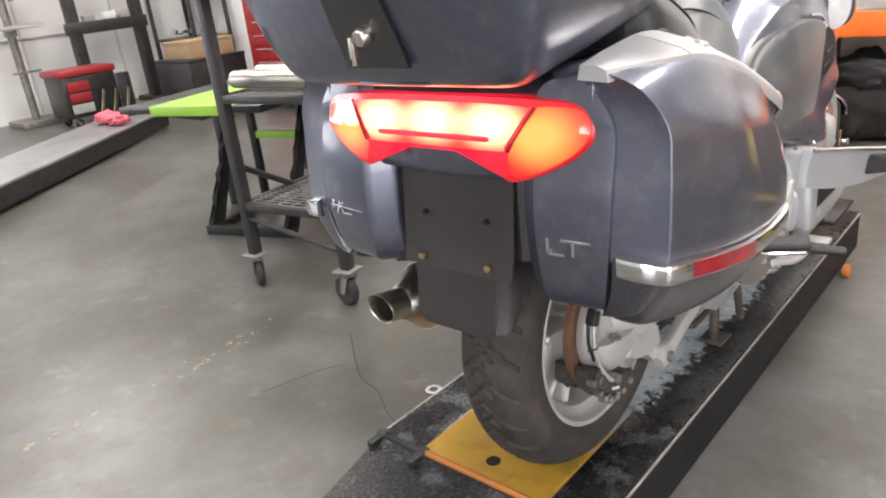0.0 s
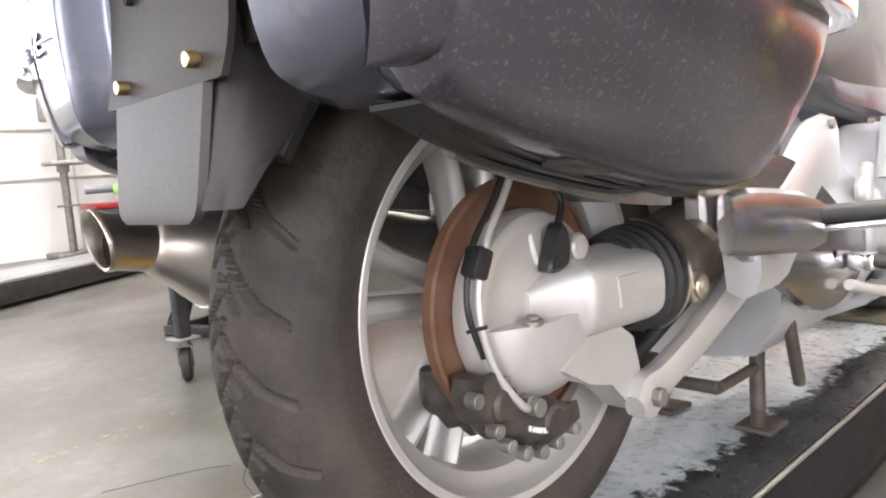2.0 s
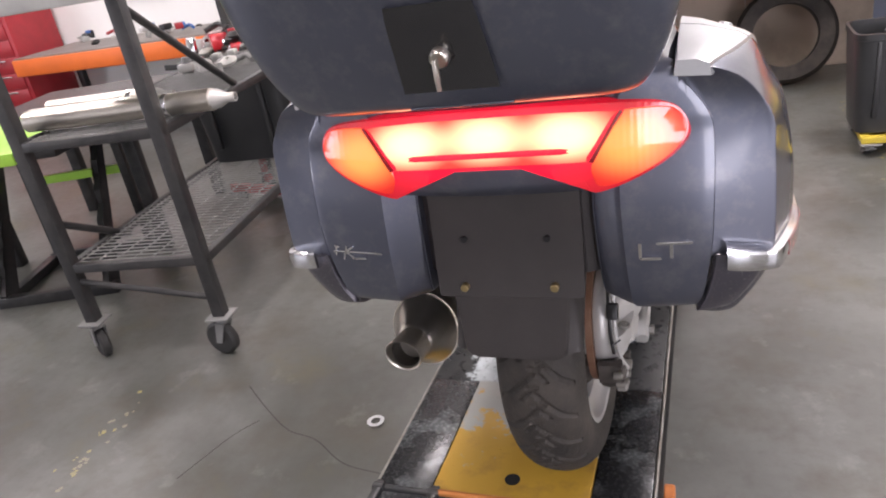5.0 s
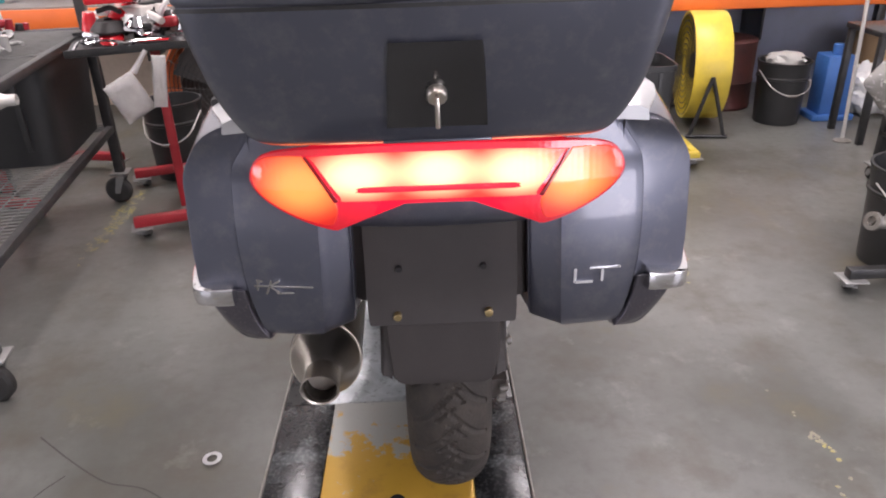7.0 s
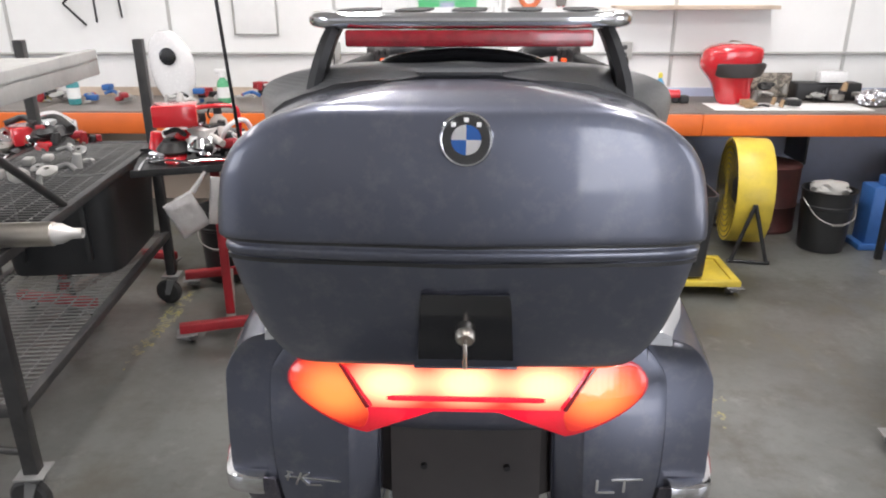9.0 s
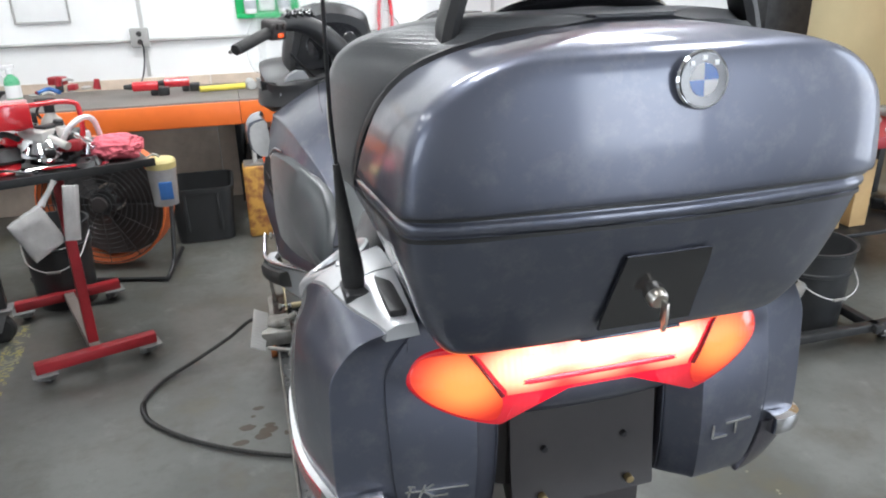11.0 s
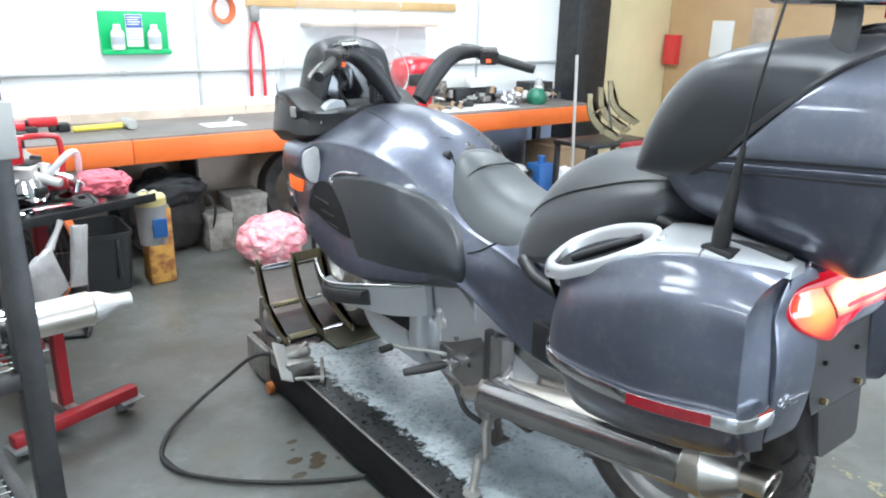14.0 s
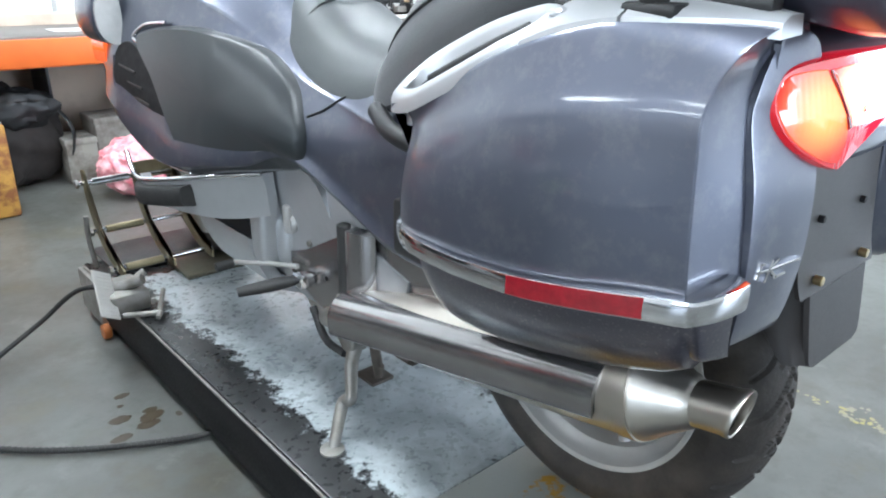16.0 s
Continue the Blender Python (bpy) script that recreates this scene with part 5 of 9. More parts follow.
    for k in range(48):
        t = 2 * math.pi * k / 48
        ring = []
        for ro, up in ((1.0, -0.020), (1.0, -0.002), (0.98, 0.003), (0.92, 0.006), (0.84, 0.004), (0.80, -0.003), (0.78, -0.05)):
            y = cy + 0.140 * ro * math.cos(t)
            x = 0.318 + (0.004 * math.cos(t)) + 0.062 * ro * math.copysign(abs(math.sin(t)) ** 0.9, math.sin(t))
            ring.append(P(x, y, rail_z(x, y) + up))
        rings.append(ring)
    rings.append(rings[0])
    part("grip_ring", loft(rings, 1, 1, ring_closed=False, smooth_v=False, caps=False), SILVER, base, "oval silver grip ring", angle=50)
    part("grip_well", slab([(0.318 + 0.050 * math.sin(t), cy + 0.112 * math.cos(t)) for t in np.linspace(0, 2 * math.pi, 25)[:-1]], lambda u, v, d: P(u, v, rail_z(u, v) - 0.024 + d), 0.004), DARK, base)
    part("grip_handle", tube([P(0.285, 0.315, rail_z(0.285, 0.315) - 0.012), P(0.310, 0.38, rail_z(0.310, 0.38) - 0.010), P(0.325, 0.46, rail_z(0.325, 0.46) - 0.012)], 0.008, 6, 10), BLACK, base)
    top_z = lambda y: rail_z(0.318, y) + 0.006
    part("button", lathe([(0, 0), (0.010, 0), (0.011, 0.004), (0.008, 0.007), (0, 0.0075)], P(0.318, 0.245, top_z(0.245) - 0.003), (s * 0.3, 0.1, 1), 24), SILVER, base)
    tray_z = lambda y: 0.724 - drop(y, 0.724) + fall(y) + 0.004
    part("case_floor", loft([[P(x, y, tray_z(y) + dz) for x, dz in ((0.215, 0.040), (0.215, 0.004), (0.240, -0.002), (0.300, 0.0), (0.322, 0.003), (0.328, 0.012), (0.300, 0.03)) for dz in ((dz * min(1.0, 0.1 + (y - 0.05) / 0.06) + 0.010 * max(0.0, 1 - (y - 0.05) / 0.05)),)] for y in (0.05, 0.075, 0.10, 0.15, 0.20, 0.25, 0.30, 0.35, 0.40, 0.43)], 1, 1, smooth_v=False), BLACK, base, "black underside of the side case", angle=20)
    for x, w in ((0.232, 0.004), (0.262, 0.003), (0.285, 0.003), (0.312, 0.004)):
        part("floor_rib", tube([P(x, y, tray_z(y) - 0.003 + 0.006 * max(0.0, 1 - (y - 0.08) / 0.05)) for y in (0.08, 0.15, 0.22, 0.30, 0.36, 0.42)], w, 4, 6), BLACK, base)
    for y in (0.17, 0.30):
        part("latch", moved(box((-0.016, -0.022, -0.005), (0.016, 0.022, 0.004), 0.002), Matrix.Translation(P(0.298, y, tray_z(y) - 0.004)) @ pose(0, 0, 0, -12, 0, 0)), GREY_PLASTIC, base)
    mount_z = lambda y: float(np.interp(y, (0.14, 0.22, 0.36, 0.47), (0.708, 0.684, 0.652, 0.640)))
    rack = part("case_mount", loft([[P(x, y, mount_z(y) + dz) for x, dz in ((0.19, -0.020), (0.205, -0.022), (0.208, 0.010), (0.235, 0.020), (0.235, 0.028), (0.19, 0.030))] for y in (0.14, 0.22, 0.30, 0.38, 0.47)], 1, 2), ALLOY_DARK, bike, "dirty alloy mounting rail under the side case")
    for y in (0.150, 0.196, 0.345, 0.372):
        part("gusset", slab([(0.0, 0.0), (0.030, 0.026), (0.034, 0.026), (0.034, -0.012), (0.0, -0.016)], lambda u, v, d: P(0.200 + u, y + d, mount_z(y) + v), 0.004), ALLOY_DARK, rack)
    part("foil_tab", box(tuple(min(a, b) for a, b in zip(P(0.2085, 0.205, 0.668), P(0.211, 0.238, 0.692))), tuple(max(a, b) for a, b in zip(P(0.2085, 0.205, 0.668), P(0.211, 0.238, 0.692))), 0.001), CHROME, rack)
    for y in (0.180, 0.36):
        part("bolt", rod(P(0.206, y, mount_z(y) - 0.006), P(0.214, y, mount_z(y) - 0.006), 0.008, seg=10), ALLOY_DARK, rack)
    return base


for s in (-1, 1):
    pannier(s)

# top case
def cornered(z, a, rear, front, n_rear, n_front, count=48):
    """A ring whose rear and front corners have their own roundness."""
    mid, out = (rear + front) / 2, []
    for i in range(count):
        t = 2 * math.pi * i / count
        c, s = math.cos(t), math.sin(t)
        n = n_front if s > 0 else n_rear
        out.append((a * math.copysign(abs(c) ** (2 / n), c), mid + (front - mid if s > 0 else mid - rear) * math.copysign(abs(s) ** (2 / n), s), z))
    return out


LID_W = lambda z: float(np.interp(z, (1.20, 1.26, 1.30, 1.35, 1.385, 1.414, 1.43, 1.443, 1.455, 1.463, 1.472), (0.270, 0.295, 0.302, 0.295, 0.284, 0.260, 0.236, 0.205, 0.158, 0.115, 0.055)))


def tilted(bm):
    """The case leans: its seam falls towards the front and its floor rises."""
    for v in bm.verts:
        f = float(np.interp(v.co.z, (1.06, 1.12, 1.26, 1.30, 1.42), (0.18, 0.12, -0.095, -0.095, 0.0)))
        v.co.y += 0.026 * min(1.0, abs(v.co.x) / 0.28) ** 2 * min(1.0, max(0.0, (-0.05 - v.co.y) / 0.12))
        v.co.z += f * (v.co.y + (0.10 if f > 0 else 0.17)) * (1 if v.co.y > -0.1 or f < 0 else 0)
    return bm


tc = part("top_case", tilted(loft([ring_between(z, a, r, f, 15, 64) for z, a, r, f in ((1.070, 0.150, -0.010, 0.20), (1.074, 0.205, -0.055, 0.235), (1.088, 0.236, -0.092, 0.255), (1.115, 0.256, -0.112, 0.270), (1.16, 0.275, -0.134, 0.280), (1.21, 0.287, -0.154, 0.286), (1.262, 0.294, -0.172, 0.290), (1.275, 0.295, -0.174, 0.29))], 1, 4)), PAINT, bike, "metallic top case on the rear carrier")
part("seam_band", tilted(loft([ring_between(z, a, r, f, 15, 64) for z, a, r, f in ((1.270, 0.291, -0.170, 0.285), (1.276, 0.297, -0.178, 0.288), (1.284, 0.298, -0.179, 0.288), (1.289, 0.294, -0.176, 0.284), (1.2955, 0.294, -0.176, 0.284))], 2, 3)), PAINT, tc, "metallic rim under the lid")
for z, a, r, f in ((1.2935, 0.2985, -0.1815, 0.286), (1.2685, 0.2965, -0.1760, 0.286)):
    part("lid_seal", tilted(loft([ring_between(z + dz, a + o, r - o, f, 15, 64) for dz, o in ((-0.0028, -0.006), (-0.0024, 0.0), (0.0024, 0.0), (0.0028, -0.006))], 1, 1)), BLACK, tc)
diag = lambda z: float(np.interp(z, (1.22, 1.27, 1.35, 1.42, 1.45, 1.47), (0.27, 0.185, 0.085, 0.0, -0.035, -0.065)))
lid = part("lid", tilted(loft([cornered(z, LID_W(z) - e, r + e, max(diag(z), r + 0.02), 13.0, 24.0, 64) for z, r, e in ((1.296, -0.186, 0.004), (1.300, -0.187, 0), (1.34, -0.187, 0), (1.38, -0.185, 0), (1.41, -0.182, 0), (1.435, -0.177, 0), (1.450, -0.170, 0), (1.459, -0.158, 0.006), (1.466, -0.138, 0.012), (1.470, -0.115, 0.03))], 1, 4)), PAINT, tc, "rounded metallic top case lid", angle=50)
part("latch_panel", loft([[(-0.062 + 0.003 * k, y, z), (-0.062 + 0.003 * k, y - 0.005, z), (0.062 - 0.003 * k, y - 0.005, z), (0.062 - 0.003 * k, y, z)] for k, (y, z) in enumerate(((-0.1185, 1.118), (-0.136, 1.165), (-0.1525, 1.205), (-0.160, 1.228)))], 1, 3), GLOSS_BLACK, tc, "gloss black latch panel", angle=30)
lock = part("lock", join(lathe([(0, 0), (0.0125, 0), (0.0125, 0.012), (0.010, 0.016), (0, 0.016)], (0.0, -0.138, 1.166), (0, -1, -0.35), 28), box((-0.0022, -0.170, 1.138), (0.0022, -0.158, 1.166), 0.001)), STEEL, tc, "chrome lock with a key")
part("key", box((-0.0028, -0.1665, 1.128), (0.0028, -0.1620, 1.158), 0.001), STEEL, lock)
part("lip", box((-0.070, -0.098, 1.0895), (0.070, -0.080, 1.0935), 0.0015), PAINT, tc)
EC, ED = Vector((0.0, -0.1845, 1.420)), Vector((0, -1, 0.12)).normalized()
emb = part("emblem", lathe([(0, -0.004), (0.0288, -0.004), (0.0296, 0.002), (0.0280, 0.0045), (0.0262, 0.0035), (0, 0.0035)], EC, ED, 56), CHROME, tc, "round emblem with plain coloured quarters")
part("emblem_ring", lathe([(0.0163, 0.0036), (0.0163, 0.0046), (0.0260, 0.0046), (0.0260, 0.0036)], EC, ED, 56, True), GLOSS_BLACK, emb)
qf = frame_of(ED)
for k in range(4):
    bm = bmesh.new()
    pts = [(0, 0)] + [(0.0161 * math.cos(a), 0.0161 * math.sin(a)) for a in np.radians(np.linspace(90 * k, 90 * k + 90, 9))]
    bm.faces.new([bm.verts.new(EC + qf @ Vector((x, y, 0.0047))) for x, y in pts])
    bmesh.ops.solidify(bm, geom=bm.faces[:], thickness=0.001)
    part("quarter", bm, WHITE if k % 2 else BLUE, emb)
part("emblem_mark", join(*[moved(box((-0.0025, -0.0025, 0.0046), (0.0025, 0.0025, 0.0052), 0.0003), Matrix.Translation(EC) @ qf.to_4x4() @ pose(0.0212 * math.cos(a), 0.0212 * math.sin(a), 0)) for a in np.radians((50, 90, 130))]), WHITE, emb)
# backrest pad that fills the front of the lid
def pad_ring(z, f, w):
    """A ring of the pad: as wide as the lid at its rear, bulging forward of it."""
    rear, out = diag(max(z, 1.22)) + 0.003, []
    for x, y, _ in cornered(z, 1.0, rear, f, 26.0, 3.2):
        t = min(1.0, (y - rear) / 0.11)
        out.append((x * (LID_W(z) + 0.001 + (w - LID_W(z)) * t * t * (3 - 2 * t)), y, z))
    return out


part("backrest", tilted(loft([pad_ring(z, f, w) for z, f, w in ((1.200, 0.335, 0.22), (1.212, 0.362, 0.262), (1.25, 0.384, 0.298), (1.30, 0.378, 0.314), (1.35, 0.352, 0.322), (1.39, 0.318, 0.322), (1.42, 0.278, 0.312), (1.445, 0.226, 0.286), (1.462, 0.175, 0.238), (1.472, 0.125, 0.18), (1.477, 0.08, 0.10))], 1, 4)), VINYL, bike, "black grained vinyl backrest pad", angle=50)
part("pad_gasket", tilted(loft([[(x, y + dy, z + dz) for dy, dz in ((-0.004, -0.003), (0.005, -0.003), (0.005, 0.004), (-0.004, 0.004))] for x, y, z in [(-(LID_W(z) + 0.001), diag(z) + 0.002, z) for z in (1.245, 1.28, 1.32, 1.36, 1.40, 1.43, 1.45, 1.462)] + [(LID_W(z) + 0.001, diag(z) + 0.002, z) for z in (1.462, 1.45, 1.43, 1.40, 1.36, 1.32, 1.28, 1.245)]], 1, 2)), BLACK, bike)
part("backrest_bow", tube([(-0.135, 0.10, 1.452), (-0.09, 0.06, 1.478), (0, 0.05, 1.488), (0.09, 0.06, 1.478), (0.135, 0.10, 1.452)], 0.016, 8, 12, flat=0.6), GLOSS_BLACK, bike)
# luggage rack
rack = part("luggage_rack", loft([super_ring(0.0, 0.085, z, a, 0.105 * k, 0.105 * k, 5, 36) for z, a, k in ((1.524, 0.200, 0.94), (1.528, 0.210, 1.0), (1.538, 0.212, 1.02), (1.544, 0.206, 0.98))], 1, 2), CHROME, bike, "chrome luggage rack with oblong slots")
for k in range(5):
    x = -0.15 + 0.075 * k
    part("slot", slab([(x - 0.022, 0.02), (x + 0.016, 0.02), (x + 0.024, 0.13), (x - 0.014, 0.13)], lambda u, v, d: (u, v + 0.01, 1.5442 + d), 0.001, 3), DARK, rack)
for s in (-1, 1):
    part("rack_post", loft([[(s * (x + dx), y + dy, z) for dx, dy in ((-0.010, -0.018), (0.010, -0.018), (0.011, 0.018), (-0.009, 0.018))] for x, y, z in ((0.207, 0.02, 1.40), (0.204, 0.025, 1.45), (0.188, 0.03, 1.50), (0.174, 0.04, 1.530))], 2, 3), BLACK, rack)
part("brake_lamp", box((-0.155, -0.022, 1.503), (0.155, -0.008, 1.5235), 0.003), RED_REFLECT, rack, "dark red high brake light bar")

# antenna
ant = part("antenna", tube([(-0.318, 0.120, 1.100), (-0.320, 0.118, 1.135), (-0.326, 0.108, 1.20), (-0.334, 0.094, 1.295)], [0.0145, 0.0165, 0.0115, 0.0045], 6, 14), RUBBER_BLACK, bike, "black rubber antenna base with a whip")
part("whip", tube([(-0.3335, 0.095, 1.290), (-0.338, 0.080, 1.40), (-0.338, 0.025, 1.70), (-0.333, -0.035, 2.0)], 0.0026, 6, 8), BLACK, ant)
part("bracket", join(box((-0.336, 0.085, 1.092), (-0.264, 0.150, 1.110), 0.006), box((-0.290, 0.01, 1.105), (-0.266, 0.15, 1.117), 0.004)), BLACK, ant)
part("carrier", join(box((-0.20, 0.02, 1.04), (0.20, 0.34, 1.07), 0.01), *[rod((s * 0.21, 0.08, 1.075), (s * 0.225, 0.32, 1.095), 0.016) for s in (-1, 1)]), BLACK, bike)

# seats
def saddle(stations, count=9):
    return loft([[(x, y, z) for x, z in ([(hw * k, zt - drop * abs(k) ** 3.0) for k in np.linspace(-1, 1, count)] + [(hw * 0.82, zb), (-hw * 0.82, zb)])] for y, hw, zt, drop, zb in stations], 2, 4)


PS = [(0.285, 0.17, 1.19, 0.05, 1.06), (0.33, 0.215, 1.213, 0.08, 0.99), (0.42, 0.235, 1.217, 0.12, 0.94), (0.52, 0.238, 1.206, 0.16, 0.90), (0.62, 0.232, 1.178, 0.18, 0.88), (0.70, 0.215, 1.128, 0.17, 0.87), (0.752, 0.195, 1.062, 0.13, 0.87), (0.775, 0.165, 0.99, 0.06, 0.87)]
RS = [(0.745, 0.17, 0.985, 0.06, 0.90), (0.78, 0.190, 1.004, 0.09, 0.87), (0.86, 0.202, 1.008, 0.10, 0.86), (0.95, 0.205, 1.030, 0.11, 0.86), (1.03, 0.196, 1.074, 0.12, 0.88), (1.085, 0.178, 1.101, 0.12, 0.92), (1.125, 0.150, 1.106, 0.10, 0.96), (1.155, 0.095, 1.098, 0.05, 1.00)]
part("passenger_seat", saddle(PS, 13), VINYL, bike, "black vinyl pillion seat")
part("rider_seat", saddle(RS, 13), SEAT_VINYL, bike, "black vinyl rider seat, paled for light from above")
for s in (-1, 1):
    part("seat_piping", tube([(s * hw * 0.80, y, zt - drop * 0.80 ** 3 + 0.001) for y, hw, zt, drop, zb in PS[1:7]], 0.0035, 6, 8), BLACK, bike)
part("seat_seam", tube([(0.985 * hw * k, y + 0.03 * abs(k) - 0.01, zt - drop * abs(k) ** 3 + 0.003) for k in (-0.9, -0.6, -0.3, 0, 0.3, 0.6, 0.9) for y, hw, zt, drop, zb in (RS[4],)], 0.003, 6, 8), BLACK, bike)
for s in (-1, 1):
    part("grab_rail", tube([(s * 0.235, 0.70, 0.905), (s * 0.268, 0.62, 0.885), (s * 0.272, 0.52, 0.875), (s * 0.25, 0.44, 0.89)], 0.017, 6, 12), BLACK, bike, "black pillion grab rail")

# main bodywork: half sections from the middle of the top, out and down, from the tail to the nose
SECT = [
    (0.42, [(0, 0.93), (0.10, 0.93), (0.19, 0.92), (0.215, 0.88), (0.222, 0.80), (0.215, 0.72), (0.19, 0.66)]),
    (0.55, [(0, 0.94), (0.10, 0.94), (0.195, 0.925), (0.226, 0.88), (0.234, 0.80), (0.226, 0.70), (0.19, 0.625)]),
    (0.68, [(0, 0.94), (0.10, 0.94), (0.190, 0.92), (0.226, 0.87), (0.236, 0.80), (0.232, 0.70), (0.20, 0.640)]),
    (0.82, [(0, 0.94), (0.09, 0.94), (0.165, 0.93), (0.212, 0.89), (0.236, 0.83), (0.240, 0.755), (0.205, 0.700)]),
    (0.96, [(0, 0.985), (0.09, 0.98), (0.160, 0.96), (0.212, 0.92), (0.250, 0.86), (0.262, 0.81), (0.235, 0.765)]),
    (1.08, [(0, 1.064), (0.08, 1.058), (0.150, 1.032), (0.216, 0.975), (0.272, 0.90), (0.295, 0.82), (0.272, 0.722)]),
    (1.20, [(0, 1.156), (0.085, 1.147), (0.168, 1.112), (0.255, 1.035), (0.306, 0.94), (0.330, 0.82), (0.315, 0.698)]),
    (1.34, [(0, 1.198), (0.10, 1.184), (0.190, 1.142), (0.292, 1.070), (0.338, 0.97), (0.362, 0.82), (0.345, 0.670)]),
    (1.48, [(0, 1.206), (0.11, 1.190), (0.212, 1.145), (0.322, 1.080), (0.364, 0.98), (0.384, 0.84), (0.350, 0.68)]),
    (1.62, [(0, 1.190), (0.12, 1.172), (0.232, 1.130), (0.338, 1.070), (0.390, 0.98), (0.418, 0.87), (0.366, 0.765)]),
    (1.76, [(0, 1.13), (0.13, 1.125), (0.235, 1.095), (0.320, 1.04), (0.376, 0.96), (0.384, 0.88), (0.31, 0.80)]),
    (1.92, [(0, 1.09), (0.12, 1.085), (0.215, 1.06), (0.285, 1.01), (0.318, 0.94), (0.300, 0.87), (0.22, 0.81)]),
    (2.06, [(0, 1.03), (0.10, 1.025), (0.175, 1.00), (0.225, 0.96), (0.240, 0.91), (0.215, 0.85), (0.16, 0.79)]),
    (2.14, [(0, 0.97), (0.06, 0.965), (0.11, 0.95), (0.135, 0.93), (0.140, 0.90), (0.12, 0.87), (0.08, 0.84)]),
]


def ridged(half):
    """Draws the shoulder of a half section together into a soft ridge."""
    p = [np.array(q, float) for q in half]
    out = p[3] + np.array((0.010, 0.010)) * min(1.0, max(0.0, p[3][0] - 0.20) / 0.08)
    return [tuple(q) for q in (p[0], p[1], p[2], p[2] * 0.18 + out * 0.82, out, out * 0.84 + p[4] * 0.16, p[4], p[5], p[6])]


SECT = [(y, ridged(h)) for y, h in SECT]


def body_ring(half, y):
    right = [(x, y, z) for x, z in half]
    return right + [(-x, yy, z) for x, yy, z in right[1:][::-1]]


_ys = np.array([y for y, _ in SECT])
_hs = np.array([[p for p in h] for _, h in SECT])


def body_x(y, z):
    """Half width of the bodywork at a length and height."""
    half = np.array([[np.interp(y, _ys, _hs[:, k, c]) for c in (0, 1)] for k in range(9)])
    line = smooth_line(half, 6)
    zz, xx = line[::-1, 1], line[::-1, 0]
    return float(np.interp(z, zz, xx))


part("main_fairing", loft([body_ring(h, y) for y, h in SECT], 4, 5), PAINT, bike, "dark blue-grey metallic main fairing and tank cover")


def skin(name, outline, off, thick, material, parent, n=5, label="", side=1, bevel=0.004, bulge=0.0):
    """A panel that follows the bodywork: outline in (y, z) on one side."""
    c = np.array(outline).mean(0)
    rad = max(np.hypot(*(np.array(q) - c)) for q in outline)

    def fn(u, v, d):
        r = min(1.0, math.hypot(u - c[0], v - c[1]) / rad)
        return (side * (body_x(u, v) + off + d + (bulge * (1 - r * r) if d > 0 else 0)), u, v)
    return part(name, slab(outline, fn, thick, n, bevel), material, parent, label)


KNEE = [(1.49, 0.968), (1.44, 0.994), (1.31, 1.010), (1.19, 1.003), (1.07, 0.972), (0.975, 0.92), (0.928, 0.862), (0.908, 0.81), (0.935, 0.755), (1.03, 0.732), (1.16, 0.708), (1.295, 0.682), (1.335, 0.786), (1.40, 0.888)]
VENT = [(1.595, 0.925), (1.600, 0.845), (1.50, 0.765), (1.40, 0.715), (1.325, 0.690), (1.345, 0.785), (1.412, 0.888), (1.50, 0.955), (1.56, 0.958)]
for s in (-1, 1):
    skin("knee_pad", KNEE, -0.006, 0.024, PAD, bike, 5, "large black grained leg guard pad", s, 0.012, 0.016)
    part("pad_edge", tube([(s * (body_x(y, z) + 0.012), y, z) for y, z in ((1.300, 0.678), (1.325, 0.735), (1.350, 0.795), (1.410, 0.893), (1.465, 0.955), (1.500, 0.975), (1.45, 1.004), (1.36, 1.014))], 0.0055, 8, 10), CHROME, bike, "chrome edge of the leg guard")
    vent = skin("side_vent", VENT, 0.002, 0.006, DARK, bike, 5, "dark side air outlet", s, 0.002)
    part("vent_rim", tube([(s * (body_x(y, z) + 0.008), y, z) for y, z in VENT[:5]], 0.006, 6, 8), PAINT, vent)
    for k in range(5):
        part("louvre", tube([(s * (body_x(1.56 - 0.02 * k, 0.90 - 0.032 * k) + 0.008), 1.575 - 0.014 * k, 0.905 - 0.034 * k), (s * (body_x(1.50 - 0.028 * k, 0.89 - 0.034 * k) + 0.009), 1.495 - 0.026 * k, 0.893 - 0.036 * k)], 0.0035, 3, 8), GREY_PLASTIC, vent)
    for k in range(3):
        y, z = 1.47 - 0.05 * k, 0.752 - 0.022 * k
        part("chrome_fin", tube([(s * (body_x(y, z) + 0.010), y + 0.010, z), (s * (body_x(y - 0.05, z + 0.012) + 0.011), y - 0.05, z + 0.010), (s * (body_x(y - 0.10, z + 0.012) + 0.011), y - 0.10, z - 0.004)], 0.0055, 4, 8, flat=0.6), CHROME, vent, "chrome fin across the air outlet")
    # tank seams, filler flap and knob
    part("body_seam", tube([(s * (body_x(y, z) + 0.001), y, z) for y, z in ((0.80, 0.935), (0.84, 0.905), (0.875, 0.880), (0.915, 0.862))], 0.0022, 6, 6), DARK, bike)
    part("lower_edge", tube([(s * (body_x(y, z) + 0.004), y, z) for y, z in ((0.940, 0.772), (0.88, 0.735), (0.82, 0.700), (0.74, 0.658), (0.66, 0.630), (0.56, 0.628))], 0.009, 6, 10), SILVER, bike, "silver lower edge of the side cover")
def top_z_at(x, y):
    half = np.array([[np.interp(y, _ys, _hs[:, k, c]) for c in (0, 1)] for k in range(9)])
    l = smooth_line(half, 6)[:25]
    return float(np.interp(abs(x), l[:, 0], l[:, 1]))


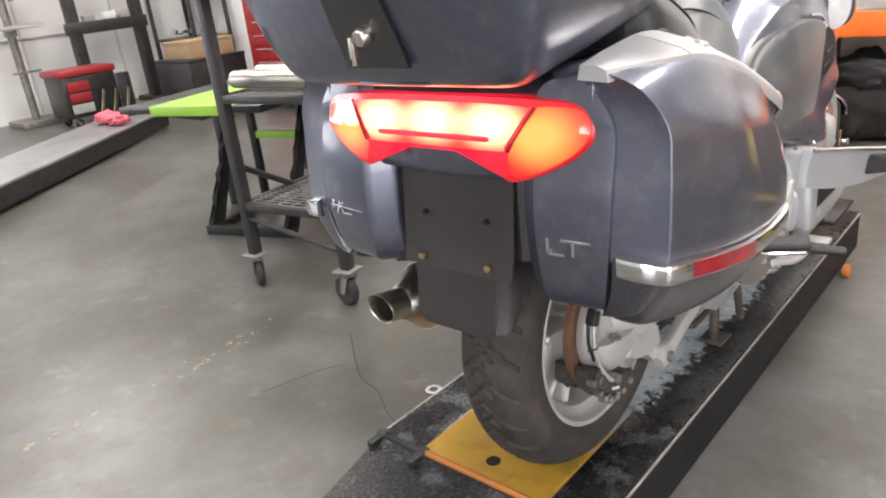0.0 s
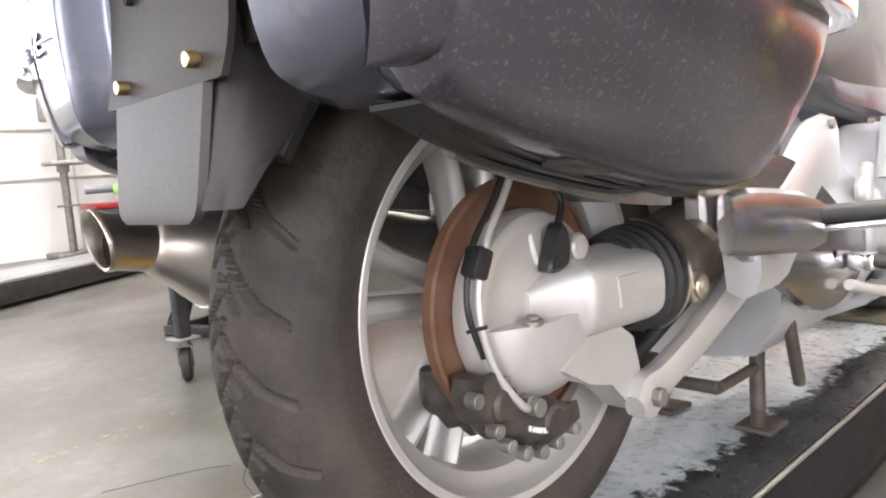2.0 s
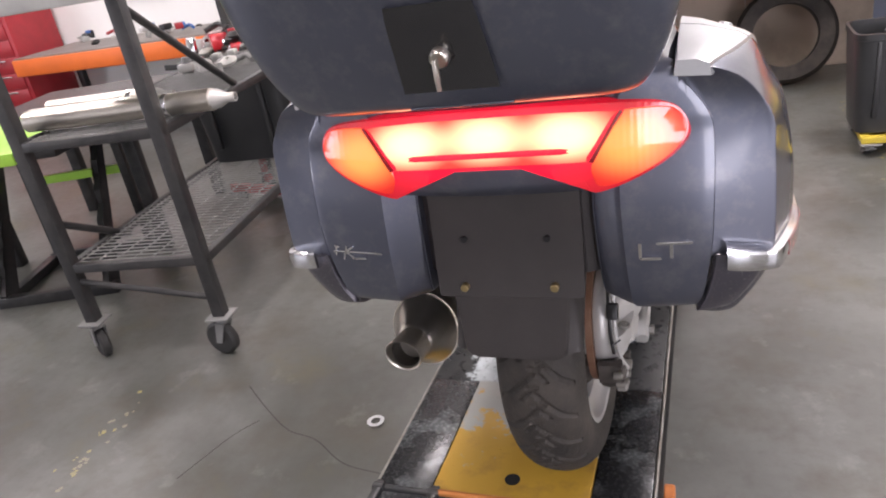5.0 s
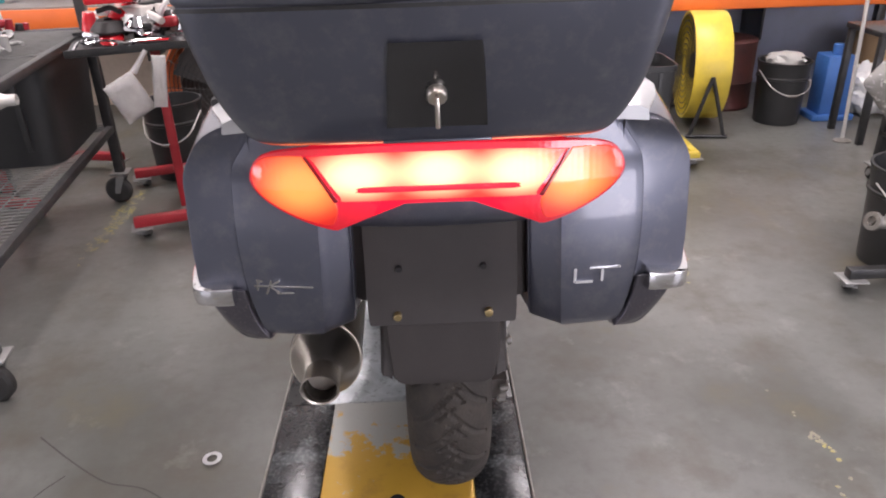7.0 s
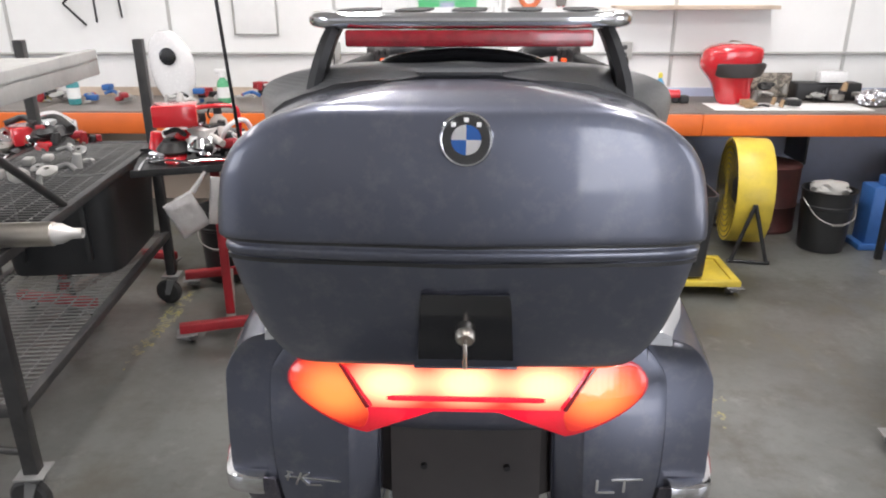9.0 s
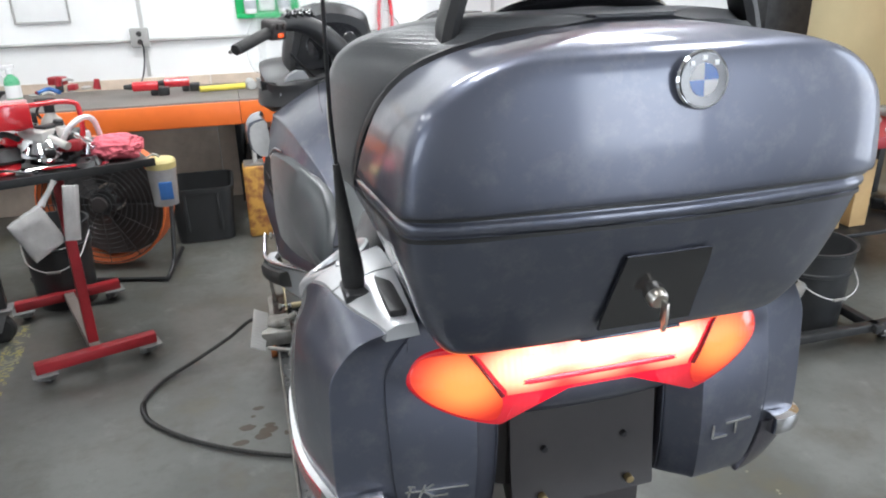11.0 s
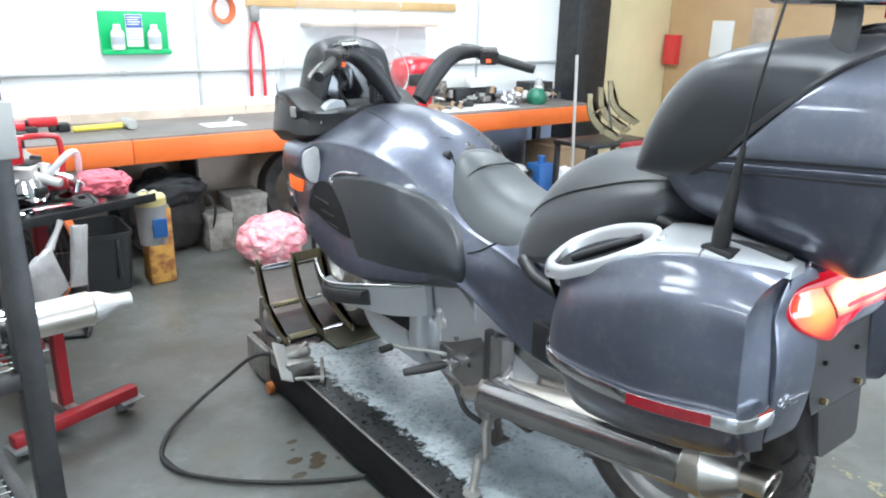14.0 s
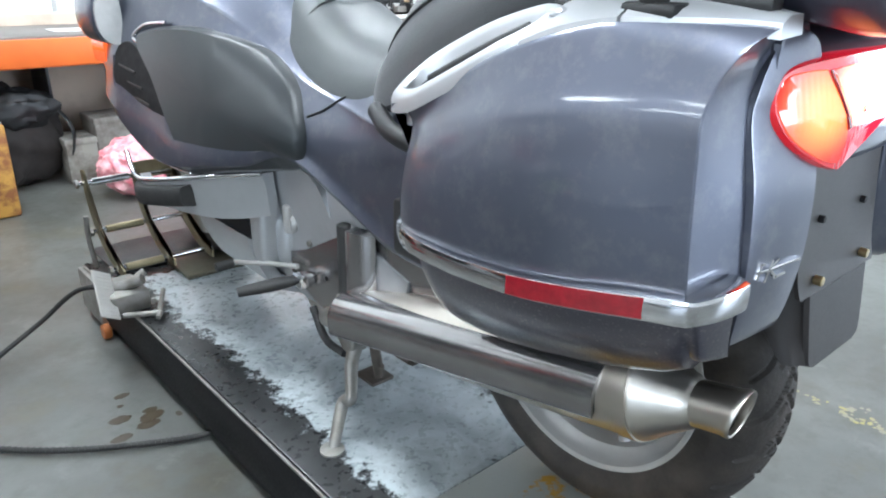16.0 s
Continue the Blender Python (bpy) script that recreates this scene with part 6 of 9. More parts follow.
part("tank_seam", tube([(x, y, top_z_at(x, y) + 0.001) for x, y in ((-0.12, 1.60), (-0.145, 1.50), (-0.165, 1.40), (-0.178, 1.31), (-0.174, 1.265), (-0.135, 1.225), (-0.0825, 1.184), (-0.04, 1.165), (0, 1.16), (0.04, 1.165), (0.0825, 1.184), (0.135, 1.225), (0.174, 1.265), (0.178, 1.31), (0.165, 1.40), (0.145, 1.50), (0.12, 1.60))], 0.0024, 8, 6), DARK, bike)
for s in (-1, 1):
    part("body_seam", tube([(s * x, y, top_z_at(x, y) + 0.001) for x, y in ((0.0825, 1.182), (0.098, 1.145), (0.115, 1.10), (0.130, 1.06))], 0.0022, 6, 6), DARK, bike)
    part("knob", moved(box((-0.012, -0.014, -0.012), (0.012, 0.014, 0.012), 0.005), pose(s * 0.118, 1.138, top_z_at(0.118, 1.138) + 0.004, 0, s * 40, 0)), BLACK, bike)
part("key_plate", slab([(-0.026, 1.222), (0.026, 1.222), (0.022, 1.178), (-0.022, 1.178)], lambda u, v, d: (u - 0.012, v - 0.052, top_z_at(u - 0.012, v - 0.052) + d - 0.002), 0.006, 3), GREY_PLASTIC, bike)
part("key_switch", lathe([(0, 0), (0.009, 0), (0.008, 0.004), (0, 0.004)], (-0.012, 1.148, top_z_at(-0.012, 1.148) + 0.003), (0, -0.3, 1), 20), CHROME, bike)

# instrument console, windscreen, mirrors, bars
part("console", loft([[(x, y, z) for x, z in ((-hw * 0.90, zb), (-hw * 0.98, zt - 0.04), (-hw * 0.9, zt), (0, zt + 0.01), (hw * 0.9, zt), (hw * 0.98, zt - 0.04), (hw * 0.90, zb))] for y, hw, zt, zb in ((1.60, 0.16, 1.185, 1.10), (1.66, 0.30, 1.175, 1.08), (1.72, 0.365, 1.185, 1.07), (1.80, 0.385, 1.225, 1.06), (1.90, 0.365, 1.225, 1.04), (2.00, 0.32, 1.19, 1.03), (2.05, 0.26, 1.16, 1.02))], 3, 4), BLACK, bike, "black instrument console")
for s in (-1, 1):
    part("speaker_grille", moved(box((-0.050, -0.004, -0.030), (0.050, 0.004, 0.030), 0.006, 3), pose(s * 0.345, 1.715, 1.145, 20, 0, s * 40)), DARK, bike)
    part("side_button", moved(box((-0.014, -0.005, -0.018), (0.014, 0.006, 0.018), 0.003), pose(s * 0.392, 1.745, 1.165, 10, 0, s * 60)), GREY_BOX, bike)
part("console_lid", loft([[(sx * 0.10 + x, y, z) for x, z in ((-0.11, zt - 0.02), (-0.09, zt), (0.09, zt), (0.11, zt - 0.02))] for sx, y, zt in ((0, 1.50, 1.182), (0, 1.58, 1.186), (0, 1.66, 1.196))], 2, 2), BLACK, bike)
dash = part("instrument_hood", loft([[(x, y, z) for x, z in ((-hw, 1.14), (-hw * 0.96, zt - 0.07), (-hw * 0.72, zt - 0.015), (0, zt + 0.008), (hw * 0.72, zt - 0.015), (hw * 0.96, zt - 0.07), (hw, 1.14))] for y, hw, zt in ((1.735, 0.205, 1.375), (1.78, 0.230, 1.405), (1.86, 0.225, 1.398), (1.95, 0.18, 1.32), (2.03, 0.10, 1.20))], 3, 3), BLACK, bike, "black instrument hood")
part("gauge_face", slab([(-0.175, 1.19), (-0.17, 1.28), (-0.125, 1.335), (0, 1.355), (0.125, 1.335), (0.17, 1.28), (0.175, 1.19)], lambda u, v, d: (u, 1.734 - d, v), 0.004, 3), GLASS_DARK, dash)
for s in (-1, 1):
    part("gauge", lathe([(0.0, 0), (0.042, 0), (0.046, 0.004), (0.042, 0.006), (0, 0.004)], (s * 0.09, 1.730, 1.275), (0, -1, 0.1), 32), GLOSS_BLACK, dash)
# Sunlight on the inner cover is put in as pale silver paint.
part("cover_panel", loft([[(x, y, z) for x, z in ((-0.30, 1.13), (-0.25, 1.195), (-0.17, 1.205), (-0.14, 1.14))] for y in (1.66, 1.68, 1.70)], 2, 2), SILVER, bike, "inner cover coloured pale for sunlight on it")
part("phone_mount", join(box((-0.045, 1.60, 1.195), (0.045, 1.63, 1.265), 0.006), *[box((-0.035 + 0.022 * k, 1.592, 1.205 + 0.012 * j), (-0.020 + 0.022 * k, 1.600, 1.213 + 0.012 * j), 0.002) for k in range(4) for j in range(3)]), BLACK, bike, "small black keypad")
SCREEN = ((2.06, 0.36, 1.12), (2.01, 0.37, 1.22), (1.95, 0.365, 1.34), (1.88, 0.335, 1.48), (1.82, 0.30, 1.60), (1.77, 0.25, 1.70), (1.75, 0.19, 1.745))
part("windscreen", loft([[(x, y - 0.81 * x * x, z) for x in np.linspace(-hw, hw, 11)] + [(x, y + 0.004 - 0.81 * x * x, z) for x in np.linspace(hw, -hw, 11)] for y, hw, z in SCREEN], 1, 4), CLEAR, bike, "clear plastic windscreen").visible_shadow = False
for s in (-1, 1):
    part("wind_deflector", slab([(0.335, 1.20), (0.40, 1.19), (0.435, 1.24), (0.43, 1.31), (0.39, 1.36), (0.345, 1.37)], lambda u, v, d: (s * u, 1.88 - 0.6 * (u - 0.33) + d, v), 0.004, 4, 0.001), CLEAR, bike, "small clear wind deflector").visible_shadow = False
for s in (-1, 1):
    mir = part("mirror", loft([[(s * (0.385 + dx + 0.018 * k), y, 1.015 + 0.85 * dz) for dx, dz in ((0.0, -0.062), (0.055, -0.066), (0.085, -0.02), (0.082, 0.045), (0.045, 0.066), (0.0, 0.060))] for y, k in ((1.585, 0), (1.60, 0.4), (1.66, 0.7), (1.72, 0.2))], 3, 3), PAINT, bike, "fairing mirror with a pale lens")
    part("lens", loft([[(s * (0.380 + dx), y, 1.012 + 0.85 * dz) for dx, dz in ((0.002, -0.060), (0.052, -0.064), (0.082, -0.02), (0.080, 0.043), (0.044, 0.062), (0.002, 0.058))] for y in (1.572, 1.584)], 3, 1), LENS_WHITE, mir)
    part("side_marker", loft([[(s * (0.402 + dx), y, 0.930 + dz) for dx, dz in ((0.0, -0.030), (0.012, -0.026), (0.016, 0.02), (0.0, 0.03))] for y in (1.66, 1.70, 1.76)], 2, 2), LENS_AMBER, mir, "amber side marker lens")
    part("mirror_arm", rod((s * 0.36, 1.63, 0.98), (s * 0.43, 1.65, 0.98), 0.022), BLACK, mir)
    bar = part("handlebar", tube([(s * 0.055, 1.60, 1.20), (s * 0.12, 1.605, 1.285), (s * 0.20, 1.60, 1.352), (s * 0.28, 1.565, 1.368), (s * 0.345, 1.51, 1.342)], [0.030, 0.034, 0.030, 0.024, 0.014], 8, 16), BLACK, bike, "black handlebar")
    part("grip", rod((s * 0.338, 1.515, 1.346), (s * 0.432, 1.425, 1.312), 0.0175, seg=18), RUBBER_BLACK, bar, "black rubber grip")
    part("bar_end", rod((s * 0.430, 1.427, 1.313), (s * 0.441, 1.416, 1.309), 0.0165), BLACK, bar)
    part("switch_box", join(moved(box((-0.032, -0.026, -0.028), (0.032, 0.030, 0.030), 0.010, 3), pose(s * 0.318, 1.535, 1.352, 10, 0, -s * 40)), *[moved(box((-0.008, -0.030, 0.004), (0.008, -0.022, 0.022), 0.003), pose(s * (0.303 + 0.018 * k), 1.540 - 0.012 * k, 1.354, 10, 0, -s * 40)) for k in range(3)]), GREY_PLASTIC, bar)
    # No lamp: the switch glows because it borrows the emitting amber lens.
    part("turn_button", moved(box((-0.010, -0.034, -0.018), (0.010, -0.024, -0.004), 0.004), pose(s * 0.318, 1.535, 1.352, 10, 0, -s * 40)), LENS_AMBER, bar, "small orange switch with a glow added")
    part("reservoir", rod((s * 0.265, 1.60, 1.37), (s * 0.265, 1.60, 1.395), 0.024, seg=24), BLACK, bar)
    part("lever", tube([(s * 0.30, 1.575, 1.345), (s * 0.36, 1.555, 1.335), (s * 0.425, 1.495, 1.312), (s * 0.455, 1.455, 1.300)], [0.008, 0.006, 0.0055, 0.006], 6, 10), ALLOY_DARK if s < 0 else BLACK, bar)
for k in range(4):
    part("hose_end", tube([(-0.275 + 0.022 * k, 1.548 + 0.012 * k, 1.385), (-0.268 + 0.022 * k, 1.585 + 0.010 * k, 1.398), (-0.250 + 0.022 * k, 1.625 + 0.008 * k, 1.375)], [0.010, 0.011, 0.009], 5, 12), GLOSS_BLACK, bike)
part("cable", tube([(-0.25, 1.54, 1.28), (-0.20, 1.64, 1.24), (-0.08, 1.70, 1.16)], 0.005), BLACK, bike)

PLATE = mat("polished_plate", (0.42, 0.41, 0.41), 0.16, 0.9, (0.25, 0.23, 0.23), 10, 0.6, 0.03, 160, rough_var=0.08)
# engine and gearbox masses, crash bars, pegs, stands
def right_peg():
    """The pillion rest that is folded out: a curved silver bracket with a rubber pad."""
    pp = part("pillion_peg", loft([[(x + dx, y, z + dz) for dx, dz in ((-0.008, -w), (0.008, -w), (0.010, 0), (0.008, w), (-0.008, w))] for x, y, z, w in ((0.238, 0.53, 0.590, 0.030), (0.243, 0.57, 0.588, 0.034), (0.250, 0.64, 0.582, 0.034), (0.262, 0.70, 0.574, 0.032), (0.268, 0.735, 0.570, 0.024))], 2, 3), PLATE, bike, "folded-out pillion foot rest on a silver bracket")
    part("rubber", moved(box((0.0, -0.028, -0.008), (0.105, 0.028, 0.012), 0.008, 3), pose(0.262, 0.745, 0.578, 0, -3, 22)), RUBBER_BLACK, pp)
    part("underside", moved(box((-0.004, -0.024, -0.020), (0.095, 0.024, -0.0085), 0.005, 2), pose(0.262, 0.745, 0.578, 0, -3, 22)), CHROME, pp)
    return pp


eng = part("engine", join(
    box((-0.17, 1.00, 0.42), (0.17, 1.62, 0.66), 0.03, 3), box((-0.235, 1.08, 0.47), (0.235, 1.42, 0.60), 0.03, 3),
    loft([[(x, y, z) for x, z in ((-0.15, 0.36), (0.15, 0.36), (0.19, 0.50), (0.15, 0.56), (-0.15, 0.56), (-0.19, 0.50))] for y in (0.80, 0.95, 1.10, 1.45)], 2, 2)), SILVER, bike, "silver engine and gearbox casing")
for s in (-1, 1):
    part("side_cover", loft([[(s * x, y, z) for y, z in ((0.92, 0.50), (0.98, 0.42), (1.12, 0.44), (1.18, 0.56), (1.12, 0.72), (0.96, 0.73), (0.90, 0.64))] for x in (0.15, 0.205, 0.215)], 3, 2), SILVER, eng)
    part("cap", join(lathe([(0, 0), (0.024, 0), (0.026, 0.008), (0.020, 0.014), (0, 0.014)], (s * 0.214, 1.075, 0.59), (s, 0, 0), 28), box((min(s * 0.214, s * 0.236), 1.062, 0.565), (max(s * 0.214, s * 0.236), 1.088, 0.635), 0.009, 3)), ALLOY, eng)
    for y, z in ((0.94, 0.70), (1.14, 0.70), (0.93, 0.50), (1.14, 0.47), (1.00, 0.56)):
        part("bolt", rod((s * 0.212, y, z), (s * 0.222, y, z), 0.008, seg=10), ALLOY_DARK, eng)
    part("rear_frame", loft([[(s * (x + dx), y, z + dz) for dx, dz in ((-0.02, -w), (0.02, -w), (0.026, 0), (0.02, w), (-0.02, w))] for x, y, z, w in ((0.19, 0.98, 0.66, 0.05), (0.20, 0.86, 0.64, 0.05), (0.205, 0.74, 0.56, 0.06), (0.205, 0.64, 0.54, 0.05))], 2, 3), SILVER, eng)
    part("belly_pan", loft([[(s * x, y, z) for x, z in ((0.08, 0.33), (0.19, 0.37), (0.245, 0.44), (0.275, 0.52), (0.26, 0.522), (0.23, 0.45), (0.18, 0.385), (0.08, 0.35))] for y in (1.19, 1.28, 1.38, 1.46)], 2, 3), SILVER, bike, "silver belly pan")
    # leg panel under the pad: a silver side plate with a bright upper flange, a rubber block at its front
    bar = part("leg_panel", loft([[(s * (x + o), y, z + dz) for o, dz in ((-0.02, 0.0), (0.006, 0.0), (0.006, -0.012), (0.0, -0.03), (-0.006, -h), (-0.03, -h))] for x, y, z, h in ((0.262, 1.10, 0.708, 0.10), (0.30, 1.16, 0.698, 0.105), (0.345, 1.24, 0.684, 0.10), (0.392, 1.34, 0.664, 0.075), (0.415, 1.42, 0.652, 0.06), (0.40, 1.48, 0.650, 0.05))], 1, 3), SILVER, bike, "silver side plate under the leg guard", angle=25)
    part("flange", tube([(s * x, y, z) for x, y, z in ((0.270, 1.10, 0.709), (0.308, 1.16, 0.699), (0.352, 1.24, 0.685), (0.399, 1.34, 0.665), (0.422, 1.42, 0.653), (0.424, 1.47, 0.662), (0.415, 1.53, 0.700))], 0.006, 6, 10), CHROME, bar)
    part("rubber_block", loft([[(s * (x + o), y, z + dz) for o, dz in ((-0.03, 0.004), (0.016, 0.004), (0.020, -0.018), (0.014, -0.040), (-0.03, -0.044))] for x, y, z in ((0.372, 1.27, 0.655), (0.405, 1.35, 0.642), (0.420, 1.42, 0.633), (0.405, 1.475, 0.630))], 2, 3), RUBBER_BLACK, bar)
    part("cylinder_cover", box((min(s * 0.16, s * 0.27), 1.12, 0.475), (max(s * 0.16, s * 0.27), 1.19, 0.70), 0.018, 3), SILVER, eng)
    # Solid dark box: the recess's shade is put into its colour.
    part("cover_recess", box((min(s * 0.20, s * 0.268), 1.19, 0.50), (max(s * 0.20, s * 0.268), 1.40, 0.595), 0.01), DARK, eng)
    part("horn", rod((s * 0.225, 1.27, 0.52), (s * 0.245, 1.27, 0.52), 0.05, seg=28), BLACK, eng)
    # rider's and pillion pegs
    pg = part("foot_peg", tube([(s * 0.24, 1.00, 0.482), (s * 0.30, 1.025, 0.475), (s * 0.375, 1.052, 0.468)], [0.012, 0.019, 0.014], 6, 14, flat=0.75), RUBBER_BLACK, bike, "black rubber foot peg on a chrome bracket")
    part("bracket", box((min(s * 0.225, s * 0.262), 0.975, 0.468), (max(s * 0.225, s * 0.262), 1.015, 0.495), 0.004), CHROME, pg)
    pp = right_peg() if s > 0 else part("pillion_peg", loft([[(s * x, y, z) for x, y in ((0.245, 0.735), (0.262, 0.775), (0.252, 0.812), (0.232, 0.812), (0.226, 0.735))] for z in (0.512, 0.53, 0.62, 0.660)], 2, 3), PLATE, bike, "folded pillion foot rest")
    if s < 0:
        part("rubber", loft([[(s * x, y, z) for x, y in ((0.250, 0.798), (0.262, 0.806), (0.260, 0.822), (0.240, 0.826), (0.236, 0.806))] for z in (0.515, 0.53, 0.62, 0.664)], 2, 2), RUBBER_BLACK, pp)
    part("peg_plate", loft([[(s * x, y, z) for x, z in ((0.205, z0), (0.222, z0), (0.222, z1), (0.205, z1))] for y, z0, z1 in ((0.50, 0.60, 0.68), (0.62, 0.54, 0.67), (0.74, 0.48, 0.66), (0.84, 0.43, 0.63), (0.94, 0.42, 0.58), (1.02, 0.44, 0.54), (1.08, 0.47, 0.52))], 1, 3), PLATE, bike, "polished alloy foot-rest plate")
    part("case_guard", box((min(s * 0.23, s * 0.262), 0.475, 0.66), (max(s * 0.23, s * 0.262), 0.64, 0.765), 0.01), BLACK, bike)
part("gear_lever", join(tube([(-0.235, 1.03, 0.50), (-0.26, 1.12, 0.485), (-0.285, 1.20, 0.468), (-0.285, 1.25, 0.455)], 0.006), rod((-0.285, 1.245, 0.455), (-0.33, 1.25, 0.452), 0.007)), ALLOY, bike, "gear lever with a rubber sleeve")
part("gear_rubber", rod((-0.292, 1.246, 0.455), (-0.335, 1.250, 0.452), 0.012), RUBBER_BLACK, bike)
part("brake_pedal", join(tube([(0.235, 0.95, 0.45), (0.26, 1.05, 0.425), (0.27, 1.16, 0.43)], 0.009), box((0.25, 1.15, 0.432), (0.31, 1.20, 0.444), 0.004)), ALLOY, bike)
part("side_stand", tube([(-0.215, 0.835, 0.375), (-0.235, 0.825, 0.335), (-0.262, 0.790, 0.280), (-0.270, 0.810, 0.262), (-0.318, 0.775, 0.200), (-0.326, 0.770, 0.193)], [0.017, 0.015, 0.013, 0.014, 0.012, 0.010], 8, 12), ALLOY_DARK, bike, "bare metal side stand leg")
part("stand_foot", lathe([(0, 0), (0.026, 0), (0.026, 0.005), (0.010, 0.009), (0, 0.009)], (-0.328, 0.768, LZ + 0.0005), (0, 0, 1), 20), ALLOY_DARK, bike)
part("stand_pivot", join(rod((-0.235, 0.845, 0.385), (-0.175, 0.845, 0.385), 0.028), box((-0.225, 0.82, 0.36), (-0.19, 0.90, 0.44), 0.01)), ALLOY_DARK, bike)
part("stand_spring", tube([(-0.225, 0.99, 0.41), (-0.232, 0.93, 0.355), (-0.228, 0.86, 0.345)], 0.009), RUBBER_BLACK, bike)
for x in (-0.09, 0.09):
    leg = part("centre_stand_leg", join(tube([(x, 0.955, 0.40), (x, 0.945, 0.30), (x + 0.004, 0.932, 0.215)], 0.013, 5, 12), box((x - 0.03, 0.91, LZ + 0.0005), (x + 0.035, 0.985, LZ + 0.009), 0.002), rod((x + 0.004, 0.932, LZ + 0.008), (x + 0.006, 0.930, LZ + 0.04), 0.012)), STAND_STEEL, bike, "dirty metal centre stand leg")
part("stand_bar", join(rod((-0.09, 0.80, 0.30), (0.09, 0.80, 0.30), 0.011), rod((0.09, 0.80, 0.30), (0.09, 0.945, 0.30), 0.009), rod((-0.09, 0.80, 0.30), (-0.09, 0.945, 0.30), 0.009)), STAND_STEEL, bike)
part("stand_coil", rod((0.165, 0.93, 0.285), (0.165, 0.89, 0.40), 0.010), STAND_STEEL, bike)
part("under_tray", box((-0.18, 0.30, 0.86), (0.18, 0.80, 0.90), 0.01), BLACK, bike)
part("shock", join(tube([(0.02, 0.62, 0.58), (0.02, 0.66, 0.88)], 0.03, 4, 16), *[lathe([(0.040, -0.006), (0.047, 0), (0.040, 0.006)], (0.02, 0.625 + 0.004 * k, 0.62 + 0.028 * k), (0, 0.1, 1), 20) for k in range(8)]), BLACK, bike)
part("sub_frame", join(*[tube([(s * 0.10, 0.20, 0.86), (s * 0.13, 0.50, 0.80), (s * 0.15, 0.78, 0.66)], 0.018) for s in (-1, 1)], box((-0.15, 0.05, 0.80), (0.15, 0.30, 0.86), 0.02)), BLACK, bike)

# exhaust on the near side
def oval(c, d, rx, rz, n=20):
    d = Vector(d).normalized()
    side = d.cross(Vector((0, 0, 1))).normalized()
    up = side.cross(d).normalized()
    return [tuple(Vector(c) + side * rx * math.cos(a) + up * rz * math.sin(a)) for a in np.linspace(0, 2 * math.pi, n + 1)[:-1]]


ED2 = Vector((0.045, -1.0, 0.185)).normalized()
E0 = Vector((-0.245, 0.760, 0.490))
at = lambda k: E0 + ED2 * k
ex = part("silencer", loft([oval(at(k), ED2, rx, rz) for k, rx, rz in ((-0.06, 0.034, 0.037), (0.0, 0.041, 0.046), (0.08, 0.048, 0.055), (0.18, 0.056, 0.063), (0.32, 0.061, 0.069), (0.52, 0.064, 0.071), (0.60, 0.064, 0.071), (0.645, 0.064, 0.071), (0.655, 0.062, 0.069), (0.668, 0.056, 0.061), (0.69, 0.046, 0.048), (0.712, 0.036, 0.037), (0.720, 0.031, 0.031))], 2, 3), STEEL, bike, "polished stainless silencer")
part("heat_shield", loft([[tuple(Vector(p)) for p in (lambda c: [c + Vector((-0.016, 0, 0.050)), c + Vector((-0.050, 0, 0.046)), c + Vector((-0.0715, 0, 0.012)), c + Vector((-0.068, 0, -0.028)), c + Vector((-0.064, 0, -0.026)), c + Vector((-0.066, 0, 0.010)), c + Vector((-0.047, 0, 0.041)), c + Vector((-0.016, 0, 0.045))])(at(k))] for k in (-0.02, 0.06, 0.17, 0.24, 0.36, 0.46, 0.54, 0.605)], 2, 3), PLATE, ex, "chrome heat shield")
part("clamp", loft([oval(at(k), ED2, 0.0665, 0.0735) for k in (0.625, 0.632, 0.642, 0.648)], 2, 1), STEEL, ex)
def slashed(bm):
    """Draws the upper side of the pipe's open end out further than the lower."""
    for v in bm.verts:
        q = v.co - at(0.722)
        k = q.dot(ED2)
        if k > 0.0:
            v.co += ED2 * (k / 0.05) * 0.35 * (q - ED2 * k).z
    return bm


tip = part("tail_pipe", slashed(lathe([(0.0315, -0.030), (0.0315, 0.040), (0.0330, 0.046), (0.0335, 0.051), (0.0320, 0.054), (0.0296, 0.052), (0.0286, 0.044), (0.0280, -0.048), (0.0315, -0.048)], at(0.722), ED2, 40, True)), STEEL, ex, "round steel tail pipe with a rolled lip")
part("bore", lathe([(0, -0.020), (0.0275, -0.020), (0.0275, 0.036), (0.0268, 0.036), (0.0268, -0.016), (0.012, -0.016), (0.010, -0.010), (0, -0.010)], at(0.722), ED2, 32), SOOT, tip, "sooty inside of the pipe")
part("header_pipe", tube([tuple(at(-0.05)), (-0.23, 0.90, 0.42), (-0.16, 1.05, 0.36), (-0.08, 1.25, 0.34)], 0.024), STEEL, ex)


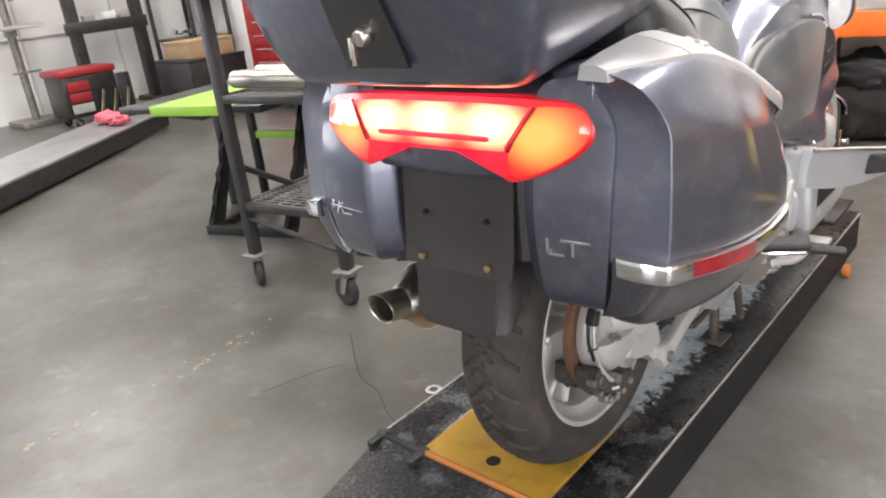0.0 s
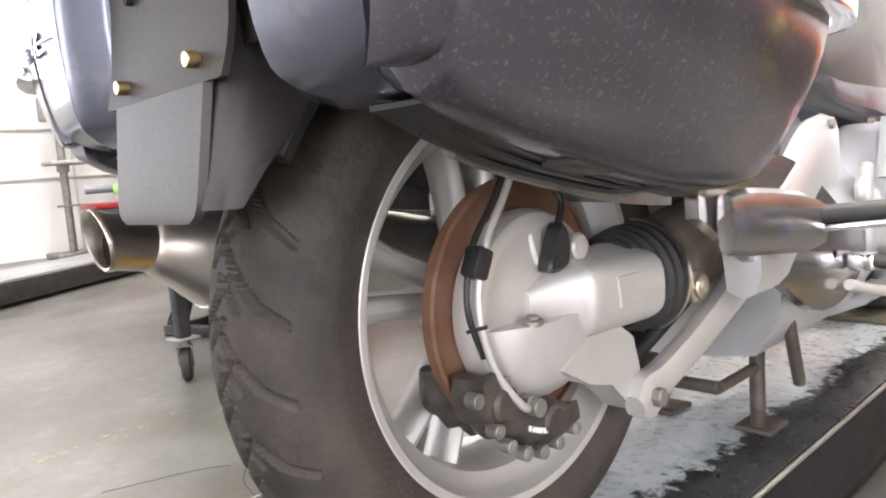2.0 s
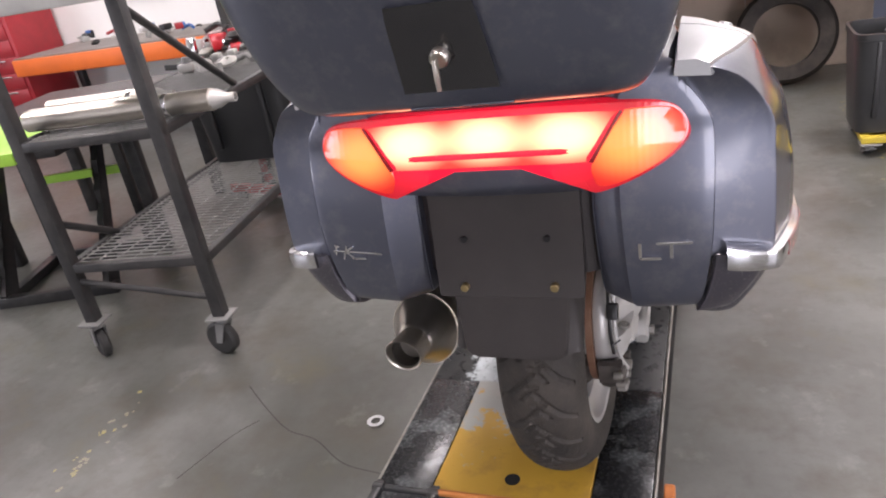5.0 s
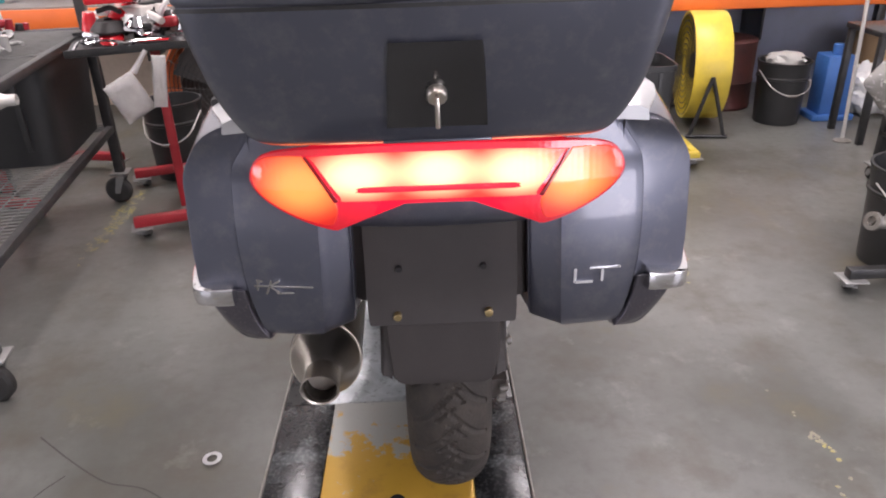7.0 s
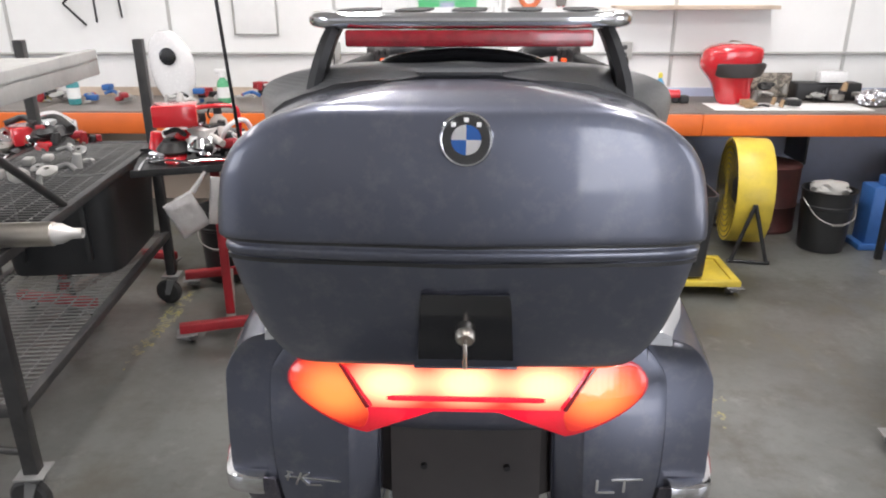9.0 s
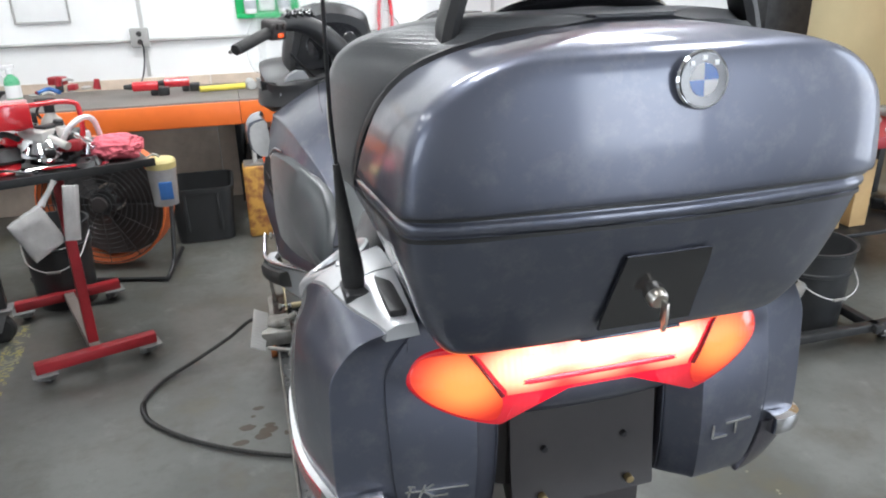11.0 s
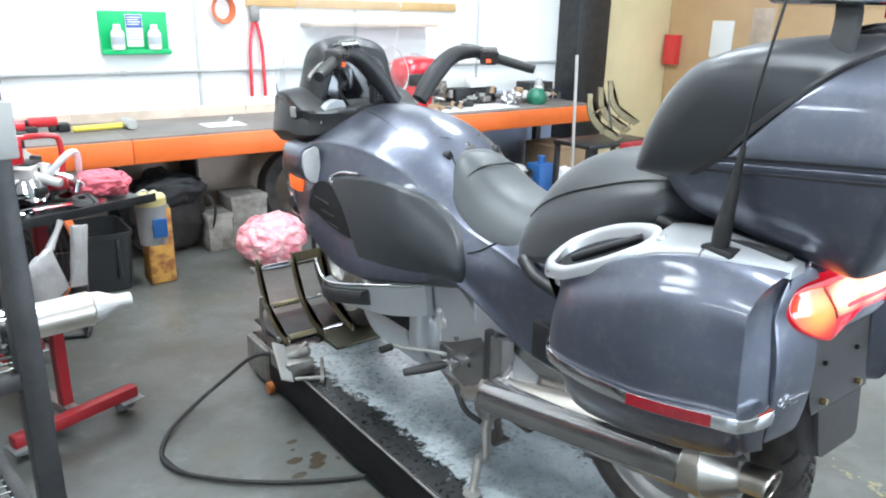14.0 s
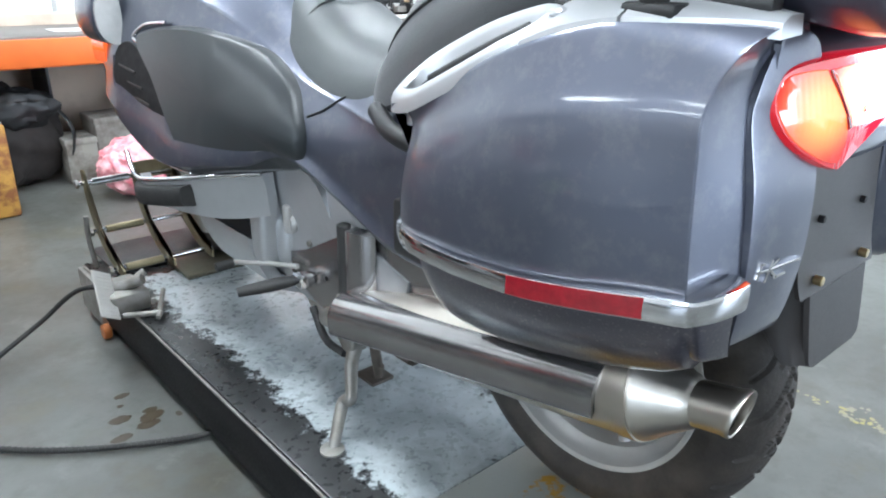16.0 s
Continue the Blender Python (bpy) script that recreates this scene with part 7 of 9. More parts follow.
# the front of the machine stands a little across the lift: its middle lies to one side of the tail's
for ob in bike.children_recursive:
    kind = ob.name.split(".")[0]
    if kind in ("top_case", "seam_band", "lid_seal", "lid", "backrest", "pad_gasket", "backrest_bow"):
        for v in ob.data.vertices:
            v.co.x = v.co.x * 0.978 - 0.008
        continue
    if kind in ("handlebar", "grip", "bar_end", "switch_box", "turn_button", "reservoir", "lever", "hose_end"):
        continue
    if min(v.co.y for v in ob.data.vertices) < 0.28 or max(v.co.z for v in ob.data.vertices) < 0.72 or max(v.co.y for v in ob.data.vertices) < 0.7:
        continue
    for v in ob.data.vertices:
        rise = min(1.0, max(0.0, (v.co.z - 0.58) / 0.14))
        aside = -0.082 * max(0.0, v.co.y - 0.30) * rise * rise * (3 - 2 * rise)
        v.co.x = v.co.x * (1 + aside / 0.34) + aside


# ---- kinds of loose things ----
def caster(parent, x, y, top=0.15, r=0.055, yaw=0.0):
    """A swivel caster under a cart: plate, fork, wheel."""
    c = part("caster", join(box((x - 0.045, y - 0.045, top - 0.008), (x + 0.045, y + 0.045, top), 0.003), rod((x, y, top - 0.03), (x, y, top - 0.008), 0.02)), MESH_GREY, parent, "swivel caster with a black wheel")
    a = Matrix.Translation((x, y, 0)) @ pose(0, 0, 0, 0, 0, yaw)
    part("fork", moved(join(*[loft([[(s * 0.026, -0.02, top - 0.03), (s * 0.026, 0.02, top - 0.03), (s * 0.021, 0.02, top - 0.03), (s * 0.021, -0.02, top - 0.03)], [(s * 0.026, 0.016, r - 0.012), (s * 0.026, 0.040, r - 0.012), (s * 0.021, 0.040, r - 0.012), (s * 0.021, 0.016, r - 0.012)]], 1, 2) for s in (-1, 1)], box((-0.026, -0.02, top - 0.034), (0.026, 0.02, top - 0.028), 0.002)), a), MESH_GREY, c)
    part("wheel", moved(lathe([(0.012, -0.018), (r - 0.010, -0.018), (r, -0.010), (r, 0.010), (r - 0.010, 0.018), (0.012, 0.018)], (0, 0.028, r), (1, 0, 0), 28, True), a), RUBBER_BLACK, c)
    part("hub", moved(rod((-0.022, 0.028, r), (0.022, 0.028, r), 0.014), a), MESH_GREY, c)
    return c


def bucket(x, y, r, h, label, group=""):
    b = thing("bucket", (x, y, 0), label, "bucket", group)
    part("pail", lathe([(0, 0.003), (r * 0.84, 0.003), (r * 0.86, 0.012), (r * 0.95, h * 0.72), (r * 0.99, h * 0.73), (r * 0.99, h * 0.76), (r * 0.955, h * 0.77), (r, h - 0.012), (r * 1.03, h - 0.008), (r * 1.03, h), (r * 0.96, h), (r * 0.82, 0.02), (0, 0.02)], (x, y, 0), (0, 0, 1), 40), BIN, b)
    part("handle", tube([(x - r, y - 0.01, h * 0.85), (x - r * 0.7, y - r * 0.9, h * 0.62), (x, y - r * 1.12, h * 0.52), (x + r * 0.7, y - r * 0.9, h * 0.62), (x + r, y - 0.01, h * 0.85)], 0.003, 6, 8), ALLOY, b)
    part("handle_grip", rod((x - 0.03, y - r * 1.12, h * 0.52), (x + 0.03, y - r * 1.12, h * 0.52), 0.007), ALLOY_DARK, b)
    return b


def tub(name, lo, hi, label, category="tub"):
    """An open storage tub with a rolled rim and slightly drawn-in foot."""
    t = thing(name, ((lo[0] + hi[0]) / 2, (lo[1] + hi[1]) / 2, lo[2]), label, category)
    cx, cy = (lo[0] + hi[0]) / 2, (lo[1] + hi[1]) / 2
    a, b = (hi[0] - lo[0]) / 2, (hi[1] - lo[1]) / 2
    R = lambda z, k, n=7: super_ring(cx, cy, z, a * k, b * k, b * k, n, 32)
    part("body", loft([R(lo[2] + 0.002, 0.80), R(lo[2] + 0.006, 0.86), R(lo[2] + (hi[2] - lo[2]) * 0.85, 0.965), R(hi[2] - 0.03, 0.97), R(hi[2] - 0.028, 1.0), R(hi[2], 1.0), R(hi[2], 0.94), R(hi[2] - 0.03, 0.93), R(lo[2] + 0.02, 0.83)], 1, 1, smooth_v=False), BIN, t)
    for s in (-1, 1):
        part("rib", box((cx + s * a * 0.5 - 0.01, lo[1] + 0.003, lo[2] + 0.08), (cx + s * a * 0.5 + 0.01, lo[1] + 0.03, hi[2] - 0.035), 0.004), BIN, t)
    return t


def bottle(x, y, z, r, h, body, cap, label):
    b = thing("bottle", (x, y, z), label, "bottle")
    part("body", lathe([(0, 0.001), (r * 0.9, 0.001), (r, 0.01), (r, h * 0.62), (r * 0.85, h * 0.72), (r * 0.4, h * 0.82), (r * 0.38, h * 0.86), (0, h * 0.86)], (x, y, z), (0, 0, 1), 24), body, b)
    part("cap", lathe([(0, h * 0.85), (r * 0.45, h * 0.85), (r * 0.45, h * 0.98), (r * 0.3, h), (0, h)], (x, y, z), (0, 0, 1), 20), cap, b)
    part("label_band", lathe([(r * 1.01, h * 0.2), (r * 1.01, h * 0.55)], (x, y, z), (0, 0, 1), 24), PAPER, b)
    return b


def spray(x, y, z, body, head, label):
    b = bottle(x, y, z, 0.042, 0.21, body, head, label)
    part("trigger", join(box((x - 0.045, y - 0.012, z + 0.205), (x + 0.03, y + 0.012, z + 0.232), 0.005), tube([(x - 0.03, y, z + 0.21), (x - 0.045, y, z + 0.18), (x - 0.035, y, z + 0.155)], 0.005)), head, b)
    return b


def parts_heap(x, y, z, w, d, h, seed, label, mats=None, count=13, size=1.0):
    """A heap of small machine parts: castings, tubes, rings and brackets laid over one another."""
    rnd = random.Random(seed)
    t = thing("parts_pile", (x, y, z), label, "machine parts")
    mats = mats or (BLACK, ALLOY_DARK, GREY_PLASTIC, ALLOY, FRAME_BLACK)
    for k in range(count):
        px, py = x + rnd.uniform(-w, w) * 0.8, y + rnd.uniform(-d, d) * 0.8
        s = rnd.uniform(0.35, 1.0) * size
        pz = z + h * 0.5 * (1 - abs(px - x) / w) * rnd.uniform(0.0, 1.0)
        kind, m = k % 4, mats[rnd.randrange(len(mats))]
        if kind == 0:
            bm = moved(box((-0.05 * s, -0.035 * s, 0), (0.05 * s, 0.035 * s, 0.05 * s), 0.008), pose(px, py, pz + 0.002, 0, 0, rnd.uniform(0, 180)))
        elif kind == 1:
            bm = moved(lathe([(0.015 * s, 0), (0.05 * s, 0), (0.055 * s, 0.012), (0.035 * s, 0.03 * s), (0.015 * s, 0.03 * s)], (0, 0, 0), (0, 0, 1), 20, True), pose(px, py, pz + 0.002, rnd.uniform(0, 25), 0, 0))
        elif kind == 2:
            bm = tube([(px - 0.06 * s, py, pz + 0.012), (px, py + 0.03 * s, pz + 0.03 * s), (px + 0.07 * s, py - 0.02, pz + 0.012)], 0.010 * s + 0.003, 5, 10)
        else:
            bm = rod((px, py, pz + 0.001), (px + 0.01, py, pz + 0.05 * s + 0.02), 0.028 * s, 0.02 * s, 18)
        part(("casting", "ring", "pipe", "cup")[kind], bm, m, t)
    return t


def carton(lo, hi, material, label, name="box", category="box"):
    t = thing(name, ((lo[0] + hi[0]) / 2, (lo[1] + hi[1]) / 2, lo[2]), label, category)
    part("body", box(lo, hi, 0.006), material, t)
    part("lid", box((lo[0] - 0.004, lo[1] - 0.004, hi[2] - 0.03), (hi[0] + 0.004, hi[1] + 0.004, hi[2] + 0.004), 0.004), material, t)
    return t


# ---- rolling cart ----
def mesh_shelf(parent, x0, x1, y0, y1, z, pitch_x=0.075, pitch_y=0.030):
    f = part("shelf", join(box((x0, y0, z - 0.02), (x1, y0 + 0.03, z + 0.012), 0.003), box((x0, y1 - 0.03, z - 0.02), (x1, y1, z + 0.012), 0.003), box((x0, y0 + 0.03, z - 0.02), (x0 + 0.03, y1 - 0.03, z + 0.012), 0.003), box((x1 - 0.03, y0 + 0.03, z - 0.02), (x1, y1 - 0.03, z + 0.012), 0.003)), FRAME_GREY, parent, "open mesh steel shelf")
    strands = [rod((x, y0 + 0.02, z + 0.004), (x, y1 - 0.02, z + 0.004), 0.003, seg=5) for x in np.arange(x0 + 0.04, x1 - 0.03, pitch_x)]
    strands += [rod((x0 + 0.02, y, z + 0.007), (x1 - 0.02, y, z + 0.007), 0.003, seg=5) for y in np.arange(y0 + 0.04, y1 - 0.03, pitch_y)]
    tagged(part("mesh", join(*strands), MESH_GREY, f), kind="stuff")
    return f


cart = thing("rolling_cart", (0, 0, 0), "dark grey steel cart with two mesh shelves on casters", "cart")
CW, CL = 0.53, 1.62
for x in (-CW, 0.0):
    for y in (0.0, CL):
        caster(cart, x, y, 0.165, 0.066, 78 if x == 0 else 55)
        h = 1.36 if y == 0 else 1.34
        part("post", box((x - 0.022, y - 0.022, 0.165), (x + 0.022, y + 0.022, h), 0.003), FRAME_GREY, cart)
mesh_shelf(cart, -CW - 0.02, 0.022, -0.02, CL + 0.02, 0.39)
mesh_shelf(cart, -CW - 0.02, 0.022, -0.02, CL + 0.02, 0.845)
part("top_tray", join(box((-CW - 0.03, -0.04, 1.30), (0.03, CL * 0.62, 1.315), 0.003), box((-0.005, -0.04, 1.25), (0.03, CL * 0.62, 1.345), 0.004), box((-CW - 0.03, -0.045, 1.25), (0.03, -0.02, 1.345), 0.004)), GREY_BOX, cart, "grey sheet-metal top tray")
part("brace", rod((0.0, 0.02, 1.22), (0.0, 0.55, 0.86), 0.014, seg=10), FRAME_GREY, cart)
part("brace", rod((-CW, 0.02, 0.55), (-CW, 0.35, 0.36), 0.014, seg=10), FRAME_GREY, cart)
part("brace", rod((-CW + 0.02, -0.005, 0.33), (-0.02, -0.005, 0.24), 0.012, seg=10), FRAME_GREY, cart)
CART = pose(-1.345, 0.845, 0, 0, 0, 7.5)
put(cart, CART)
W = lambda x, y, z: tuple(CART @ Vector((x, y, z)))
for k, (y, r, ln, x0) in enumerate(((0.11, 0.036, 0.78, 0.235), (0.21, 0.030, 0.55, -0.06), (0.30, 0.034, 0.50, -0.10))):
    sil = thing("silencer_pipe", W(x0 - 0.3, y, 0.860), "loose chrome exhaust silencer lying on the cart shelf", "silencer", "loose silencers")
    a, b = Vector(W(x0 - ln - 0.03, y + 0.01, 0.8625 + r)), Vector(W(x0, y, 0.8625 + r))
    d = (b - a).normalized()
    part("barrel", rod(a, a + d * (ln - 0.05), r, seg=28), STEEL, sil)
    part("nozzle", lathe([(r * 0.9, 0), (r * 0.85, 0.02), (r * 0.45, 0.05), (r * 0.42, 0.08), (r * 0.30, 0.08), (r * 0.28, 0.04), (0, 0.04)], a + d * (ln - 0.052), d, 28), ALLOY, sil)
    part("band", lathe([(r, -0.01), (r * 1.06, -0.008), (r * 1.06, 0.008), (r, 0.01)], a + d * ln * 0.72, d, 28), CHROME, sil)
parts_heap(*W(-0.27, 1.05, 0.862), 0.18, 0.35, 0.10, 3, "assorted metal parts lying on the cart shelf", (MESH_GREY, ALLOY, GREY_BOX))
tb = tub("plastic_tub", (-0.27, -0.35, 0), (0.27, 0.35, 0.45), "large black plastic tub standing on the lower shelf")
put(tb, CART @ pose(-0.265, 1.33, 0.404))

def pouch(a, b, c, seed):
    """A soft bag of film: a puffed block with creases."""
    bm = bmesh.new()
    bmesh.ops.create_cube(bm, size=2)
    bmesh.ops.subdivide_edges(bm, edges=bm.edges[:], cuts=9, use_grid_fill=True)
    for v in bm.verts:
        x, y, z = v.co
        q = v.co * 2.2 + Vector((seed * 3.7, seed * 1.3, 0))
        puff = 0.35 + 0.65 * math.sqrt(max(0.0, (1 - x ** 4) * (1 - z ** 4)))
        k = noise.noise(q * 1.3) * 0.10 + abs(noise.noise(q * 3.1)) * 0.08
        v.co = Vector((x * a * (1 + 0.5 * k), y * b * puff + k * 0.05, z * c * (1 + 0.4 * k)))
    return bm


# ---- red wheeled stands with trays of tools ----
def red_stand(m, tools_seed, height, label):
    st = thing("tool_stand", (0, 0, 0), label, "tool stand", "red tool stands")
    for y, w in ((0.0, 0.46), (0.68, 0.46)):
        part("foot_bar", box((-w / 2, y - 0.022, 0.062), (w / 2, y + 0.022, 0.105), 0.004), RED, st)
        for s in (-1, 1):
            caster(st, s * (w / 2 - 0.03), y, 0.062, 0.026, 30 * s)
    part("spine", box((-0.022, 0.022, 0.066), (0.022, 0.66, 0.104), 0.004), mat("grey_brown_steel", (0.25, 0.21, 0.19), 0.5, 0.4) if "grey_brown_steel" not in bpy.data.materials else bpy.data.materials["grey_brown_steel"], st)
    part("post", box((-0.020, 0.05, 0.105), (0.020, 0.09, height), 0.004), RED, st)
    part("tray", join(box((-0.32, -0.13, height), (0.32, 0.30, height + 0.008), 0.002), box((-0.32, -0.135, height), (0.32, -0.128, height + 0.03), 0.001), box((-0.32, 0.298, height), (0.32, 0.305, height + 0.03), 0.001)), FRAME_BLACK, st, "black tool tray")
    put(st, m)
    rnd = random.Random(tools_seed)
    for k in range(10):
        x, y = rnd.uniform(-0.28, 0.26), rnd.uniform(-0.08, 0.26)
        p = m @ Vector((x, y, height + 0.009))
        w = thing("wrench" if k % 2 else "socket_handle", p, "loose steel hand tool lying in the tool tray", "hand tool", "loose tools")
        a = rnd.uniform(0, 6.28)
        d = Vector((math.cos(a), math.sin(a), 0)) * rnd.uniform(0.06, 0.11)
        part("shaft", tube([p - d + Vector((0, 0, 0.012)), p + Vector((0, 0, 0.016 + 0.01 * (k % 3))), p + d + Vector((0, 0, 0.012))], 0.008, 4, 8, flat=0.6), (CHROME, BLACK, RED_GLOSS, CHROME)[k % 4], w)
        part("head", moved(lathe([(0.008, 0), (0.020, 0), (0.020, 0.014), (0.008, 0.014)], (0, 0, 0), (0, 0, 1), 16, True), Matrix.Translation(p + d + Vector((0, 0, 0.004)))), CHROME, w)
    return st


S1 = pose(-1.125, 2.06, 0, 0, 0, 19)
red_stand(S1, 5, 0.84, "red wheeled stand with a black tray of tools")
S2 = pose(-2.10, 2.30, 0, 0, 0, -12)
red_stand(S2, 9, 0.80, "red wheeled stand with a crowded tool tray")
T = lambda x, y, z: tuple(S1 @ Vector((x, y, z)))
parts_heap(*T(-0.02, 0.12, 0.850), 0.24, 0.14, 0.26, 21, "heap of black and chrome machine parts on the tray", (BLACK, CHROME, FRAME_BLACK, ALLOY, BLACK, RED), 40)
parts_heap(*(S2 @ Vector((0.05, 0.1, 0.81))), 0.26, 0.14, 0.30, 22, "heap of parts and tools on the stand's tray", (RED, CHROME, BLACK, ALLOY_DARK, BLACK), 40)
parts_heap(*T(-0.10, 0.12, 0.855), 0.20, 0.12, 0.34, 23, "bulky black, red and chrome machine parts stacked on the tray", (BLACK, RED_GLOSS, CHROME, BLACK, WHITE, ALLOY), 22, 1.9)
parts_heap(*(S2 @ Vector((-0.05, 0.1, 0.82))), 0.24, 0.14, 0.36, 24, "bulky tools and castings stacked on the stand's tray", (BLACK, RED_GLOSS, CHROME, GREY_BOX), 20, 1.9)
grab = thing("red_lever", T(-0.02, 0.16, 1.00), "bent red steel lever lying over the heap of parts", "lever")
part("bar", tube([T(-0.16, 0.14, 1.03), T(-0.05, 0.12, 1.07), T(0.10, 0.10, 1.075), T(0.13, 0.10, 1.03), T(0.12, 0.10, 0.90)], 0.010, 6, 10), RED_GLOSS, grab)
part("hose", tube([T(0.02, 0.10, 0.88), T(0.08, 0.02, 1.00), T(0.16, 0.06, 1.01), T(0.20, 0.14, 0.87)], 0.011, 6, 10), WHITE, grab)
rag = thing("rag", T(0.24, 0.02, 0.852), "crumpled pink shop rag on the tool tray", "rag")
part("cloth", wrinkled(T(0.22, 0.04, 0.895), (0.10, 0.075, 0.05), 0.22, 2, 5, 0.15, 2.2), PINK, rag)
spray(*T(0.04, 0.20, 0.850), mat("cloudy_plastic", (0.55, 0.55, 0.52), 0.35), BLACK, "cloudy spray bottle with a black trigger head")
bag = thing("plastic_bag", T(-0.04, -0.15, 0.50), "crumpled clear plastic bag of parts hanging from the tray", "bag")
part("film", moved(pouch(0.062, 0.026, 0.085, 5), S1 @ pose(-0.12, -0.17, 0.675, 8, -24, 15)), PLASTIC_WRAP, bag)
part("neck", tube([T(-0.09, -0.165, 0.77), T(-0.05, -0.15, 0.82), T(-0.03, -0.14, 0.845)], [0.014, 0.009, 0.011], 5, 10), PLASTIC_WRAP, bag)
part("film_tail", moved(pouch(0.026, 0.016, 0.10, 8), S1 @ pose(0.0, -0.165, 0.725, 0, 8, 0)), PLASTIC_WRAP, bag)
pot = thing("hanging_container", T(0.33, 0.0, 0.62), "translucent container with a yellow lid hanging on the tray", "container")
part("jar", lathe([(0, 0), (0.048, 0), (0.056, 0.15), (0.050, 0.15), (0.045, 0.006), (0, 0.006)], T(0.36, -0.03, 0.655), (0, 0, 1), 24), PLASTIC_WRAP, pot)
part("lid", lathe([(0, 0.15), (0.058, 0.15), (0.058, 0.175), (0.05, 0.185), (0, 0.19)], T(0.36, -0.03, 0.655), (0, 0, 1), 24), mat("cream_lid", (0.62, 0.52, 0.22), 0.5), pot)
part("label_band", box(T(0.325, -0.092, 0.69), (T(0.325, -0.092, 0.69)[0] + 0.05, T(0.325, -0.092, 0.69)[1] + 0.012, 0.76), 0.002), BLUE_STEEL, pot)
part("contents", lathe([(0, 0.01), (0.044, 0.01), (0.048, 0.06), (0, 0.065)], T(0.36, -0.03, 0.655), (0, 0, 1), 20), mat("dark_red_parts", (0.25, 0.04, 0.04), 0.5), pot)
part("hook", tube([T(0.31, -0.02, 0.845), T(0.34, -0.03, 0.86), T(0.36, -0.03, 0.845)], 0.004), ALLOY, pot)

# ---- workbench ----
BX0, BX1, BY, BZ = -5.2, 3.30, 3.70, 0.80
bench = thing("workbench", ((BX0 + BX1) / 2, 4.0, 0), "long workbench with a worn dark top and an orange front beam", "workbench")
for k, (x0, x1) in enumerate(((BX0, -2.9), (-2.898, -0.45), (-0.448, 1.45), (1.452, BX1))):
    part("top", box((x0, BY - 0.01, BZ - 0.032), (x1, Y1 - 0.014, BZ), 0.004), BENCH_TOP, bench)
    part("front_beam", join(box((x0, BY - 0.035, BZ - 0.145), (x1, BY - 0.010, BZ - 0.012), 0.006), box((x0, BY - 0.02, BZ - 0.15), (x1, BY + 0.03, BZ - 0.135), 0.004)), ORANGE, bench, "orange painted steel beam")
for x in (-5.1, -2.9, -0.47, 1.45, 3.22):
    for y in (4.25,):
        part("leg", box((x - 0.03, y - 0.03, 0.0), (x + 0.03, y + 0.03, BZ - 0.033), 0.004), FRAME_BLACK, bench)
for x in (-1.9, -0.46, 0.02, 0.95, 2.3):
    part("bracket", box((x - 0.008, 4.05, BZ - 0.42), (x + 0.008, Y1 - 0.014, BZ - 0.033), 0.002), FRAME_GREY, bench)

# on the wall
def frame_on_wall(x0, x1, z0, z1, material, label, name="notice", border=None):
    t = thing(name, ((x0 + x1) / 2, Y1 - 0.002, z0), label, "notice")
    if border:
        part("border", join(box((x0 - 0.012, Y1 - 0.016, z0 - 0.012), (x1 + 0.012, Y1 - 0.002, z0), 0.002), box((x0 - 0.012, Y1 - 0.016, z1), (x1 + 0.012, Y1 - 0.002, z1 + 0.012), 0.002), box((x0 - 0.012, Y1 - 0.016, z0), (x0, Y1 - 0.002, z1), 0.002), box((x1, Y1 - 0.016, z0), (x1 + 0.012, Y1 - 0.002, z1), 0.002)), border, t)
    part("sheet", box((x0, Y1 - 0.010, z0), (x1, Y1 - 0.002, z1), 0.002), material, t)
    return t


eye = thing("eyewash_board", (-0.19, Y1 - 0.002, 1.215), "green eye-wash station board with two white bottles", "wall station")
part("board", box((-0.40, Y1 - 0.020, 1.215), (0.012, Y1 - 0.002, 1.475), 0.012), GREEN_SIGN, eye)
part("tray", box((-0.40, Y1 - 0.075, 1.215), (0.012, Y1 - 0.021, 1.245), 0.006), GREEN_SIGN, eye)
for x in (-0.305, -0.085):
    part("flask", lathe([(0, 0), (0.036, 0), (0.040, 0.01), (0.040, 0.10), (0.022, 0.125), (0.022, 0.15), (0, 0.152)], (x, Y1 - 0.055, 1.246), (0, 0, 1), 24), WHITE, eye, "white eye-wash flask")
    part("flask_label", lathe([(0.0408, 0.03), (0.0408, 0.08)], (x, Y1 - 0.055, 1.246), (0, 0, 1), 24), mat("grey_label", (0.45, 0.47, 0.5), 0.6) if "grey_label" not in bpy.data.materials else bpy.data.materials["grey_label"], eye)
card = part("card", box((-0.245, Y1 - 0.026, 1.26), (-0.145, Y1 - 0.0205, 1.455), 0.002), PAPER, eye, "white card with a blue heading")
part("heading", box((-0.242, Y1 - 0.0285, 1.375), (-0.148, Y1 - 0.0262, 1.452), 0.001), mat("blue_print", (0.08, 0.14, 0.40), 0.6), card)
for k in range(4):
    part("text_bar", box((-0.235, Y1 - 0.0300, 1.435 - 0.014 * k), (-0.155 - 0.012 * (k % 2), Y1 - 0.0286, 1.441 - 0.014 * k), 0), PAPER, card)
    part("text_bar", box((-0.238, Y1 - 0.0280, 1.355 - 0.018 * k), (-0.152 - 0.01 * (k % 3), Y1 - 0.0262, 1.360 - 0.018 * k), 0), GREY_BOX, card)
frame_on_wall(-1.72, -1.42, 1.24, 1.62, PAPER, "white sheet in a thin grey frame on the wall", border=GREY_BOX)
frame_on_wall(-4.05, -3.55, 1.25, 1.55, GREY_BOX, "grey wall-mounted notice sheet", border=FRAME_GREY)
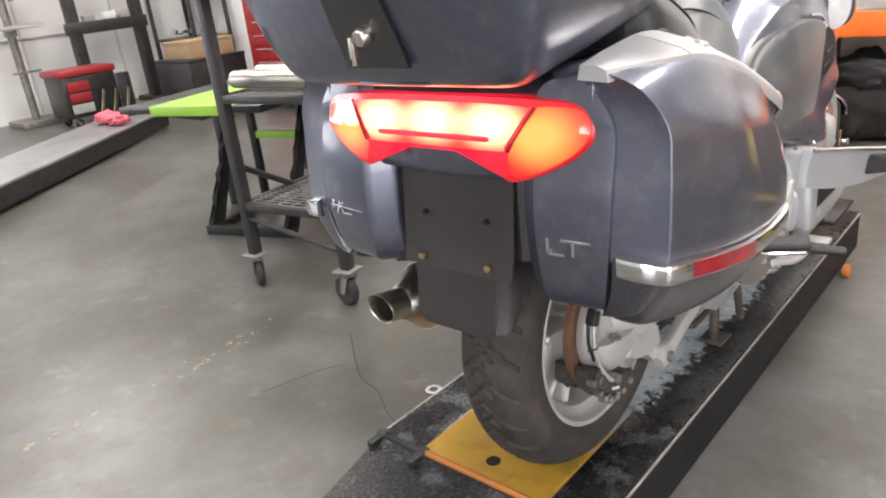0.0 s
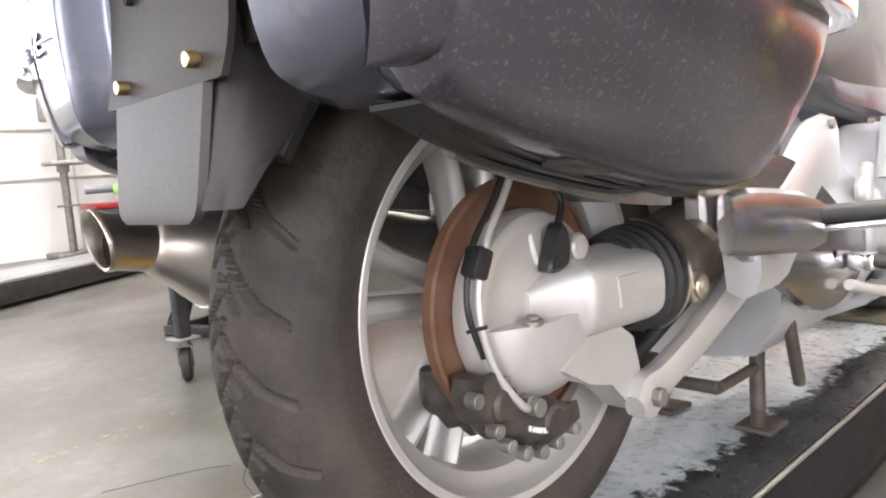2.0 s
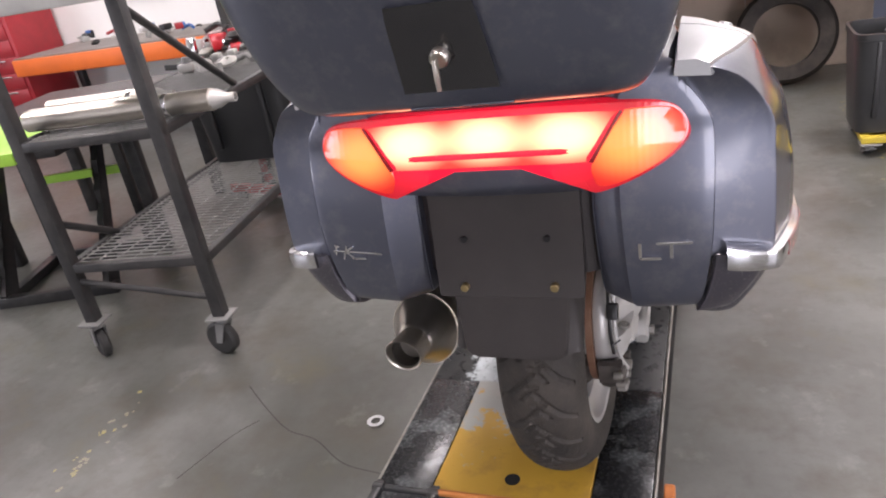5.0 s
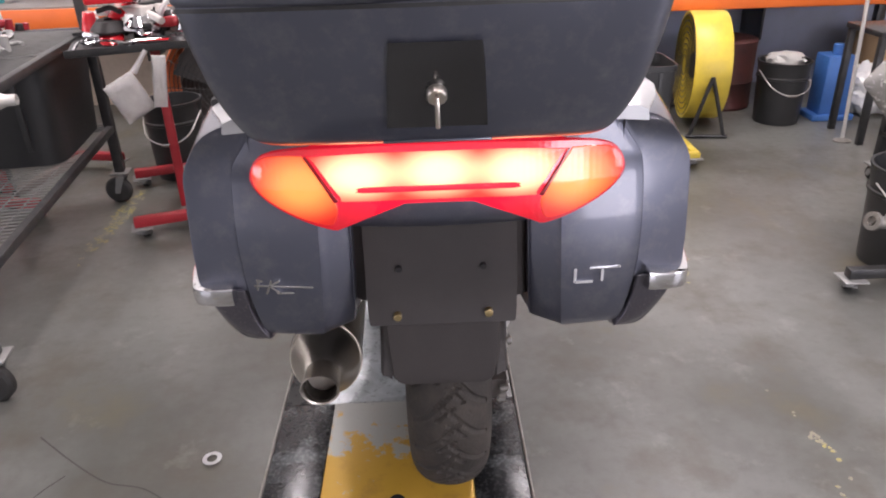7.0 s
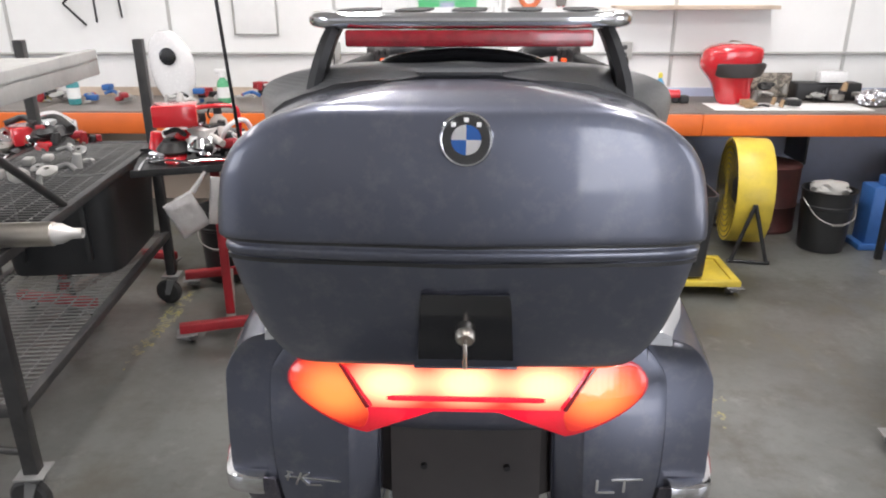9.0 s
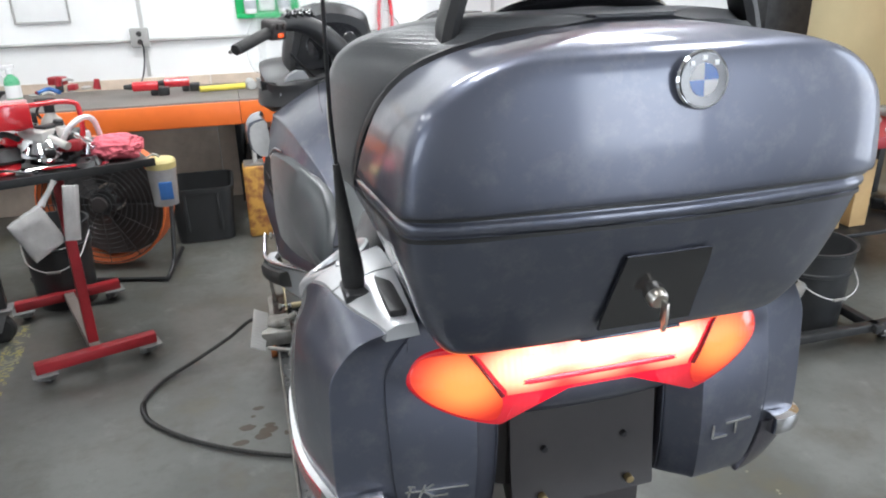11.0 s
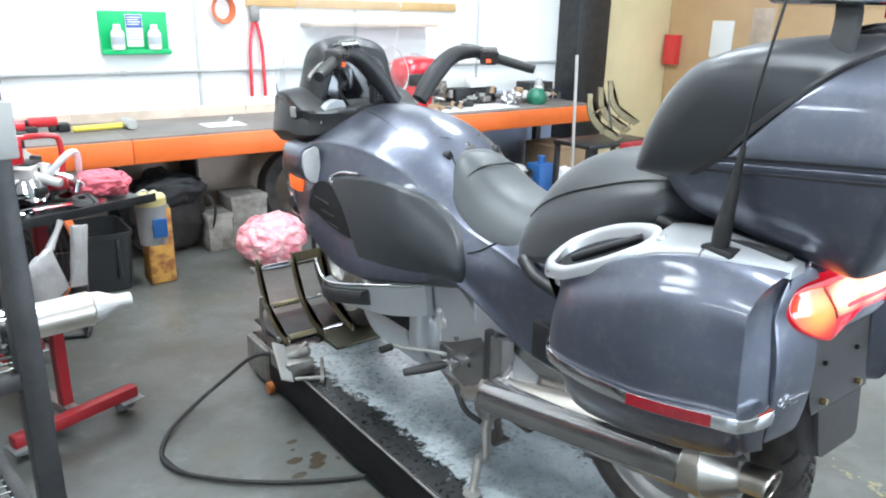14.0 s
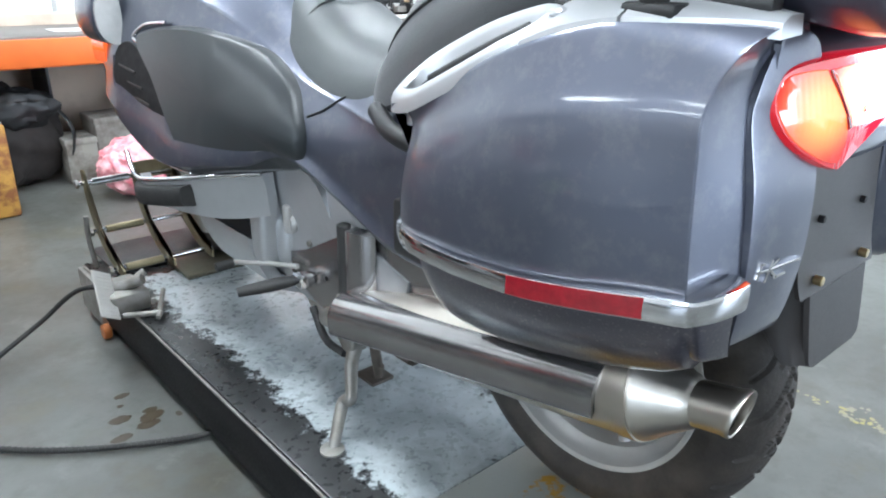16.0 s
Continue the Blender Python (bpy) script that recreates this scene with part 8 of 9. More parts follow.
rail = thing("hook_rail", (-1.6, Y1 - 0.002, 1.66), "wooden hook rail with small tools on the wall", "rail")
part("batten", box((-2.35, Y1 - 0.022, 1.655), (-1.15, Y1 - 0.002, 1.745), 0.004), WOOD, rail)
for k in range(6):
    part("hook", tube([(-2.25 + 0.2 * k, Y1 - 0.02, 1.70), (-2.25 + 0.2 * k, Y1 - 0.06, 1.695), (-2.25 + 0.2 * k, Y1 - 0.065, 1.72)], 0.004), ALLOY_DARK, rail)
rail2 = thing("hook_rail", (1.0, Y1 - 0.002, 1.5), "pale wooden batten along the wall", "rail")
part("batten", box((0.55, Y1 - 0.02, 1.52), (2.35, Y1 - 0.002, 1.585), 0.004), WOOD, rail2)
cut = thing("bolt_cutter", (0.60, Y1 - 0.01, 0.95), "long red-handled bolt cutter hanging on the wall", "bolt cutter")
for s in (-1, 1):
    part("arm", tube([(0.60 + s * 0.012, Y1 - 0.03, 1.42), (0.60 + s * 0.042, Y1 - 0.03, 1.25), (0.60 + s * 0.050, Y1 - 0.03, 0.92)], 0.013, 6, 10), RED_GLOSS, cut)
part("jaw", box((0.565, Y1 - 0.05, 1.42), (0.635, Y1 - 0.012, 1.53), 0.014), ALLOY_DARK, cut)
cord = thing("cord_reel", (0.36, Y1 - 0.01, 1.42), "coil of orange cord hanging on the wall", "cord")
for k in range(5):
    part("loop", tube([(0.38 + (0.055 + 0.006 * k) * math.cos(a), Y1 - 0.02 - 0.008 * k, 1.50 + (0.07 + 0.005 * k) * math.sin(a)) for a in np.linspace(0, 2 * math.pi, 11)[:-1]], 0.006, 3, 6, closed=True), mat("orange_cord", (0.6, 0.16, 0.06), 0.5) if "orange_cord" not in bpy.data.materials else bpy.data.materials["orange_cord"], cord)
for x in (-1.02, 1.06):
    o = thing("wall_outlet", (x, Y1 - 0.002, 1.06), "grey surface-mounted outlet box with a hanging cord", "outlet")
    part("case", box((x - 0.055, Y1 - 0.05, 1.06), (x + 0.055, Y1 - 0.002, 1.18), 0.006), GREY_BOX, o)
    part("socket", join(*[lathe([(0, 0), (0.017, 0), (0.017, 0.003), (0, 0.003)], (x, Y1 - 0.0505, zz), (0, -1, 0), 20) for zz in (1.095, 1.145)]), FRAME_GREY, o)
    part("cord", tube([(x + 0.01, Y1 - 0.055, 1.09), (x + 0.02, Y1 - 0.10, 1.04), (x, Y1 - 0.09, 0.92), (x - 0.04, Y1 - 0.12, 0.812)], 0.005, 6, 8), BLACK, o)
tri = thing("bent_rod_frame", (-2.75, Y1 - 0.01, 1.35), "black bent-rod bracket hanging on the wall", "bracket")
part("rods", join(tube([(-2.95, Y1 - 0.03, 1.45), (-2.72, Y1 - 0.03, 1.62), (-2.55, Y1 - 0.03, 1.62)], 0.008), tube([(-2.95, Y1 - 0.03, 1.45), (-2.80, Y1 - 0.03, 1.30)], 0.008), tube([(-2.72, Y1 - 0.03, 1.64), (-2.72, Y1 - 0.03, 1.32)], 0.008), tube([(-2.55, Y1 - 0.03, 1.64), (-2.53, Y1 - 0.03, 1.35)], 0.008)), FRAME_BLACK, tri)
sh = thing("wall_shelf", (1.5, Y1 - 0.1, 1.30), "pale shelf board with small parts above the bench", "shelf")
part("board", box((0.95, Y1 - 0.18, 1.40), (2.05, Y1 - 0.002, 1.425), 0.003), WALL_TAN, sh)

# on the bench, from one end to the other
foil = thing("foil_lump", (2.62, 3.95, BZ), "crumpled silver foil lump on the bench", "foil")
part("foil", wrinkled((2.62, 3.95, BZ + 0.055), (0.085, 0.07, 0.058), 0.35, 41, 4, 0.1, 3.0), CHROME, foil)
radio = thing("instrument_case", (2.42, 4.25, BZ), "black instrument case with a white screen on the bench", "instrument case")
part("case", box((2.22, 4.18, BZ + 0.001), (2.66, 4.32, BZ + 0.12), 0.012, 3), BLACK, radio)
part("screen", box((2.36, 4.165, BZ + 0.125), (2.54, 4.25, BZ + 0.20), 0.006), WHITE, radio)
part("label_bar", box((2.40, 4.174, BZ + 0.05), (2.50, 4.1785, BZ + 0.07), 0.001), WHITE, radio)
blk = thing("tool_case", (3.12, 4.2, BZ), "black plastic tool case on the bench", "tool case")
part("case", box((2.98, 4.12, BZ + 0.001), (3.27, 4.30, BZ + 0.15), 0.012, 3), BLACK, blk)
part("handle", tube([(3.06, 4.115, BZ + 0.10), (3.07, 4.09, BZ + 0.115), (3.18, 4.09, BZ + 0.115), (3.19, 4.115, BZ + 0.10)], 0.007, 5, 8), GREY_PLASTIC, blk)
mot = thing("mottled_board", (2.1, 4.33, BZ), "mottled grey-brown board leaning on the bench wall", "board")
part("board", moved(box((-0.20, -0.008, 0), (0.20, 0.008, 0.17), 0.004), pose(2.05, 4.34, BZ + 0.002, -8, 0, 0)), mat("mottled", (0.34, 0.30, 0.25), 0.7, 0, (0.10, 0.09, 0.075), 30, 0.9, 0.1, 80, contrast=(0.45, 0.55)), mot)
red_tank = thing("red_bodywork", (1.75, 4.0, BZ), "glossy red motorcycle tank standing upright on the bench", "bodywork")
part("shell", loft([super_ring(1.72 + dx, 4.05, z, a, b, b, 2.8, 24) for z, a, b, dx in ((BZ + 0.001, 0.09, 0.06, 0.03), (BZ + 0.02, 0.11, 0.08, 0.03), (BZ + 0.14, 0.13, 0.10, 0.0), (BZ + 0.24, 0.19, 0.12, -0.02), (BZ + 0.32, 0.195, 0.13, -0.01), (BZ + 0.37, 0.17, 0.12, 0.0), (BZ + 0.395, 0.09, 0.07, 0.0))], 1, 4), RED_GLOSS, red_tank)
part("belt", loft([super_ring(1.735, 4.035, z, a, 0.13, 0.13, 2.8, 24) for z, a in ((BZ + 0.185, 0.135), (BZ + 0.20, 0.165), (BZ + 0.26, 0.19), (BZ + 0.275, 0.175))], 1, 2), GREY_PLASTIC, red_tank)
part("filler", lathe([(0, 0), (0.045, 0), (0.045, 0.012), (0.03, 0.018), (0, 0.018)], (1.72, 4.04, BZ + 0.39), (0, -0.3, 1), 28), CHROME, red_tank)
bottle(1.22, 3.92, BZ, 0.032, 0.22, mat("blue_liquid", (0.08, 0.36, 0.60), 0.25), mat("yellow_cap", (0.7, 0.6, 0.1), 0.4), "clear bottle of blue liquid on the bench")
bottle(2.95, 3.98, BZ, 0.036, 0.25, PLASTIC_WRAP, WHITE, "clear plastic bottle with a white cap")
drill = lambda x, y, m: (lambda t: (part("body", rod((x - 0.09, y, BZ + 0.06), (x + 0.06, y, BZ + 0.06), 0.030, seg=20), m, t), part("chuck", rod((x - 0.14, y, BZ + 0.06), (x - 0.088, y, BZ + 0.06), 0.014, 0.02), BLACK, t), part("grip", box((x + 0.01, y - 0.02, BZ + 0.001), (x + 0.055, y + 0.02, BZ + 0.045), 0.01), BLACK, t), part("battery", box((x + 0.058, y - 0.035, BZ + 0.001), (x + 0.12, y + 0.035, BZ + 0.05), 0.008), BLACK, t)))(thing("power_drill", (x, y, BZ), "red cordless power drill lying on the bench", "power tool", "power drills"))
drill(-0.98, 4.02, RED_GLOSS)
drill(1.34, 4.08, RED_GLOSS)
drill(-0.80, 4.12, RED_GLOSS)
ham = thing("mallet", (-0.55, 4.03, BZ), "yellow-handled mallet lying on the bench", "mallet")
part("shaft", rod((-0.68, 4.02, BZ + 0.022), (-0.40, 4.06, BZ + 0.022), 0.018), mat("yellow_handle", (0.75, 0.62, 0.08), 0.4), ham)
part("head", rod((-0.36, 3.99, BZ + 0.032), (-0.37, 4.13, BZ + 0.032), 0.030), GREY_BOX, ham)
pap = thing("paper_sheet", (0.17, 3.95, BZ), "white sheet of paper lying on the bench", "paper")
part("sheet", box((0.05, 3.86, BZ + 0.001), (0.30, 4.04, BZ + 0.004), 0.001), PAPER, pap)
part("spool", rod((0.22, 4.0, BZ + 0.005), (0.26, 4.02, BZ + 0.03), 0.012), ALLOY, pap)
cloth = thing("drop_cloth", (2.0, 3.9, BZ), "white cloth spread under parts on the bench", "cloth")
part("sheet", box((1.55, 3.76, BZ + 0.001), (2.55, 4.05, BZ + 0.005), 0.002), PAPER, cloth)
for k, (x, y, w, h, sd) in enumerate(((2.05, 4.18, 0.24, 0.20, 31), (1.95, 3.88, 0.22, 0.08, 32), (2.45, 4.10, 0.22, 0.24, 33), (2.80, 4.05, 0.16, 0.16, 34), (3.12, 4.10, 0.12, 0.18, 35), (-1.45, 4.1, 0.25, 0.2, 36), (-1.95, 4.05, 0.25, 0.22, 37), (-2.5, 4.05, 0.3, 0.2, 38), (-3.1, 4.0, 0.3, 0.22, 39), (-3.8, 4.0, 0.3, 0.2, 40), (-4.5, 4.0, 0.3, 0.25, 41))):
    parts_heap(x, y, BZ + 0.005, w, 0.14, h, sd, "heap of dark and silver machine parts on the bench", (BLACK, ALLOY_DARK, ALLOY, CARDBOARD, GREY_BOX) if x > 0 else (BLACK, ALLOY, RED, GREY_BOX, BLUE_STEEL))
helm = thing("green_drum", (2.88, 3.92, BZ), "dark green rounded machine cover on the bench", "machine part")
part("dome", lathe([(0, 0.001), (0.07, 0.001), (0.085, 0.03), (0.08, 0.08), (0.05, 0.12), (0, 0.13)], (2.86, 3.90, BZ), (0, 0, 1), 28), mat("dark_green", (0.03, 0.17, 0.10), 0.35), helm)
white_f = thing("white_fairing", (-2.15, 4.15, BZ), "white curved fairing panel with a black round opening", "bodywork")
part("panel", loft([super_ring(-2.15 + dx, 4.22, z, a, 0.05, 0.05, 2.6, 24) for z, a, dx in ((BZ + 0.001, 0.10, 0.02), (BZ + 0.12, 0.15, 0.01), (BZ + 0.28, 0.16, 0.0), (BZ + 0.40, 0.12, -0.02), (BZ + 0.47, 0.05, -0.03))], 1, 3), WHITE, white_f)
part("opening", lathe([(0, 0), (0.055, 0), (0.06, 0.008), (0.045, 0.012), (0, 0.006)], (-2.15, 4.168, BZ + 0.30), (0, -1, 0), 28), GLOSS_BLACK, white_f)
spray(-1.72, 4.0, BZ, mat("green_bottle", (0.10, 0.40, 0.20), 0.3), WHITE, "green spray bottle on the bench")
spray(-2.75, 3.95, BZ, mat("teal_bottle", (0.06, 0.30, 0.32), 0.3), RED_GLOSS, "teal spray bottle on the bench")
spray(-3.05, 4.1, BZ, mat("yellow_bottle", (0.55, 0.50, 0.16), 0.3), BLACK, "yellow spray bottle on the bench")
bottle(-3.3, 4.12, BZ, 0.06, 0.28, mat("blue_jug", (0.10, 0.25, 0.42), 0.35), WHITE, "blue plastic jug on the bench")
bottle(-2.95, 4.2, BZ, 0.05, 0.30, PLASTIC_WRAP, WHITE, "cloudy plastic jug on the bench")

# under the bench
tub("plastic_tub", (-0.92, 3.44, 0), (-0.54, 3.86, 0.335), "dark grey plastic tub under the bench")
cyl = thing("jack_cylinder", (-0.40, 3.52, 0), "rusty yellow square hydraulic cylinder standing on the floor", "hydraulic cylinder")
part("case", box((-0.478, 3.455, 0.001), (-0.335, 3.60, 0.44), 0.014, 3), RUSTY_YELLOW, cyl)
part("collar", box((-0.470, 3.463, 0.441), (-0.343, 3.592, 0.452), 0.004), ALLOY_DARK, cyl)
part("stem", rod((-0.40, 3.53, 0.452), (-0.40, 3.53, 0.53), 0.013), ALLOY, cyl)
bun = thing("rag_bundle", (0.23, 3.44, 0), "plastic-wrapped bundle of pink shop rags", "rag bundle")
part("wrap", wrinkled((0.25, 3.46, 0.160), (0.215, 0.17, 0.155), 0.10, 11, 5, 0.0, 4.2), PINK_WRAP, bun)
sack = thing("dark_sack", (-0.28, 4.05, 0), "dark brown sack slumped under the bench", "sack")
part("flap", wrinkled((-0.20, 3.93, 0.42), (0.20, 0.07, 0.11), 0.22, 15, 4, 0.0, 2.2), BLACK, sack)
part("strap", tube([(-0.02, 3.95, 0.45), (0.05, 3.86, 0.30), (0.02, 3.88, 0.08)], 0.014, 6, 8, flat=0.4), BLACK, sack)
part("cloth", wrinkled((-0.22, 4.05, 0.27), (0.25, 0.16, 0.27), 0.25, 14, 4, 0.02, 1.8), mat("dark_brown_cloth", (0.022, 0.018, 0.017), 0.8, 0, (0.045, 0.036, 0.032), 6, 0.6, 0.3, 30), sack)
carton((0.0, 3.86, 0.0), (0.16, 4.1, 0.24), OLD_BOX, "dirty grey case under the bench")
carton((0.175, 3.9, 0.0), (0.42, 4.15, 0.33), OLD_BOX, "dirty grey carton under the bench")
tube_t = thing("spare_tyre", (0.72, 4.0, 0), "dark tyre leaning under the bench", "tyre")
part("casing", moved(lathe([(0.19, -0.06), (0.27, -0.065), (0.295, -0.03), (0.295, 0.03), (0.27, 0.065), (0.19, 0.06)], (0, 0, 0), (0, 1, 0), 40, True), pose(0.72, 4.05, 0.292, -14, 0, 0)), RUBBER, tube_t)


def big_fan(x, y, r, m, rim, label, face=0):
    """A floor fan: drum rim, wire guard, motor, blades at rest, and a tube stand."""
    f = thing("floor_fan", (0, 0, 0), label, "fan")
    part("rim", lathe([(r, -0.07), (r + 0.012, -0.07), (r + 0.012, 0.07), (r, 0.07)], (0, 0, r + 0.05), (0, 1, 0), 64, True), rim, f)
    for q in np.linspace(0.06, r, 11):
        part("guard_ring", tube([(q * math.cos(a), -0.075, r + 0.05 + q * math.sin(a)) for a in np.linspace(0, 2 * math.pi, 33)[:-1]], 0.003, 1, 5, closed=True), FRAME_BLACK, f)
    for a in np.linspace(0, 2 * math.pi, 13)[:-1]:
        part("guard_spoke", rod((0.05 * math.cos(a), -0.075, r + 0.05 + 0.05 * math.sin(a)), (r * math.cos(a), -0.072, r + 0.05 + r * math.sin(a)), 0.003, seg=6), FRAME_BLACK, f)
    part("badge", lathe([(0, 0), (0.045, 0), (0.04, 0.01), (0, 0.012)], (0, -0.078, r + 0.05), (0, -1, 0), 28), GREY_PLASTIC, f)
    part("motor", rod((0, -0.03, r + 0.05), (0, 0.10, r + 0.05), 0.07, seg=28), FRAME_BLACK, f)
    for k in range(3):
        a = 2 * math.pi * k / 3 + 0.4
        part("blade", loft([[(q * math.cos(a + da), dy, r + 0.05 + q * math.sin(a + da)) for da, dy in ((-0.42, 0.02), (0.0, -0.005), (0.42, -0.03), (0.42, -0.027), (0.0, -0.002), (-0.42, 0.023))] for q in (0.06, r * 0.5, r * 0.92)], 1, 3), GREY_PLASTIC, f)
    part("back", lathe([(0.08, 0.068), (r - 0.004, 0.068), (r - 0.004, 0.0695), (0.08, 0.0695)], (0, 0, r + 0.05), (0, 1, 0), 48, True), mat("dark_guard", (0.03, 0.028, 0.027), 0.7) if "dark_guard" not in bpy.data.materials else bpy.data.materials["dark_guard"], f)
    for s in (-1, 1):
        part("stand_leg", tube([(s * (r + 0.02), 0, r + 0.05), (s * (r + 0.03), -0.12, 0.08), (s * (r + 0.02), -0.22, 0.013), (s * (r - 0.05), 0.22, 0.013)], 0.012, 6, 10), FRAME_BLACK, f)
    part("stand_bar", rod((-r - 0.02, -0.22, 0.013), (r + 0.02, -0.22, 0.013), 0.012), FRAME_BLACK, f)
    return put(f, m)


big_fan(0, 0, 0.330, pose(-1.20, 3.24, 0, 0, 0, -16), mat("orange_rim", (0.72, 0.17, 0.05), 0.4), "large black floor fan with an orange rim")
drum = thing("drum_fan", (0, 0, 0), "worn yellow drum fan tilted on a black stand", "fan")
part("shell", lathe([(0.305, -0.10), (0.318, -0.105), (0.322, -0.095), (0.322, 0.095), (0.318, 0.105), (0.305, 0.10)], (0, 0, 0.36), (0, 1, 0), 64, True), YELLOW, drum)
for q in np.linspace(0.06, 0.30, 8):
    part("guard_ring", tube([(q * math.cos(a), -0.105, 0.36 + q * math.sin(a)) for a in np.linspace(0, 2 * math.pi, 33)[:-1]], 0.003, 1, 5, closed=True), FRAME_BLACK, drum)
part("back", lathe([(0, 0.07), (0.304, 0.07), (0.304, 0.075), (0, 0.075)], (0, 0, 0.36), (0, 1, 0), 48), FRAME_BLACK, drum)
part("motor", rod((0, -0.06, 0.36), (0, 0.06, 0.36), 0.08, seg=28), FRAME_BLACK, drum)
put(drum, pose(1.69, 3.46, 0.0, 0, 0, -98))
for s in (-1, 1):
    st = part("stand", join(tube([(s * 0.335, 0, 0.36), (s * 0.345, -0.10, 0.012)], 0.012, 3, 10), tube([(s * 0.335, 0, 0.36), (s * 0.345, 0.10, 0.012)], 0.012, 3, 10), rod((s * 0.345, -0.12, 0.012), (s * 0.345, 0.12, 0.012), 0.012)), FRAME_BLACK, None)
    st.parent = drum
red_drum = thing("steel_drum", (1.98, 3.85, 0), "dark brown-red steel drum under the bench", "drum")
part("barrel", lathe([(0, 0.001), (0.20, 0.001), (0.205, 0.02), (0.20, 0.03), (0.20, 0.17), (0.206, 0.18), (0.20, 0.19), (0.20, 0.42), (0.205, 0.44), (0.19, 0.45), (0, 0.44)], (1.98, 3.85, 0), (0, 0, 1), 40), mat("brown_red_drum", (0.095, 0.030, 0.028), 0.5, 0.2, (0.05, 0.03, 0.028), 9, 0.7), red_drum)
bucket(-1.38, 2.84, 0.155, 0.42, "black plastic bucket standing in front of the floor fan")
bucket(2.19, 3.42, 0.155, 0.385, "black plastic bucket with a wire handle by the bench")
bk = thing("rag", (2.19, 3.42, 0.36), "grey shop rags heaped in the bucket", "rag")
part("cloth", wrinkled((2.19, 3.42, 0.385), (0.11, 0.10, 0.05), 0.3, 17, 3, 0.1), GREY_BOX, bk)
jack = thing("blue_jack", (2.52, 3.46, 0), "blue steel jack housing standing under the bench", "jack")
part("housing", join(box((2.44, 3.38, 0.001), (2.62, 3.54, 0.40), 0.012), box((2.40, 3.36, 0.001), (2.66, 3.56, 0.04), 0.006), rod((2.53, 3.46, 0.40), (2.53, 3.46, 0.46), 0.03)), BLUE_STEEL, jack)
cl = thing("rag", (2.70, 3.45, 0), "crumpled white cloths on the floor", "rag")
part("cloth", wrinkled((2.80, 3.5, 0.16), (0.17, 0.14, 0.16), 0.35, 19, 4, 0.0, 2.5), PAPER, cl)
carton((2.95, 3.7, 0), (3.3, 4.1, 0.45), CARDBOARD, "brown cardboard carton under the bench")
parts_heap(2.40, 3.85, 0.0, 0.14, 0.14, 0.25, 51, "grey parts heaped on the floor under the bench", (GREY_BOX, ALLOY_DARK, BLACK))

# tub on a yellow dolly
dolly = thing("dolly", (1.20, 2.80, 0), "low yellow-edged dolly on small casters", "dolly")
part("frame", join(box((0.93, 2.60, 0.065), (1.42, 2.64, 0.095), 0.004), box((0.93, 2.96, 0.065), (1.42, 3.0, 0.095), 0.004), box((0.93, 2.64, 0.065), (0.97, 2.96, 0.095), 0.004), box((1.38, 2.64, 0.065), (1.42, 2.96, 0.095), 0.004), box((0.97, 2.64, 0.07), (1.38, 2.96, 0.085), 0.002)), YELLOW, dolly)
for x in (0.97, 1.39):
    for y in (2.63, 2.97):
        caster(dolly, x, y, 0.065, 0.026, 15)
tub("plastic_tub", (0.88, 2.62, 0.096), (1.27, 2.98, 0.55), "black plastic waste tub on the dolly")
parts_heap(1.07, 2.8, 0.46, 0.13, 0.14, 0.16, 61, "scrap parts filling the black tub", (BLACK, ALLOY, FRAME_BLACK, ALLOY_DARK))

# right-hand stands
rt = thing("tool_table", (2.62, 2.05, 0), "red-topped wheeled tool table with black legs", "tool table")
part("top", join(box((2.18, 1.80, 0.70), (3.05, 2.40, 0.712), 0.003), box((2.17, 1.79, 0.69), (3.06, 1.80, 0.745), 0.002), box((2.17, 2.40, 0.69), (3.06, 2.41, 0.745), 0.002), box((2.17, 1.80, 0.69), (2.18, 2.40, 0.745), 0.002), box((3.05, 1.80, 0.69), (3.06, 2.40, 0.745), 0.002)), RED, rt)
for x in (2.22, 3.01):
    for y in (1.84, 2.36):
        part("leg", box((x - 0.02, y - 0.02, 0.09), (x + 0.02, y + 0.02, 0.69), 0.003), FRAME_BLACK, rt)
        caster(rt, x, y, 0.09, 0.035)
part("lower_tray", box((2.2, 1.82, 0.24), (3.03, 2.38, 0.26), 0.003), FRAME_BLACK, rt)
parts_heap(2.45, 2.05, 0.713, 0.22, 0.2, 0.10, 71, "chrome sockets and tools heaped on the red table", (CHROME, ALLOY, BLACK, CHROME))
parts_heap(2.80, 2.15, 0.713, 0.2, 0.18, 0.14, 72, "engine castings heaped on the red table", (ALLOY, ALLOY_DARK, ALLOY))
parts_heap(2.6, 2.1, 0.262, 0.3, 0.2, 0.14, 73, "dark tools heaped on the lower tray", (BLACK, FRAME_BLACK, ALLOY_DARK))
for k, (x, h) in enumerate(((2.30, 0.30), (2.46, 0.34))):
    w = thing("timber_block", (x, 1.93, 0.262), "short pale timber block on the lower tray", "timber", "timber blocks")
    part("block", box((x - 0.05, 1.90, 0.263), (x + 0.05, 1.96, 0.262 + h), 0.004), WOOD, w)
bag2 = thing("plastic_bag", (1.90, 2.15, 0.35), "large crumpled clear plastic bag hanging by the tool table", "bag")
